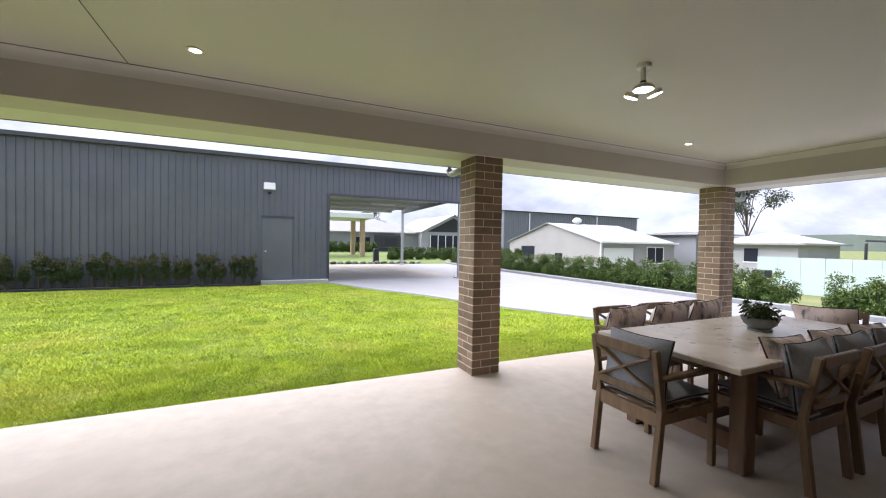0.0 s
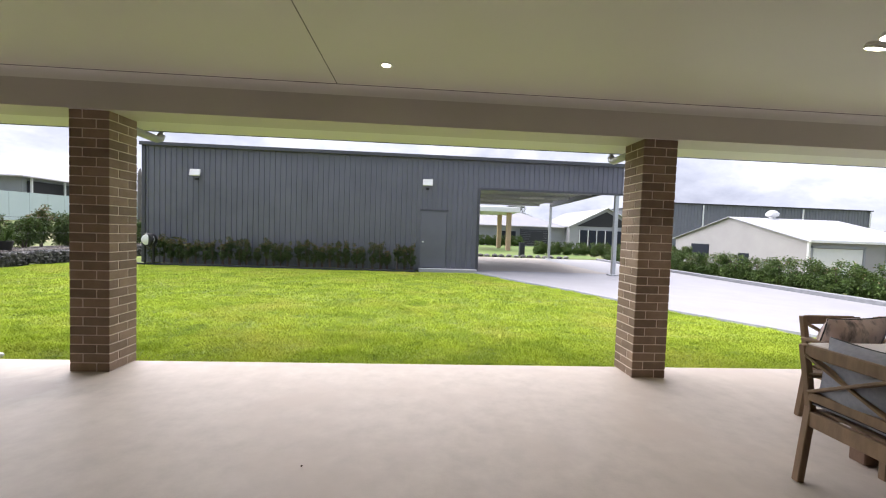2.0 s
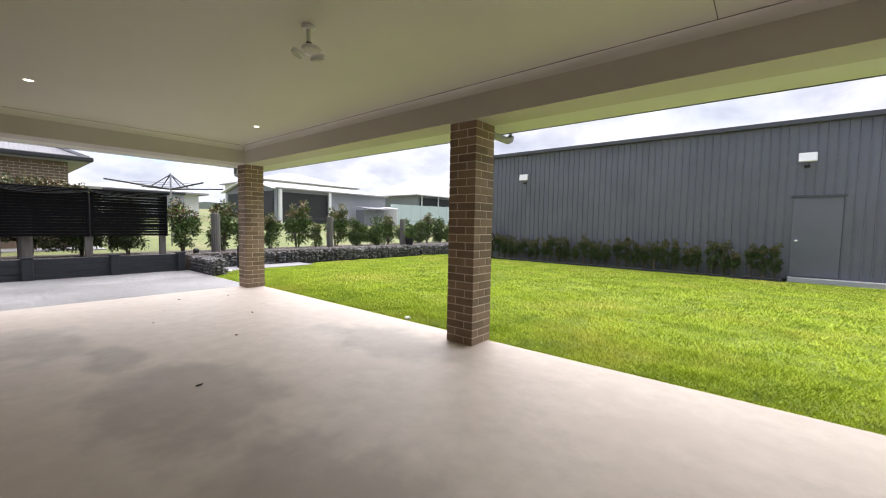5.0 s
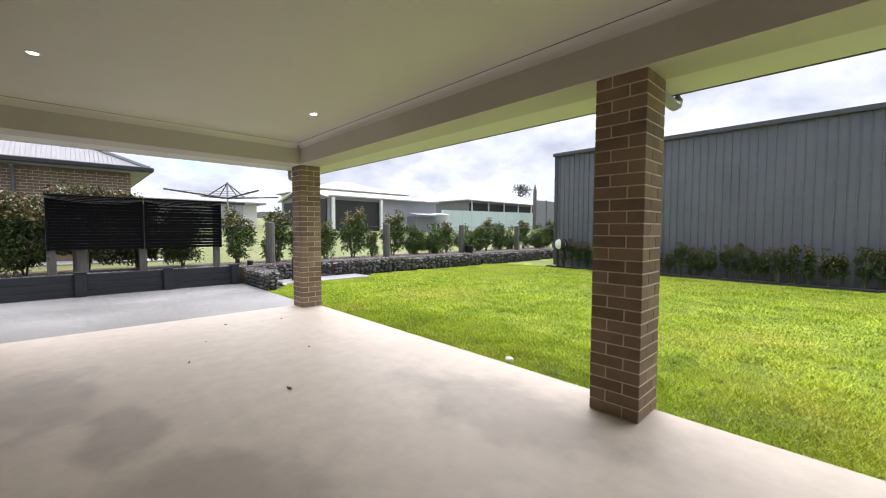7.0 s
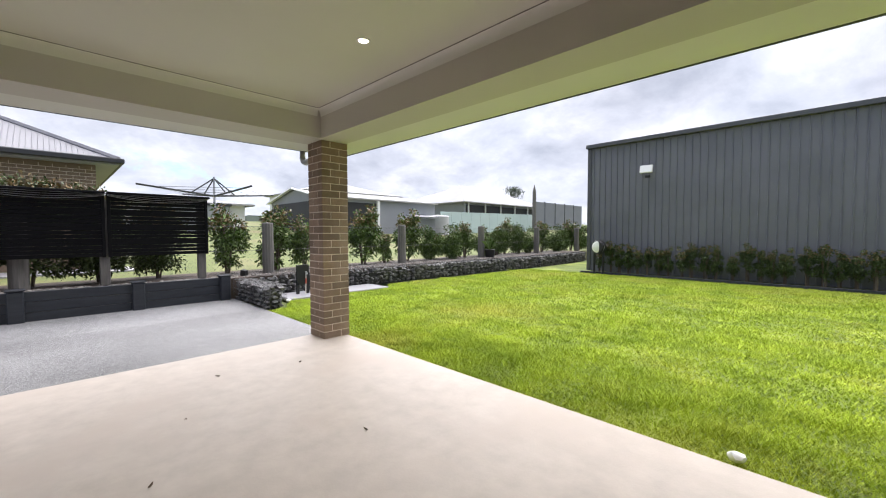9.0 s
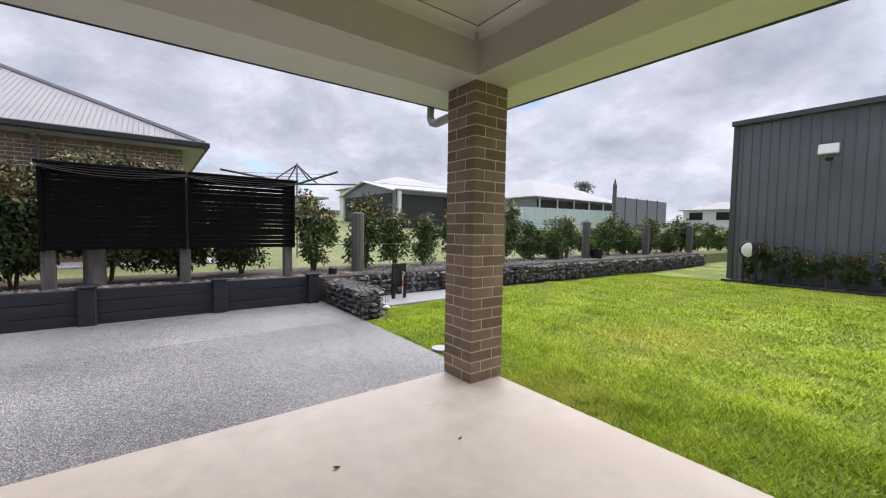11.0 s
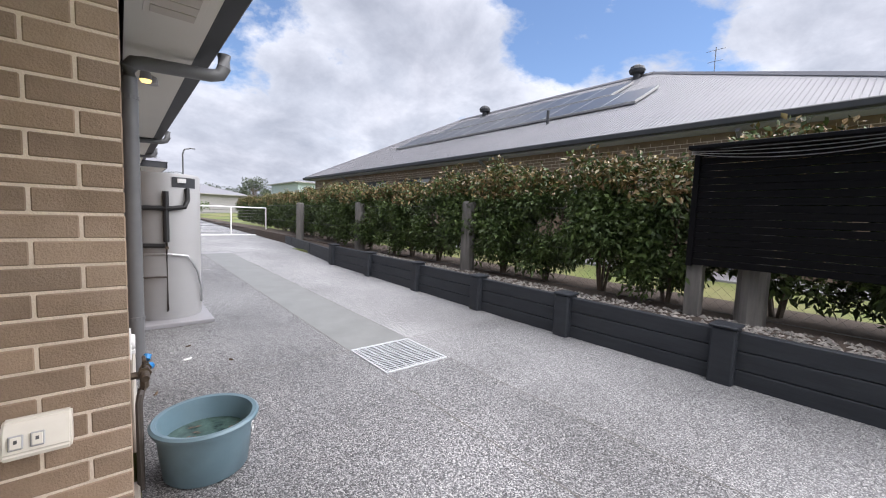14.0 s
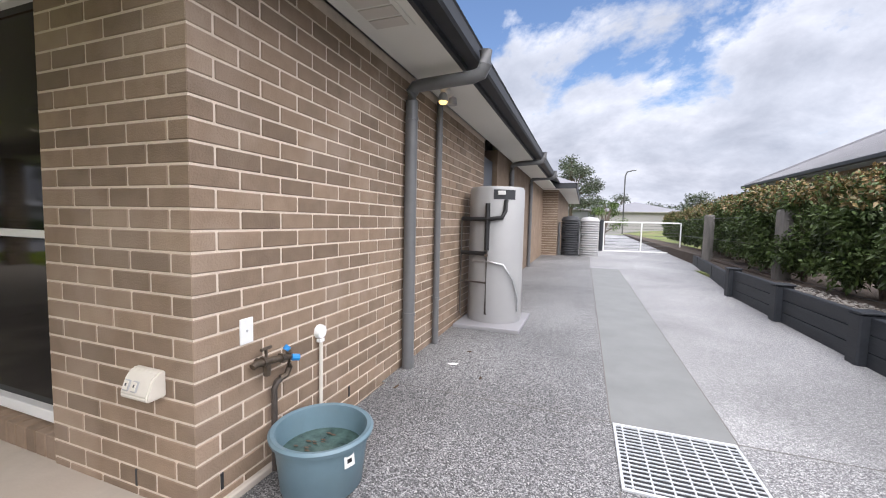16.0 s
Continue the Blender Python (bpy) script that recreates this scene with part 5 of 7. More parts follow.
# ---- ceiling lamps ----
def downlight(x, y):
    d = thing("downlight", (x, y, 2.73), "small round recessed downlight, lit warm", "downlight", "ceiling downlights")
    part("bezel", lathe(B(), [(0.052, 0.0), (0.052, -0.006), (0.038, -0.008), (0.034, 0.0)], 20), M["white"], d)
    part("lens", lathe(B(), [(0.036, -0.003), (0.0, -0.004)], 16), M["lamp"], d)
    lp = new("downlight_lamp", bpy.data.lights.new("downlight_lamp", "SPOT"))
    lp.data.energy, lp.data.spot_size, lp.data.color, lp.data.shadow_soft_size = 9, radians(110), (1, 0.86, 0.66), 0.04
    lp.parent = d
    lp.location = (0, 0, -0.02)


for x, y in ((-0.86, 3.322), (4.34, 3.321), (-6.985, 3.27), (-6.985, 0.92)):
    downlight(x, y)


def spot_cluster(x, y, lit):
    s = thing("ceiling_spotlight", (x, y, 2.73), "white ceiling spotlight with three oval heads, " + ("lit" if lit else "switched off"), "ceiling light", "patio spotlights")
    part("rose", lathe(B(), [(0.0, -0.025), (0.045, -0.025), (0.05, -0.015), (0.05, 0.0)], 18), M["white"], s)
    part("stem", tube(B(), [(0, 0, -0.02), (0, 0, -0.17)], 0.017, 10), M["white"], s)
    part("collar", tube(B(), [(0, 0, -0.115), (0, 0, -0.125)], 0.02, 10), M["black"], s)
    part("hub", lathe(B(), [(0.0, -0.2), (0.03, -0.2), (0.04, -0.18), (0.02, -0.16), (0.0, -0.16)], 14), M["white"], s)
    for k in range(3):
        m = pose(0, 0, -0.195, 0, 0, 100 + k * 120) @ pose(0.085, 0, 0.0, 0, -16, 0)
        a = B()
        lathe(a, [(0.0, 0.022), (0.05, 0.02), (0.062, 0.0), (0.056, -0.014)], 18, (0, 0, 0), 0.66, 1.15)
        for v in a.verts:
            v.co = m @ v.co
        hd = part("lamp_head", a, M["white"], s)
        a = B()
        lathe(a, [(0.056, -0.012), (0.0, -0.016)], 18, (0, 0, 0), 0.66, 1.15)
        for v in a.verts:
            v.co = m @ v.co
        part("lens", a, M["lamp"] if lit else M["lamp_off"], hd)
    if lit:
        lp = new("spotlight_lamp", bpy.data.lights.new("spotlight_lamp", "SPOT"))
        lp.data.spot_size = radians(125)
        lp.data.energy, lp.data.color, lp.data.shadow_soft_size = 8, (1, 0.86, 0.66), 0.03
        lp.parent = s
        lp.location = (0, 0, -0.25)


spot_cluster(1.99, 2.12, True)
spot_cluster(-3.66, 2.12, False)


# rainwater elbows at the column heads
def elbow(name_at, pts):
    e = thing("rainwater_elbow", (0, 0, 0), "grey plastic rainwater elbow between gutter and column", "pipe", "rainwater elbows")
    smooth(part("pipe", tube(B(), pts, 0.04, 10), M["elbow"], e))
    part("collar", tube(B(), [pts[-1], Vector(pts[-1]) + (Vector(pts[-2]) - Vector(pts[-1])).normalized() * 0.05], 0.046, 10), M["elbow"], e)


elbow("", [(-9.64, 4.05, 2.47), (-9.64, 4.05, 2.32), (-9.61, 4.05, 2.27), (-9.55, 4.05, 2.25), (-9.12, 4.05, 2.27)])
for ex in (-3.43, 1.70):
    elbow("", [(ex, 4.66, 2.47), (ex, 4.66, 2.37), (ex, 4.64, 2.33), (ex, 4.58, 2.31), (ex, 4.21, 2.32)])
elbow("", [(6.93, 4.05, 2.47), (6.93, 4.05, 2.32), (6.9, 4.05, 2.27), (6.82, 4.05, 2.25), (6.37, 4.05, 2.27)])


# ---- side of the house: pipes, taps, heater, grate, tub ----
def downpipe(y, r, wall_r, to_gutter):
    d = thing("downpipe", (WX - wall_r, y, pave(y)), "dark grey painted downpipe strapped to the brick wall", "pipe", "wall downpipes")
    if to_gutter:
        pts = [(0, 0, 0), (0, 0, 2.2), (0.0, 0, 2.27), (-0.03, 0, 2.31), (-0.10, 0, 2.32), (-0.50, 0, 2.34), (-0.57, 0, 2.36), (-0.6, 0, 2.42), (-0.6, 0, 2.52)]
    else:
        pts = [(0, 0, 0), (0, 0, 2.38)]
    smooth(part("pipe", tube(B(), pts, r, 12), M["pipe"], d))
    for z in (0.45, 2.05):
        part("bracket", tube(B(), [(0, 0, z), (0, 0, z + 0.025)], r + 0.006, 12), M["pipe"], d)


downpipe(-1.54, 0.05, 0.06, True)
downpipe(-2.22, 0.032, 0.045, False)
downpipe(-6.2, 0.045, 0.055, True)
downpipe(-9.1, 0.045, 0.055, True)

g = thing("drain_grate", (-11.065, -0.875, -0.026), "square galvanised drain grate set in the drive", "grate")
# black block just under the bar tops stands in for the pit's shade
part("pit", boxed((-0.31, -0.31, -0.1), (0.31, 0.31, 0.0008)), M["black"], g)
for lo, hi in (((-0.326, -0.326, -0.02), (0.326, -0.31, 0.006)), ((-0.326, 0.31, -0.02), (0.326, 0.326, 0.006)), ((-0.326, -0.31, -0.02), (-0.31, 0.31, 0.006)), ((0.31, -0.31, -0.02), (0.326, 0.31, 0.006))):
    part("frame_bar", boxed(lo, hi, 0.002), M["zinc"], g)
for k in range(17):
    part("bearing_bar", boxed((-0.31, -0.298 + k * 0.0365, -0.018), (0.31, -0.2895 + k * 0.0365, 0.006)), M["zinc"], g)
for k in range(7):
    part("cross_rod", boxed((-0.27 + k * 0.09, -0.31, -0.008), (-0.262 + k * 0.09, 0.31, 0.005)), M["zinc"], g)

tub = thing("water_tub", (-9.40, -0.09, -0.03), "round blue-green plastic tub half full of murky water", "tub")
smooth(part("shell", lathe(B(), [(0.0, 0.0), (0.178, 0.0), (0.186, 0.01), (0.212, 0.235), (0.234, 0.245), (0.238, 0.262), (0.227, 0.272), (0.208, 0.268), (0.202, 0.24), (0.176, 0.02), (0.0, 0.018)], 48), M["tubm"], tub), 50)
smooth(part("water", lathe(B(), [(0.192, 0.155), (0.1, 0.154), (0.0, 0.155)], 40), M["water"], tub, "murky green water"))
for k in range(26):
    rs2 = np.random.RandomState(200 + k)
    a, q, s = rs2.rand() * 6.28, 0.03 + 0.13 * rs2.rand(), rs2.uniform(0.008, 0.02)
    x, y = math.cos(a) * q, math.sin(a) * q
    part("floating_leaf", poly(B(), [(x + s, y, 0.158), (x, y + s * 0.4, 0.159), (x - s, y, 0.158), (x, y - s * 0.4, 0.159)]), M["litter"], tub)
part("price_tag", boxed((-0.026, -0.001, -0.03), (0.026, 0.002, 0.03), 0, pose(-0.1955, 0.071, 0.19, 6, 0, 70)), M["white"], tub, "small white sticker")
part("tag_mark", boxed((-0.012, 0.002, -0.012), (0.012, 0.003, 0.006), 0, pose(-0.1955, 0.071, 0.19, 6, 0, 70)), M["black"], tub)

tap = thing("garden_tap", (WX, -0.05, 0.52), "twin brass garden tap with blue hose fittings on the brick", "tap")
bm = tube(B(), [(0.0, 0.06, 0.02), (-0.05, 0.06, 0.02)], 0.016, 8)
tube(bm, [(-0.05, 0.13, 0.022), (-0.05, 0.11, 0.03), (-0.055, 0.02, 0.02), (-0.06, -0.09, 0.005)], 0.016, 10)
tube(bm, [(-0.05, 0.075, 0.028), (-0.05, 0.062, 0.028)], 0.026, 6)
tube(bm, [(-0.057, -0.03, 0.014), (-0.057, -0.045, 0.012)], 0.024, 6)
tube(bm, [(-0.05, 0.045, 0.03), (-0.05, 0.045, -0.045)], 0.017, 8)
tube(bm, [(-0.06, -0.085, 0.03), (-0.06, -0.09, -0.05), (-0.052, -0.078, -0.085), (-0.04, -0.05, -0.095)], 0.016, 8)
smooth(part("body", bm, M["brass"], tap))
part("handle", tube(tube(B(), [(-0.05, 0.05, 0.03), (-0.05, 0.05, 0.085)], 0.007, 6), [(-0.05, 0.08, 0.085), (-0.05, 0.02, 0.085)], 0.008, 6), M["brass"], tap, "small cross tap handle")
part("hose_fitting", tube(B(), [(-0.062, -0.06, 0.045), (-0.068, -0.075, 0.062)], 0.016, 10), M["blue"], tap, "bright blue plastic hose fitting")
part("hose_fitting", tube(B(), [(-0.062, -0.105, -0.005), (-0.082, -0.135, -0.012)], 0.017, 10), M["blue"], tap, "bright blue plastic hose fitting")
smooth(part("feed_pipe", tube(B(), [(-0.04, -0.05, -0.10), (-0.035, -0.03, -0.11), (-0.03, -0.02, -0.14), (-0.03, -0.02, -0.56)], 0.015, 8), M["copper"], tap))

plate = thing("wall_plate", (WX, 0.067, 0.70), "small blank white cover plate on the brick", "wall plate")
part("plate", boxed((-0.008, -0.036, -0.058), (0.0, 0.036, 0.058), 0.002), M["white"], plate)
part("screw", tube(B(), [(-0.006, 0, 0.0), (-0.0095, 0, 0.0)], 0.006, 8), M["galv"], plate)
jb = thing("junction_box", (WX, -0.442, 0.565), "round white conduit box with a conduit down to the ground", "conduit")
smooth(part("box", lathe(B(), [(0.0, -0.03), (0.036, -0.03), (0.04, -0.02), (0.04, 0.0)], 16), M["white"], jb)).matrix_basis = pose(0, 0, 0, 0, 90, 0)
part("conduit", tube(B(), [(-0.018, 0, -0.035), (-0.018, 0, -0.6)], 0.011, 8), M["ivory"], jb)
part("saddle", boxed((-0.03, -0.02, -0.06), (0, 0.02, -0.04), 0.003), M["white"], jb)

sk = thing("outdoor_socket", (-8.87, NY, 0.53), "weatherproof cream double power socket on the brick pier", "socket")
bm = B()
prof = [(0.0, -0.055), (0.075, -0.055), (0.08, -0.035), (0.055, 0.03), (0.03, 0.055), (0.0, 0.055)]
for sx in (-0.08, 0.08):
    bm.verts.ensure_lookup_table()
    for a, b in prof:
        bm.verts.new((sx, a, b))
bm.verts.ensure_lookup_table()
n = len(prof)
for k in range(n):
    bm.faces.new((bm.verts[k], bm.verts[(k + 1) % n], bm.verts[n + (k + 1) % n], bm.verts[n + k]))
bm.faces.new([bm.verts[k] for k in range(n)][::-1])
bm.faces.new([bm.verts[n + k] for k in range(n)])
bmesh.ops.recalc_face_normals(bm, faces=bm.faces[:])
bmesh.ops.bevel(bm, geom=bm.edges[:], offset=0.006, segments=2, affect="EDGES")
smooth(part("housing", bm, M["ivory"], sk), 30)
for sx in (-0.002, 0.046):
    o = part("outlet", boxed((-0.017, -0.004, -0.022), (0.017, 0.003, 0.022), 0.003), M["elbow"], sk, "grey-rimmed rectangular socket switch")
    o.matrix_basis = pose(sx, 0.071, 0.0, 21)
    part("rocker", boxed((-0.012, 0.003, -0.017), (0.012, 0.0055, 0.017), 0.001), M["ivory"], o)
    part("pin_slot", boxed((-0.004, 0.0055, -0.003), (0.004, 0.0062, 0.008)), M["wire"], o)

tankpad = thing("heater_pad", (-9.46, -3.3, -0.015), "pale concrete pad under the water heater", "pad")
part("slab", boxed((-0.43, -0.46, 0), (0.33, 0.46, 0.045), 0.006), M["drive"], tankpad)
hw = thing("water_heater", (-9.5, -3.35, 0.03), "tall pale grey cylindrical electric water heater beside the wall", "water heater")
smooth(part("cylinder", lathe(B(), [(0.0, 0.0), (0.325, 0.0), (0.33, 0.02), (0.33, 1.57), (0.315, 1.60), (0.0, 1.61)], 48), M["tank"], hw), 40)
arc = [(math.cos(radians(a)) * 0.334, math.sin(radians(a)) * 0.334) for a in range(95, 141, 5)]
bm = B()
rows = [[bm.verts.new((x, y, z)) for x, y in arc] for z in (1.45, 1.56)]
for k in range(len(arc) - 1):
    bm.faces.new((rows[0][k], rows[0][k + 1], rows[1][k + 1], rows[1][k]))
part("badge", bm, M["fascia"], hw, "dark rectangular maker's plate, no lettering")
part("badge_label", boxed((-0.16, 0.30, 1.50), (-0.08, 0.335, 1.545)), M["white"], hw)
lag = tube(B(), [(0.03, 0.36, 1.40), (0.03, 0.365, 0.86)], 0.028, 8)
smooth(part("lagging", lag, M["black"], hw, "black foam pipe lagging"))
smooth(part("lagging", tube(B(), [(0.35, 0.30, 1.22), (0.0, 0.37, 1.22), (-0.14, 0.36, 1.24), (-0.17, 0.34, 1.32), (-0.17, 0.30, 1.44)], 0.026, 8), M["black"], hw, "black foam pipe lagging"))
smooth(part("hot_pipe", tube(B(), [(0.36, 0.28, 1.22), (0.36, 0.28, 0.10), (0.34, 0.3, 0.05)], 0.011, 8), M["copper"], hw))
smooth(part("lagging", tube(B(), [(0.36, 0.28, 0.82), (0.05, 0.36, 0.82)], 0.024, 8), M["black"], hw, "black foam pipe lagging"))
smooth(part("cold_pipe", tube(B(), [(0.03, 0.36, 0.86), (0.03, 0.36, 0.12), (0.03, 0.32, 0.1)], 0.011, 8), M["copper"], hw))
smooth(part("branch_pipe", tube(B(), [(0.36, 0.28, 0.48), (0.03, 0.36, 0.48)], 0.010, 8), M["copper"], hw))
smooth(part("relief_pipe", tube(B(), [(0.22, 0.26, 0.72), (0.02, 0.36, 0.73), (-0.16, 0.33, 0.70), (-0.26, 0.26, 0.52), (-0.31, 0.18, 0.3), (-0.31, 0.16, 0.14)], 0.012, 8), M["galv"], hw))
part("valve", tube(B(), [(0.03, 0.35, 0.80), (0.03, 0.40, 0.80)], 0.018, 8), M["brass"], hw)

vent = thing("soffit_vent", (-9.36, -0.65, 2.402), "square louvred vent in the eave soffit", "vent")
part("frame", boxed((-0.14, -0.2, -0.006), (0.14, 0.2, 0.0), 0.002), M["soffit"], vent)
for k in range(3):
    part("louvre", boxed((-0.11, -0.17 + k * 0.12, -0.012), (0.11, -0.07 + k * 0.12, -0.006), 0.002), M["beam"], vent)
sl = thing("security_light", (-9.28, -2.0, 2.40), "small twin security light under the eave, lit warm", "security light")
part("base", lathe(B(), [(0.0, -0.03), (0.045, -0.028), (0.05, 0.0)], 14), M["white"], sl)
part("lamp_head", lathe(B(), [(0.02, 0.05), (0.035, 0.03), (0.042, -0.03)], 14, (0.0, 0.05, -0.09)), M["elbow"], sl)
part("lens", lathe(B(), [(0.041, -0.029), (0.03, -0.05), (0.0, -0.055)], 14, (0.0, 0.05, -0.09)), M["lamp_dim"], sl)
part("lamp_head", lathe(B(), [(0.0, 0.05), (0.035, 0.03), (0.042, -0.03), (0.0, -0.03)], 14, (-0.05, -0.07, -0.09)), M["elbow"], sl)

# sliding door in the pier's side of the patio wall
dr = tagged(thing("door_1", (-8.15, NY - 0.12, 0.0), "white-framed sliding glass door above a brick sill", "door"), kind="structure")
for lo, hi in (((0, -0.05, 0.13), (2.86, 0.05, 0.19)), ((0, -0.05, 2.25), (2.86, 0.05, 2.3)), ((0, -0.05, 0.19), (0.05, 0.05, 2.25)), ((2.81, -0.05, 0.19), (2.86, 0.05, 2.25)), ((1.40, -0.05, 0.19), (1.47, 0.05, 2.25)), ((0.05, -0.02, 1.08), (1.40, 0.03, 1.12))):
    part("door_frame", boxed(lo, hi, 0.004), M["white"], dr)
part("pane", boxed((0.05, -0.006, 0.19), (1.40, 0.006, 2.25)), M["pane"], dr, "dark reflecting glass")
part("pane", boxed((1.47, -0.026, 0.19), (2.81, -0.014, 2.25)), M["pane"], dr, "dark reflecting glass")
for k in range(33):
    part("sill_brick", boxed((0.005 + k * 0.086, -0.11, 0.0), (0.081 + k * 0.086, 0.115, 0.12), 0.004), M["brick"], dr)
part("sill_mortar", boxed((0, -0.11, -0.01), (2.86, 0.108, 0.114)), M["mortar"], dr)

# rear part of the side wall, set back window and wing
bm = boxed((WX, -9.6, -0.1), (WX + 0.25, -5.1, 2.42))
box(bm, (WX + 0.5, -5.1, -0.1), (WX + 0.6, -4.2, 2.42))
structure("wall_side_rear", bm, M["brick"], "brown brick side wall further back")
bm = boxed((-9.62, -22.0, -0.1), (-2.0, -12.9, 2.42))
structure("wall_wing", bm, M["brick"], "brown brick wing that stands forward of the wall")
bm = boxed((WX, -12.9, -0.1), (WX + 0.25, -9.6, 2.42))
structure("wall_link", bm, M["brick"], "brown brick wall between side and wing")
for k in range(28):
    structure("trim_mortar", boxed((-9.618, -12.898, Z0 + k * CO - 0.005), (-8.9, -12.892, Z0 + k * CO + 0.005)), M["mortar"], "pale mortar course on the wing wall")
bm = boxed((-10.2, -22.6, 2.40), (-2, -12.3, 2.42))
box(bm, (-9.56, -12.3, 2.402), (-8.8, -9.3, 2.42))
structure("soffit_wing", bm, M["soffit"], "white eave soffit of the rear wing")
bm = boxed((-10.22, -12.3, 2.40), (-9.0, -12.27, 2.58))
box(bm, (-10.23, -22.6, 2.40), (-10.2, -12.27, 2.58))
structure("fascia_wing", bm, M["fascia"], "dark grey fascia of the rear wing")
bm = B()
for q in (((-10.25, -12.25, 2.58), (-2, -12.25, 2.58), (-2, -17.4, 4.4), (-6.1, -17.4, 4.4)), ((-10.25, -12.25, 2.58), (-6.1, -17.4, 4.4), (-10.25, -22.6, 2.58))):
    bm.faces.new([bm.verts.new(p) for p in q])
structure("roof_wing", bm, M["roof"], "grey steel hip roof of the rear wing")
structure("window_1", box(boxed((WX + 0.05, -4.95, 0.9), (WX + 0.09, -4.3, 2.2)), (WX + 0.02, -4.98, 0.85), (WX + 0.1, -4.27, 0.9)), M["solar"], "narrow dark window in the set-back wall")


def water_tank(x, y, r, h, material, label):
    t = thing("water_tank", (x, y, pave(y)), label, "water tank", "rainwater tanks")
    prof = [(0.0, 0.0), (r, 0.0)]
    n = 15
    for k in range(n):
        z = 0.04 + k * (h - 0.12) / n
        prof += [(r - 0.02, z), (r + 0.02, z + (h - 0.12) / n * 0.5)]
    prof += [(r, h - 0.08), (r * 0.8, h), (0.0, h + 0.04)]
    smooth(part("shell", lathe(B(), prof, 30), material, t), 60)
    part("overflow", tube(B(), [(r + 0.06, 0.1, 0), (r + 0.06, 0.1, h - 0.2)], 0.04, 8), M["pipe"], t)


water_tank(-10.04, -13.35, 0.30, 1.38, M["fascia"], "dark ribbed plastic rainwater tank by the wing wall")
water_tank(-10.70, -13.45, 0.32, 1.36, M["tank"], "pale ribbed plastic rainwater tank by the wing wall")
gt = thing("farm_gate", (-11.3, -16.3, 0.12), "galvanised tubular farm gate with wire mesh", "gate")
gt.rotation_euler.z = radians(186)
W = 2.9
for a, b in (((0, 0, 0.02), (W, 0, 0.02)), ((0, 0, 1.22), (W, 0, 1.22)), ((0, 0, 0.02), (0, 0, 1.22)), ((W, 0, 0.02), (W, 0, 1.22)), ((W / 2, 0, 0.02), (W / 2, 0, 1.22))):
    part("gate_tube", tube(B(), [a, b], 0.028, 8), M["white"], gt)
for k in range(8):
    part("mesh_wire", tube(B(), [(0, 0, 0.14 + k * 0.135), (W, 0, 0.14 + k * 0.135)], 0.008, 4, False), M["wire"], gt)
gp = thing("gate_post", (-11.2, -16.3, 0.12), "dark timber gate post beside the tanks", "post")
part("shaft", lathe(B(), [(0.09, -0.1), (0.085, 1.3), (0, 1.33)], 10), M["sleeper"], gp)

# clothes hoist beyond the fence
ho = thing("clothes_hoist", (-17.6, 5.07, 0.36), "rotary clothes hoist with dark arms in the neighbour's yard", "clothes hoist")
part("mast", tube(B(), [(0, 0, 0), (0, 0, 2.62)], 0.03, 8), M["galv"], ho)
for k in range(4):
    a = radians(12 + 90 * k)
    part("arm", tube(B(), [(0, 0, 2.05), (math.cos(a) * 1.95, math.sin(a) * 1.95, 2.22)], 0.028, 6), M["fascia"], ho)
    part("stay", tube(B(), [(0, 0, 2.58), (math.cos(a) * 0.62, math.sin(a) * 0.62, 2.12)], 0.02, 6), M["fascia"], ho)
for q in (0.7, 1.15, 1.6):
    part("line", tube(B(), [(math.cos(radians(12 + 90 * k)) * q, math.sin(radians(12 + 90 * k)) * q, 2.05 + q * 0.087) for k in range(5)], 0.006, 4, False), M["wire"], ho)

# tap stand, hose reel, bed clutter, litter
ts = thing("tap_stand", (-12.45, 5.35, -0.005), "black tap stand with a pale riser and tap on the path", "tap stand")
part("leg", boxed((-0.02, -0.14, 0), (0.02, -0.08, 0.25), 0.004), M["black"], ts)
part("leg", boxed((-0.02, 0.08, 0), (0.02, 0.14, 0.25), 0.004), M["black"], ts)
part("panel", boxed((-0.02, -0.14, 0.2), (0.02, 0.14, 0.62), 0.004), M["black"], ts)
part("riser", tube(B(), [(0.05, 0.04, 0), (0.05, 0.05, 0.42)], 0.012, 8), M["ivory"], ts)
part("wrap", tube(B(), [(0.05, 0.046, 0.22), (0.05, 0.049, 0.33)], 0.017, 8), M["red"], ts, "faded red tape round the riser")
part("tap", tube(B(), [(0.05, 0.05, 0.40), (0.05, 0.05, 0.47), (0.09, 0.05, 0.46), (0.1, 0.05, 0.42)], 0.016, 8), M["galv"], ts)
hr = thing("hose_reel", (-9.68, 13.93, 0), "black and white hose reel on a stand by the shed", "hose reel")
part("stand", box(boxed((-0.16, -0.03, -0.05), (-0.11, 0.03, 0.75), 0.005), (0.11, -0.03, -0.05), (0.16, 0.03, 0.75), 0.005), M["black"], hr)
smooth(part("drum", lathe(B(), [(0.0, -0.12), (0.2, -0.12), (0.22, -0.09), (0.22, 0.09), (0.2, 0.12), (0, 0.12)], 24), M["black"], hr)).matrix_basis = pose(0, 0, 0.83, 90, 0, -12)
smooth(part("cover", lathe(B(), [(0.0, 0.15), (0.14, 0.145), (0.19, 0.12), (0.19, 0.10)], 24), M["white"], hr, "round white reel cover")).matrix_basis = pose(0, 0, 0.83, 90, 0, 14)
pt = thing("black_pot", (-13.35, 13.0, 0.38), "black pot with a strappy plant in the bed", "pot")
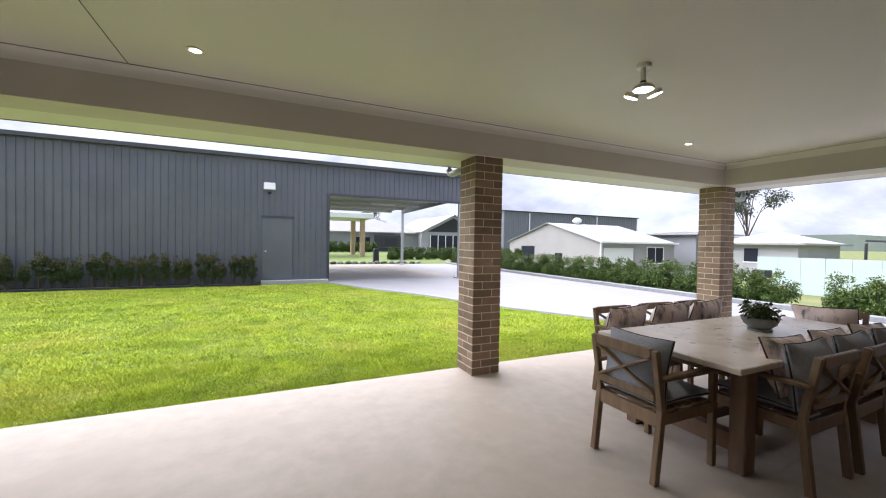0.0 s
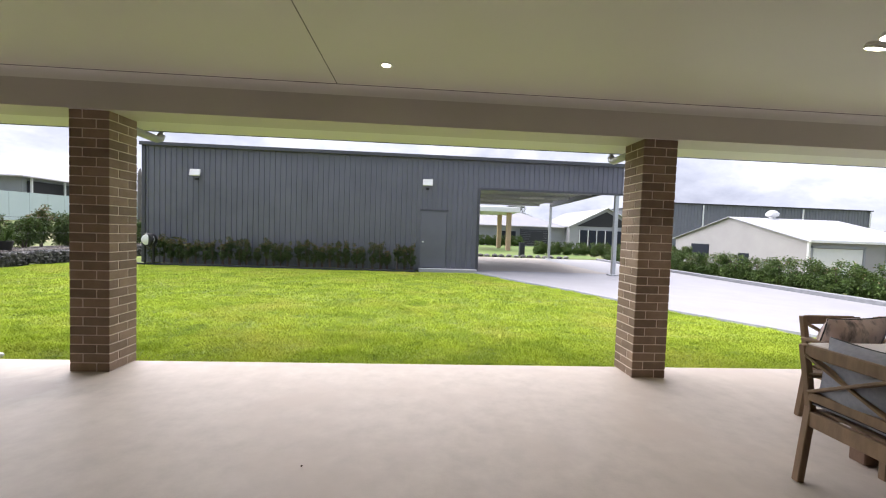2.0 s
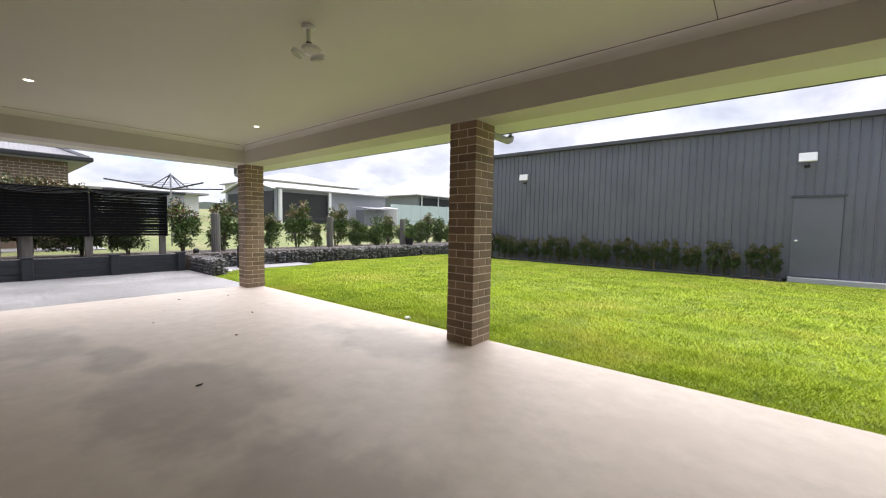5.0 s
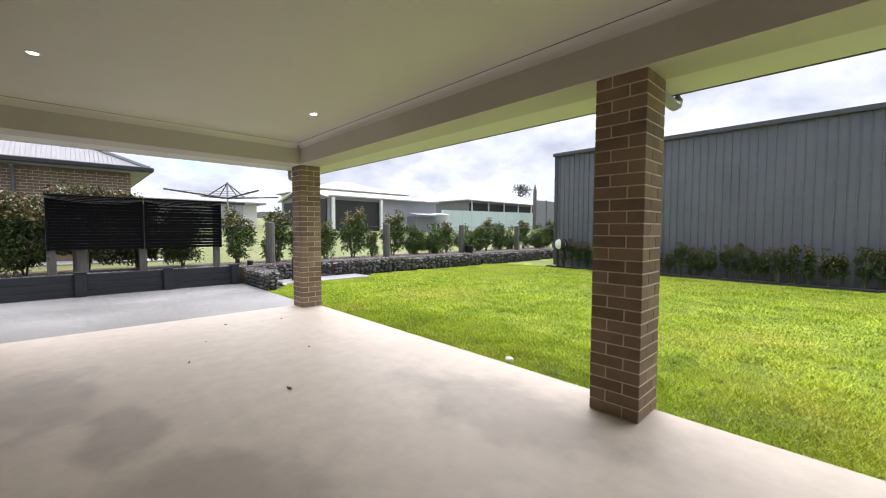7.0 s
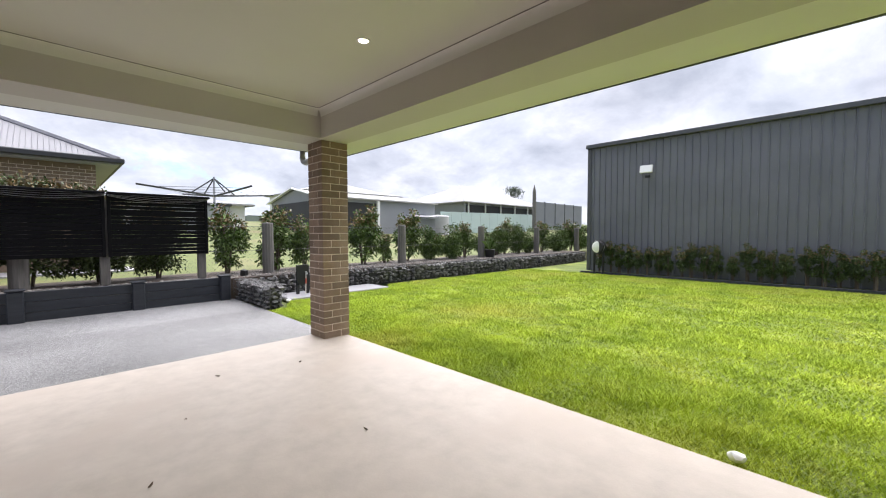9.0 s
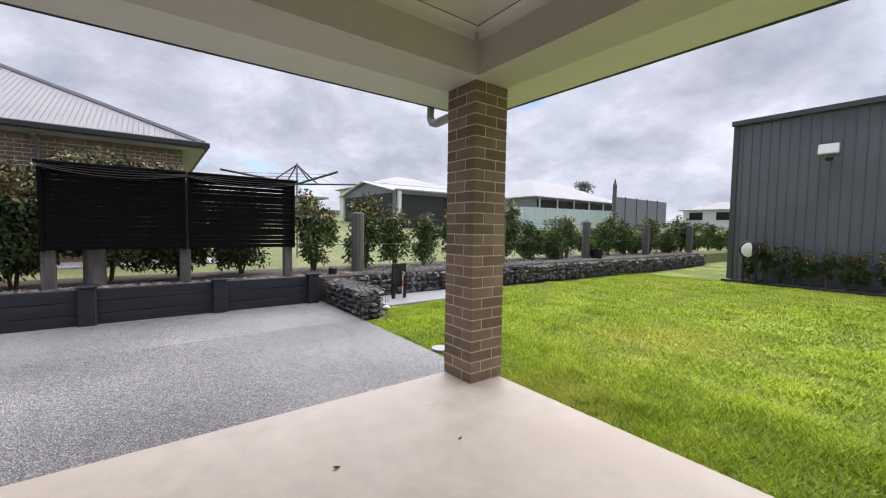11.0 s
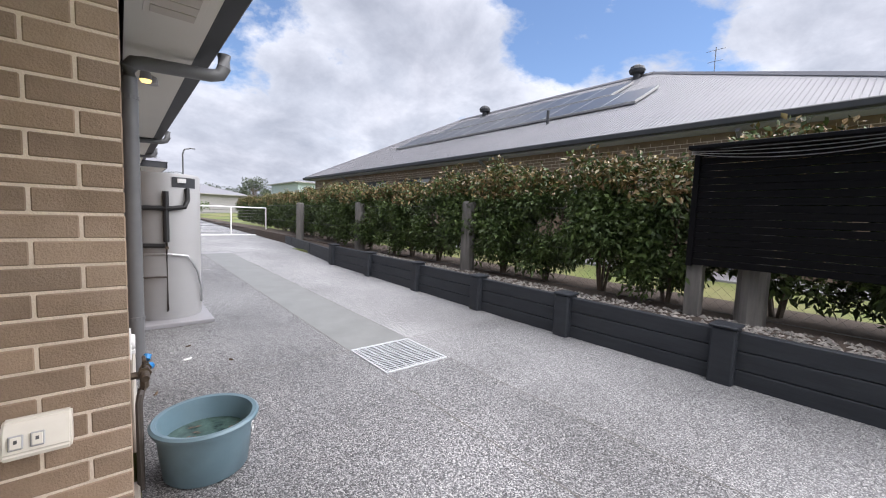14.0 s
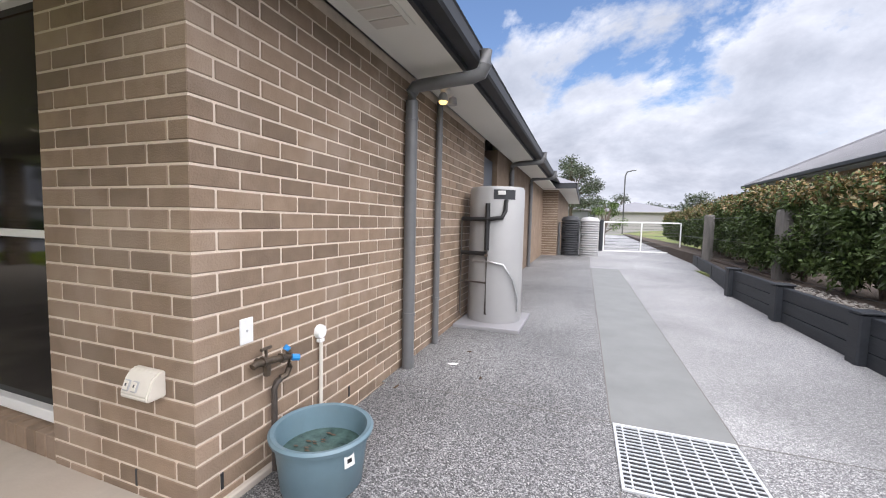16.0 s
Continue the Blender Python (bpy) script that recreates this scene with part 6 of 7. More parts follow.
smooth(part("pot", lathe(B(), [(0, 0), (0.15, 0), (0.2, 0.3), (0.18, 0.3), (0, 0.25)], 18), M["black"], pt))
bm = B()
for k in range(16):
    a, q = k * 2.4, 0.15 + 0.25 * ((k * 7) % 5) / 5
    c, s = math.cos(a), math.sin(a)
    v = [bm.verts.new(p) for p in ((-s * 0.015, c * 0.015, 0.26), (s * 0.015, -c * 0.015, 0.26), (c * q * 0.6 + s * 0.01, s * q * 0.6, 0.6), (c * q, s * q, 0.62))]
    bm.faces.new((v[0], v[1], v[2]))
    bm.faces.new((v[0], v[2], v[3]))
part("foliage", bm, M["leaf_light"], pt)
st = thing("bollard_stub", (-13.3, 4.45, 0.38), "short black cut post beside a white stick", "stub")
part("stub", boxed((-0.06, -0.05, 0), (0.06, 0.05, 0.14), 0.01, pose(0, 0, 0, 8, 12, 30)), M["black"], st)
lid = thing("ground_lid", (-9.72, 4.28, -0.02), "round pale inspection lid set in the lawn edge", "lid")
part("disc", lathe(B(), [(0.1, -0.03), (0.1, 0.008), (0.085, 0.012), (0.0, 0.012)], 24), M["drive"], lid)
for x, y, s in ((-11.83, 4.77, 0.05), (-4.82, 4.34, 0.04), (-3.88, 4.34, 0.032)):
    w = thing("white_stone", (x, y, -0.03), "small rounded white stone lying in the grass", "stone", "white stones")
    bm = B()
    bmesh.ops.create_icosphere(bm, subdivisions=2, radius=s)
    for v in bm.verts:
        v.co = Vector((v.co.x * 1.2, v.co.y, v.co.z * 0.75 + s * 0.5)) * (1 + 0.08 * math.sin(v.co.x * 190 + v.co.y * 130))
    smooth(part("stone", bm, M["white"], w))
for k, (x, y, z, s) in enumerate(((-5.61, 2.38, 0.001, 0.05), (-4.4, 1.6, 0.001, 0.03), (-6.9, 1.9, 0.001, 0.02), (-6.6, 3.0, 0.001, 0.02), (-8.35, 2.6, 0.001, 0.022), (-7.6, 2.2, 0.001, 0.02), (-9.5, -1.75, -0.024, 0.06), (-9.8, -1.55, -0.026, 0.04), (-9.55, -2.1, -0.02, 0.03), (-9.25, -1.15, -0.03, 0.03), (-1.2, 2.4, 0.001, 0.015), (0.4, 1.3, 0.001, 0.018), (-8.2, 3.3, 0.001, 0.015))):
    w = thing("fallen_leaf", (x, y, z), "dry curled brown leaf lying on the concrete", "leaf", "fallen leaves", turn=k * 67)
    bm = B()
    pts = [(-s, 0, 0.004), (-s * 0.3, s * 0.35, 0.0), (s * 0.6, s * 0.25, 0.008), (s, 0, 0.016), (s * 0.5, -s * 0.3, 0.004), (-s * 0.4, -s * 0.3, 0.0)]
    v = [bm.verts.new(p) for p in pts]
    c = bm.verts.new((0, 0, 0.012))
    for a, b in zip(v, v[1:] + v[:1]):
        bm.faces.new((a, b, c))
    part("blade", bm, M["litter"] if k != 6 else M["white"], w)


# ---- buildings round about ----
def hip_house(name, x0, y0, x1, y1, zb, ze, zr, wallm, roofm, label, group="", eave=0.5, windows=()):
    h = thing(name, (0, 0, 0), label, "house", group)
    part("wall", boxed((x0, y0, zb - 1.0), (x1, y1, ze)), M[wallm], h)
    ex0, ey0, ex1, ey1 = x0 - eave, y0 - eave, x1 + eave, y1 + eave
    w = min(ex1 - ex0, ey1 - ey0) / 2
    cx, cy = (ex0 + ex1) / 2, (ey0 + ey1) / 2
    if ex1 - ex0 > ey1 - ey0:
        ra, rb = (ex0 + w, cy, zr), (ex1 - w, cy, zr)
    else:
        ra, rb = (cx, ey0 + w, zr), (cx, ey1 - w, zr)
    c = [(ex0, ey0, ze), (ex1, ey0, ze), (ex1, ey1, ze), (ex0, ey1, ze)]
    bm = B()
    qs = ((c[0], c[1], rb, ra), (c[1], c[2], rb), (c[2], c[3], ra, rb), (c[3], c[0], ra)) if ex1 - ex0 > ey1 - ey0 else ((c[0], c[1], ra), (c[1], c[2], rb, ra), (c[2], c[3], rb), (c[3], c[0], ra, rb))
    for q in qs:
        bm.faces.new([bm.verts.new(p) for p in q])
    bmesh.ops.recalc_face_normals(bm, faces=bm.faces[:])
    part("roof", bm, M[roofm], h)
    bm = B()
    for a, b in zip(c, c[1:] + c[:1]):
        strut(bm, a, b, 0.14, 0.14)
    part("gutter", bm, M["cream"], h)
    for lo, hi in windows:
        wd = part("window", boxed(lo, hi), M["solar"], h, "dark window")
        part("sill", boxed((lo[0] - 0.05, lo[1] - 0.05, lo[2] - 0.08), (hi[0] + 0.05, hi[1] + 0.05, lo[2])), M["white"], wd)
    return h


def gable_shed(name, x0, y0, x1, y1, zb, ze, zr, wallm, roofm, label, axis="x"):
    h = thing(name, (0, 0, 0), label, "shed")
    bm = B()
    if axis == "x":
        ym = (y0 + y1) / 2
        sec = [(y0, zb), (y1, zb), (y1, ze), (ym, zr), (y0, ze)]
        ends = [[bm.verts.new((x, a, b)) for a, b in sec] for x in (x0, x1)]
    else:
        xm = (x0 + x1) / 2
        sec = [(x0, zb), (x1, zb), (x1, ze), (xm, zr), (x0, ze)]
        ends = [[bm.verts.new((a, y, b)) for a, b in sec] for y in (y0, y1)]
    bm.faces.new(ends[0])
    bm.faces.new(ends[1][::-1])
    for k in range(5):
        bm.faces.new((ends[0][k], ends[0][(k + 1) % 5], ends[1][(k + 1) % 5], ends[1][k]))
    bmesh.ops.recalc_face_normals(bm, faces=bm.faces[:])
    part("wall", bm, M[wallm], h)
    for s in (-1, 1):
        bm = B()
        if axis == "x":
            e = y0 - 0.2 if s < 0 else y1 + 0.2
            q = [(x0 - 0.2, ym, zr + 0.06), (x1 + 0.2, ym, zr + 0.06), (x1 + 0.2, e, ze), (x0 - 0.2, e, ze)]
        else:
            e = x0 - 0.2 if s < 0 else x1 + 0.2
            q = [(xm, y0 - 0.2, zr + 0.06), (xm, y1 + 0.2, zr + 0.06), (e, y1 + 0.2, ze), (e, y0 - 0.2, ze)]
        poly(bm, q, 0.05)
        part("roof_slope", bm, M[roofm], h)
    return h


cs = gable_shed("cream_shed", 22.9, 22.0, 31.4, 34.1, -1.2, 1.66, 3.32, "cream", "roof_white", "cream steel shed with a white gable roof and roller door")
part("roller_door", ribbed(B(), 3.3, 2.1, 0.09, 0.02, "wave"), M["white"], cs, "ribbed white roller door").matrix_basis = pose(23.1, 21.97, -0.85)
part("window", boxed((28.0, 21.95, 0.05), (29.9, 22.0, 1.3)), M["solar"], cs, "dark two-pane window")
part("window_bar", boxed((28.92, 21.93, 0.05), (28.98, 21.95, 1.3)), M["white"], cs)
part("window", boxed((22.86, 30.0, 0.25), (22.9, 32.0, 1.25)), M["solar"], cs, "dark two-pane window")
part("window", boxed((22.86, 26.2, 0.1), (22.9, 27.1, 0.7)), M["solar"], cs, "small dark window")
for lo, hi in (((27.92, 21.93, -0.03), (28.0, 21.96, 1.38)), ((29.9, 21.93, -0.03), (29.98, 21.96, 1.38)), ((28.0, 21.93, 1.3), (29.9, 21.96, 1.38)), ((28.0, 21.93, -0.03), (29.9, 21.96, 0.05))):
    part("window_frame", boxed(lo, hi), M["white"], cs)
part("door_surround", box(box(boxed((22.98, 21.9, -1.2), (23.1, 21.96, 1.4)), (26.4, 21.9, -1.2), (26.52, 21.96, 1.4)), (22.98, 21.9, 1.28), (26.52, 21.96, 1.42)), M["greyhouse"], cs, "grey roller door surround")
part("corner_trim", boxed((22.84, 21.94, -1.2), (22.98, 22.05, 1.66)), M["white"], cs)
part("gutter", boxed((22.7, 21.72, 1.6), (31.6, 21.84, 1.74)), M["white"], cs)
part("ventilator", lathe(B(), [(0.2, -0.2), (0.2, 0.1), (0.4, 0.2), (0.42, 0.4), (0.2, 0.6), (0, 0.62)], 14, (26.2, 28.0, 3.35)), M["white"], cs, "round white roof ventilator")
bs = thing("large_shed", (29.4, 45, -1.0), "very long blue-grey ribbed steel shed with white downpipes", "shed")
part("wall", ribbed(B(), 26.0, 6.9, 0.4, 0.04), M["slate"], bs)
part("side_wall", boxed((0, 0.02, 0), (0.05, 14, 6.9)), M["slate"], bs)
part("roof", boxed((-0.2, -0.2, 6.88), (26.2, 14, 7.0)), M["fascia"], bs)
for x in (4.2, 17.0, 25.9):
    part("downpipe", tube(B(), [(x, -0.12, 0), (x, -0.12, 6.8)], 0.09, 6), M["white"], bs)
hip_house("grey_house", 33.5, 21.5, 39, 27, -1.0, 2.55, 2.9, "greyhouse", "shed", "low blue-grey rendered house with a dark skillion roof")
hip_house("white_house", 33.0, 14.2, 39, 19.4, -1.2, 1.75, 2.75, "pale", "roof_white", "white weatherboard house with a pale hip roof", windows=[((32.95, 16.6, 0.4), (33.0, 17.5, 1.4))])
pg = thing("pergola", (39.5, 9.6, -1.2), "dark flat-roofed pergola behind the glass fence", "pergola")
part("canopy", boxed((0, 0, 3.05), (4.5, 3.6, 3.2), 0.02, pose(0, 0, 0, 3, 0, 0)), M["fascia"], pg)
for px, py in ((0.1, 0.1), (4.4, 0.1), (0.1, 3.4), (4.4, 3.4)):
    part("post", boxed((px - 0.07, py - 0.07, 0), (px + 0.07, py + 0.07, 3.1), 0.01), M["fascia"], pg)
bn = thing("fence_pillar", (13.9, 7.1, -0.35), "short dark timber pillar behind the hedge", "pillar")
part("shaft", boxed((-0.19, -0.19, -0.4), (0.19, 0.19, 1.11), 0.02), M["sleeper"], bn)
gf = thing("frosted_glass_fence", (26.0, 3.0, -1.2), "pale frosted glass pool fence in long panels", "fence", "glass fences")
for k in range(10):
    p = part("glass_panel", boxed((0, k * 1.02, 0.05), (0.02, k * 1.02 + 1.0, 2.15)), M["frost"], gf)
part("rail", boxed((-0.02, 0, 0.0), (0.04, 10.2, 0.05)), M["white"], gf)
wr = thing("rendered_wall", (25.6, -6.0, -1.2), "white rendered boundary wall beside the glass fence", "wall")
part("wall", boxed((0, 0, 0), (0.2, 9.0, 2.45), 0.02), M["pale"], wr)

gh = gable_shed("gable_house", 17.3, 45.0, 26.0, 58, -0.6, 2.7, 4.95, "pale", "roof", "pale house with a shaded gable porch and glass doors", "y")
# the porch is no real hollow: its shade is a flat dark triangle
part("gable_infill", poly(B(), [(18.1, 44.93, 2.75), (25.2, 44.93, 2.75), (21.65, 44.93, 4.55)]), M["dark"], gh, "flat dark panel for the shade of the gable porch")
part("glass_doors", boxed((18.4, 44.9, -0.2), (24.8, 44.97, 2.3)), M["solar"], gh, "wide dark glazed doors")
for k in range(7):
    part("door_mullion", boxed((18.4 + k * 1.05, 44.86, -0.2), (18.5 + k * 1.05, 44.9, 2.3)), M["white"], gh)
part("bargeboard", strut(strut(B(), (17.0, 44.7, 2.65), (21.65, 44.7, 5.0), 0.25, 0.1), (26.3, 44.7, 2.65), (21.65, 44.7, 5.0), 0.25, 0.1), M["white"], gh)
hip_house("long_house", 4.0, 46.5, 17.3, 58, -0.4, 2.5, 4.9, "pale", "roof", "long white house with a grey hip roof", windows=[((9.5, 46.44, 0.7), (11.2, 46.5, 1.9)), ((13.0, 46.44, 0.7), (14.6, 46.5, 1.9))])
sw = thing("slat_fence", (11.6, 45.6, 0.2), "dark grey slatted fence before the long house", "fence")
for k in range(9):
    part("slat", boxed((0, 0, 0.1 + k * 0.21), (3.4, 0.05, 0.29 + k * 0.21), 0.005), M["fascia"], sw)
part("post", boxed((-0.08, 0, 0), (0.0, 0.1, 2.05)), M["fascia"], sw)
part("post", boxed((3.4, 0, 0), (3.48, 0.1, 2.05)), M["fascia"], sw)
for i in range(16):
    plant(LIGHT[i % 2], "border_hedge_plant", 2.0 + i * 0.6, 43.4, 0.15, "clipped green hedge plant before the long house", "border hedge", 1.1, i * 50, "hedge")
pv = thing("pavilion", (3.5, 34.5, 0.1), "open pavilion with sandstone posts and a pale flat roof", "pavilion")
for x, y in ((0.3, 0), (4.0, 0), (0.3, 4), (4.0, 4)):
    part("post", boxed((x - 0.2, y - 0.2, -0.4), (x + 0.2, y + 0.2, 3.3), 0.02), M["sand"], pv)
part("roof", boxed((-0.5, -0.8, 3.3), (4.8, 5, 3.75), 0.03), M["white"], pv)
mb = thing("dark_bollard", (6.9, 27.6, -0.1), "dark square timber bollard on the far lawn", "post")
part("shaft", boxed((-0.18, -0.18, -0.1), (0.18, 0.18, 1.0), 0.02), M["sleeper"], mb)
for k in range(16):
    bm = B()
    bmesh.ops.create_icosphere(bm, subdivisions=1, radius=0.22)
    for v in bm.verts:
        v.co *= 1 + 0.25 * math.sin(v.co.x * 31 + k) * math.cos(v.co.y * 27 + k * 2)
        v.co.z *= 0.7
    w = thing("border_rock", (2.2 + k * 0.5, 26.4 + 0.12 * math.sin(k * 2.1), -0.05), "dark border rock along the far lawn", "rock", "border rocks", turn=k * 40)
    part("rock", bm, M["stone"], w)

ns = gable_shed("grey_carport_shed", -42.0, 16.4, -32.0, 28.2, 0.2, 4.1, 5.0, "greyhouse", "roof_pale", "large grey steel shed with an open front bay", "y")
# dark panel on the closed wall stands in for the bay's unlit inside
part("open_bay", boxed((-32.02, 16.7, 0.6), (-31.95, 21.2, 3.8)), M["dark"], ns, "dark panel for the shade inside the open bay")
for y in (16.6, 21.3):
    part("bay_post", boxed((-31.9, y - 0.12, 0.3), (-31.7, y + 0.12, 4.0)), M["white"], ns)
# same for the gable end: interior shade as a dark sheet
part("open_end", boxed((-41.4, 16.33, 0.3), (-32.5, 16.38, 3.9)), M["dark"], ns, "dark panel for the shade inside the open gable end")
part("bargeboard", strut(strut(B(), (-42.2, 16.1, 4.05), (-37.0, 16.1, 5.1), 0.3, 0.1), (-31.8, 16.1, 4.05), (-37.0, 16.1, 5.1), 0.3, 0.1), M["white"], ns)
part("gutter", boxed((-31.85, 16.2, 4.04), (-31.7, 28.4, 4.16)), M["cream"], ns)
hip_house("white_render_house", -44, 4.5, -36, 12.0, 1.2, 3.4, 4.3, "white", "roof_pale", "white rendered house with a low pale roof behind the hoist", windows=[((-35.98, 8.0, 2.0), (-35.93, 9.4, 3.0))])
gb = thing("grey_garage", (-35.4, 6.2, 0.9), "plain grey rendered box garage beside the white house", "garage")
part("wall", boxed((-2.5, 0, -0.6), (0.0, 4.6, 2.35), 0.02), M["greyhouse"], gb)
part("roof", boxed((-2.6, -0.1, 2.35), (0.1, 4.7, 2.5), 0.01), M["fascia"], gb)
gw = part("window", boxed((0.0, 3.5, 0.3), (0.04, 4.1, 1.5)), M["solar"], gb, "dark upright window")
part("window_frame", box(boxed((0.0, 3.42, 0.25), (0.06, 3.5, 1.55)), (0.0, 4.1, 0.25), (0.06, 4.18, 1.55)), M["white"], gw)
rt = thing("round_tank", (-30.6, 27.2, 0.9), "pale round corrugated rainwater tank by the fence", "water tank")
smooth(part("shell", lathe(B(), [(0, 0), (1.1, 0), (1.1, 1.9), (1.0, 2.0), (0, 2.1)], 28), M["pale"], rt))
lt = thing("lean_to", (-29.5, 23.4, 0.8), "small grey steel lean-to beside the grey shed", "lean-to")
part("roof", boxed((-1.4, 0, 1.85), (0.1, 2.6, 1.92), 0.005, pose(0, 0, 0, 0, 8, 0)), M["roof_pale"], lt)
part("wall", boxed((-1.3, 0.1, 0), (-0.05, 2.5, 1.75)), M["slate"], lt)
hh = hip_house("hill_house", -54, 41.5, -40, 61.5, 2.2, 5.5, 9.0, "greyhouse", "roof_pale", "grey house with a broad hip roof on the rise", eave=0.9, windows=[((-40.0, 44, 3.6), (-39.95, 47, 5.0)), ((-40.0, 49, 3.6), (-39.95, 52, 5.0)), ((-40.0, 55, 3.6), (-39.95, 57, 5.0))])
# veranda shade laid on the wall as a thin dark sheet
part("veranda", boxed((-40.0, 42.0, 3.4), (-39.9, 60.8, 5.2)), M["dark"], hh, "dark sheet for the deep shade under the veranda")
for k in range(6):
    part("veranda_post", boxed((-39.7, 42.0 + k * 3.7, 2.6), (-39.55, 42.15 + k * 3.7, 5.5)), M["white"], hh)
hip_house("terrace_house", -62, 24, -50, 38, 2.5, 6.6, 8.6, "white", "roof_pale", "pale two-storey house with solar panels far up the slope")
fg = thing("frosted_glass_fence", (-31.5, 28.5, 0.9), "pale frosted glass pool fence in long panels", "fence", "glass fences")
for k in range(11):
    part("glass_panel", boxed((0, k * 1.55, 0.0), (0.02, k * 1.55 + 1.52, 2.5 + 0.02 * k)), M["frost"], fg)
sf = thing("panel_fence", (-32, 46.3, 1.2), "dark grey steel panel fence stepping up the rise", "fence")
for k in range(5):
    part("fence_panel", boxed((0, k * 2.8, 0), (0.06, k * 2.8 + 2.7, 4.2)), M["slate"], sf)
    part("post", boxed((-0.05, k * 2.8 - 0.08, 0), (0.1, k * 2.8, 4.3)), M["fascia"], sf)
pl = thing("pointed_pole", (-30.5, 44.0, 1.0), "tall grey pointed timber pole", "pole")
part("shaft", lathe(B(), [(0.25, -0.3), (0.22, 5.4), (0.03, 6.2), (0, 6.25)], 10), M["timber_grey"], pl)
hip_house("end_house", -36, 76, -27, 90, 2.5, 5.0, 6.6, "white", "roof_pale", "small white house at the end of the rise", windows=[((-35, 75.9, 3.3), (-33, 76, 4.6)), ((-31, 75.9, 3.3), (-29, 76, 4.6))])
hip_house("south_house", -24, -74, -12, -62, 0.5, 3.2, 5.0, "cream", "roof", "pale house with a grey roof across the street")
hip_house("south_house", -11, -80, 0, -66, 0.5, 3.6, 5.4, "greyhouse", "roof", "pale house with a grey roof across the street")
hip_house("street_house", -38, -64, -28, -52, 0.5, 5.2, 6.6, "frost", "roof_pale", "pale green two-storey house across the street")
lp = thing("street_lamp", (-15.7, -60, 0), "tall thin grey street lamp with a curved head", "street lamp")
part("pole", tube(B(), [(0, 0, 0), (0, 0, 8.2), (-0.2, 0, 8.8), (-0.9, 0, 9.0)], 0.09, 8), M["wire"], lp)
part("lamp_head", boxed((-1.4, -0.12, 8.94), (-0.85, 0.12, 9.06), 0.02), M["wire"], lp)


# ---- trees ----
def tree(x, y, z, h, r, seed, material, label, leaf=0.3, count=2600, clear=0.35, stout=1.0, limbs=11):
    rs2 = np.random.RandomState(seed)
    t = thing("tree", (x, y, z), label, "tree", "far trees")
    bm = tube(B(), [(0, 0, -0.3), (0.1, 0, h * 0.25), (0.05, 0.1, h * 0.5), (0.0, 0.0, h * 0.8)], 0.2, 8, False, [h * 0.03 * stout, h * 0.024 * stout, h * 0.016 * stout, h * 0.006 * stout])
    blobs = []
    for k in range(limbs):
        a, zz, q = rs2.rand() * 6.28, h * rs2.uniform(clear + 0.12, 0.97), r * rs2.uniform(0.35, 1.0)
        if zz > h * 0.85:
            q *= 0.5
        p = (math.cos(a) * q, math.sin(a) * q, zz)
        tube(bm, [(0.05, 0.05, h * rs2.uniform(0.3, 0.5)), (p[0] * 0.5, p[1] * 0.5, zz * 0.86), p], 0.05, 5, False, [h * 0.012 * stout, h * 0.008 * stout, h * 0.003 * stout])
        s = r * rs2.uniform(0.28, 0.46)
        blobs.append((*p, s, s, s * 0.62))
    part("trunk", bm, M["bark"], t)
    o = new("crown", leaf_cloud("crown", seed, blobs, count, leaf, material, 0.2))
    o.parent = t


tree(46.0, 24.0, -1.0, 9.3, 2.7, 301, M["gum"], "tall open gum tree with bare lower limbs", 0.26, 4200, 0.4, 0.5)
tree(-8.6, -60, 0.5, 10.6, 3.6, 302, M["gum"], "broad dark gum tree at the street", 0.32, 9000, 0.22, 1.0, 30)
tree(-70, 96, 4.0, 10, 4.5, 303, M["gum"], "dark tree behind the hill houses", 0.5, 1800)
tree(33, 130, 0, 13, 5, 304, M["gum"], "dark tree beyond the far houses", 0.5, 1800)
for k in range(9):
    tree(-8 - k * 6.5 + (k % 3), -95 - (k % 4) * 5, 1.0, 5.2 + (k * 37 % 5) * 0.6, 4.2, 310 + k, M["gum"], "tree in the line of bush beyond the street", 0.45, 3000, 0.08, 1.0, 22)
tree(-11.6, -21, 0.0, 2.6, 0.8, 330, M["leaf_light"], "small light green tree beyond the gate", 0.1, 1500, 0.3)
hl = thing("backdrop_hill", (0, 0, 0), "low wooded ridge along the horizon", "hills", kind="structure")
bm = B()
ring = []
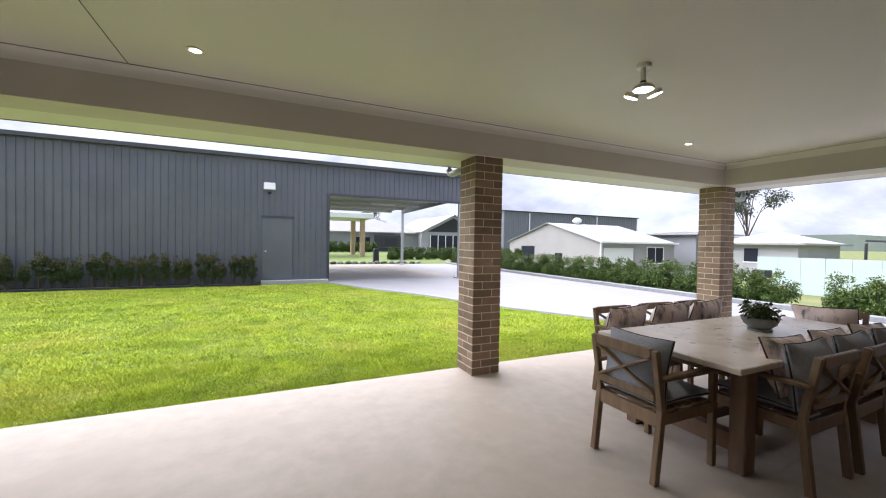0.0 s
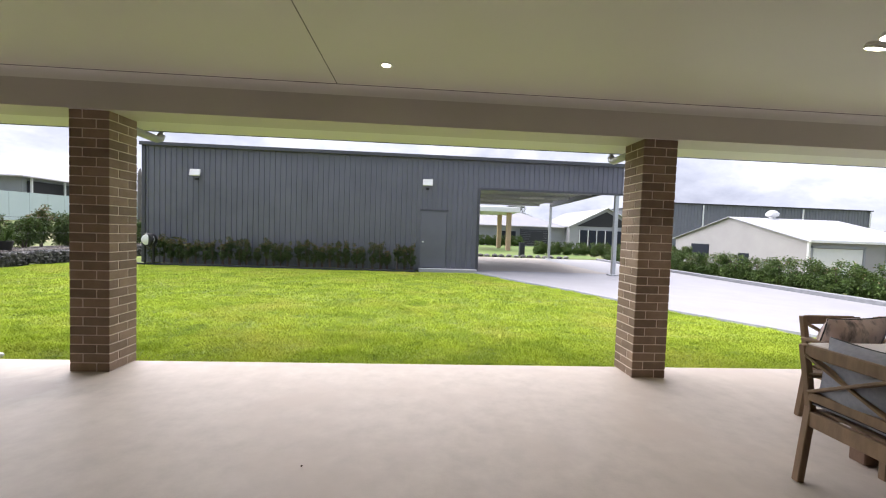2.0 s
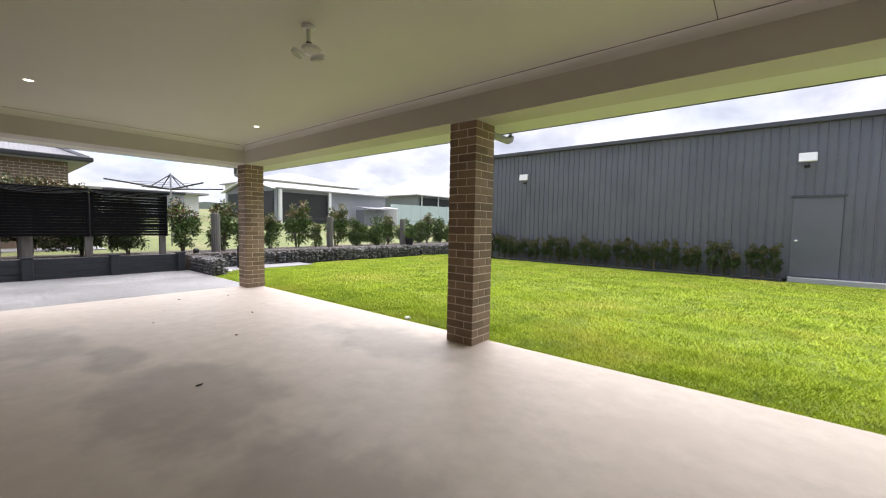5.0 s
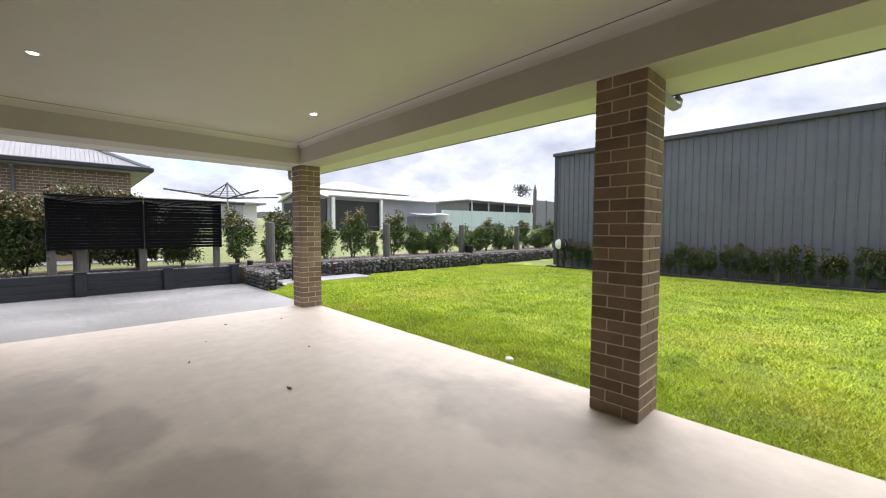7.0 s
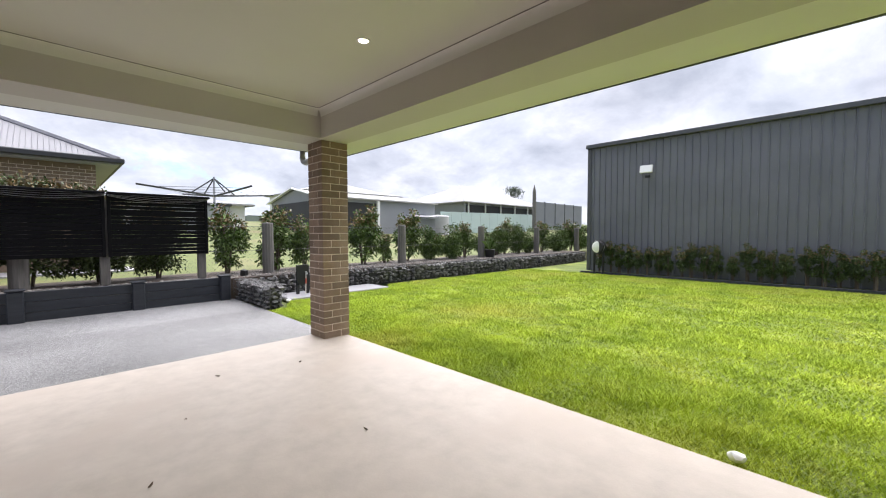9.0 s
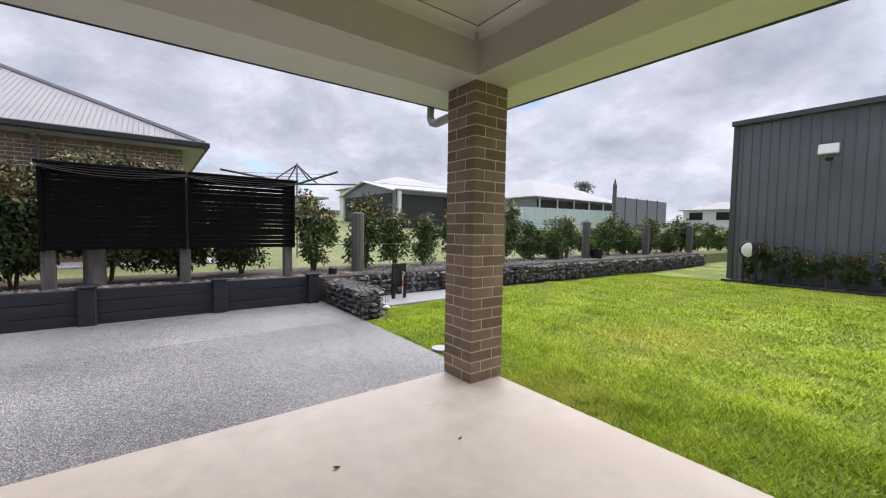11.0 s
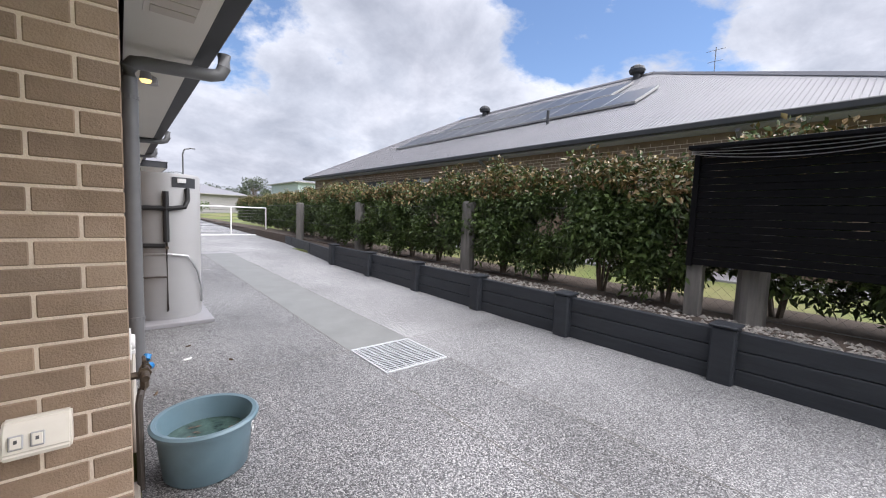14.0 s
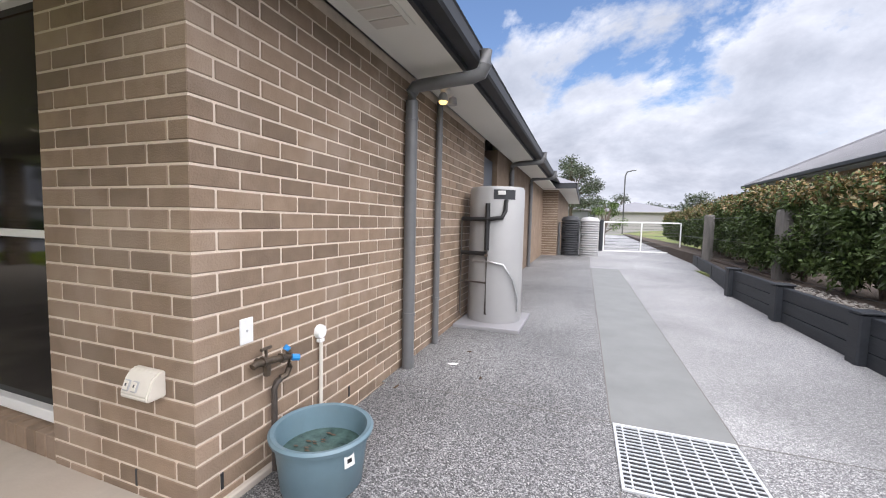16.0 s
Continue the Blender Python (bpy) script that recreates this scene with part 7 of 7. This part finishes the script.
for k in range(97):
    a = 2 * math.pi * k / 96
    hgt = 12 + 6 * math.sin(a * 5 + 1) + 4 * math.sin(a * 11 + 2) + 2.5 * math.sin(a * 23)
    ring.append((bm.verts.new((math.cos(a) * 480, math.sin(a) * 480, -3)), bm.verts.new((math.cos(a) * 500, math.sin(a) * 500, max(5, hgt)))))
for a, b in zip(ring, ring[1:]):
    bm.faces.new((a[0], b[0], b[1], a[1]))
part("ridge", bm, M["hill"], hl)


# ---- brick skin of the house corner, the nearest bricks as pieces ----
rest_v, rest_f = [], []


def rest_brick(x0, y0, z0, x1, y1, z1):
    b0 = len(rest_v)
    rest_v.extend([(x, y, z) for z in (z0, z1) for x, y in ((x0, y0), (x1, y0), (x1, y1), (x0, y1))])
    rest_f.extend([tuple(b0 + i for i in q) for q in ((0, 3, 2, 1), (4, 5, 6, 7), (0, 1, 5, 4), (1, 2, 6, 5), (2, 3, 7, 6), (3, 0, 4, 7))])


for k in range(-2, 28):
    z = Z0 + k * CO + 0.005
    if z + 0.076 > 2.41:
        continue
    # pier facing the patio: full bricks start at the corner on even courses, halves on odd
    x = WX if k % 2 == 0 else WX + 0.12
    while x < -8.17:
        l = min(0.23, -8.152 - x)
        if l > 0.05:
            if l > 0.225:
                lay(BR_FULL, wall_north, x + l, NY, z, 180)
            else:
                lay(BR_HALF, wall_north, x + min(l, 0.11), NY, z, 180)
        x += 0.24
    # side wall
    y = NY if k % 2 else NY - 0.12
    while y > -4.2:
        l = min(0.23, y + 4.2)
        if y > -2.05 and l > 0.225:
            lay(BR_FULL, wall_west, WX, y, z, 270)
        elif l > 0.04:
            rest_brick(WX, y - l, z, WX + 0.11, y, z + 0.076)
        y -= 0.24
tagged(raw("brick_rest", rest_v, rest_f, M["brick"], wall_west), "brown face bricks further along the wall", kind="stuff")

# weep holes left open in the lowest courses
for x, y, rz in ((WX, 0.2, 0), (WX, -0.76, 0), (WX, -1.72, 0), (-8.745, NY, 90)):
    wh = part("weep_hole", boxed((-0.0015, -0.006, 0.0), (0.02, 0.006, 0.074)), M["dark"], wall_west if rz == 0 else wall_north, "narrow open joint")
    wh.matrix_basis = pose(x, y, Z0 + 0.006, 0, 0, -rz)
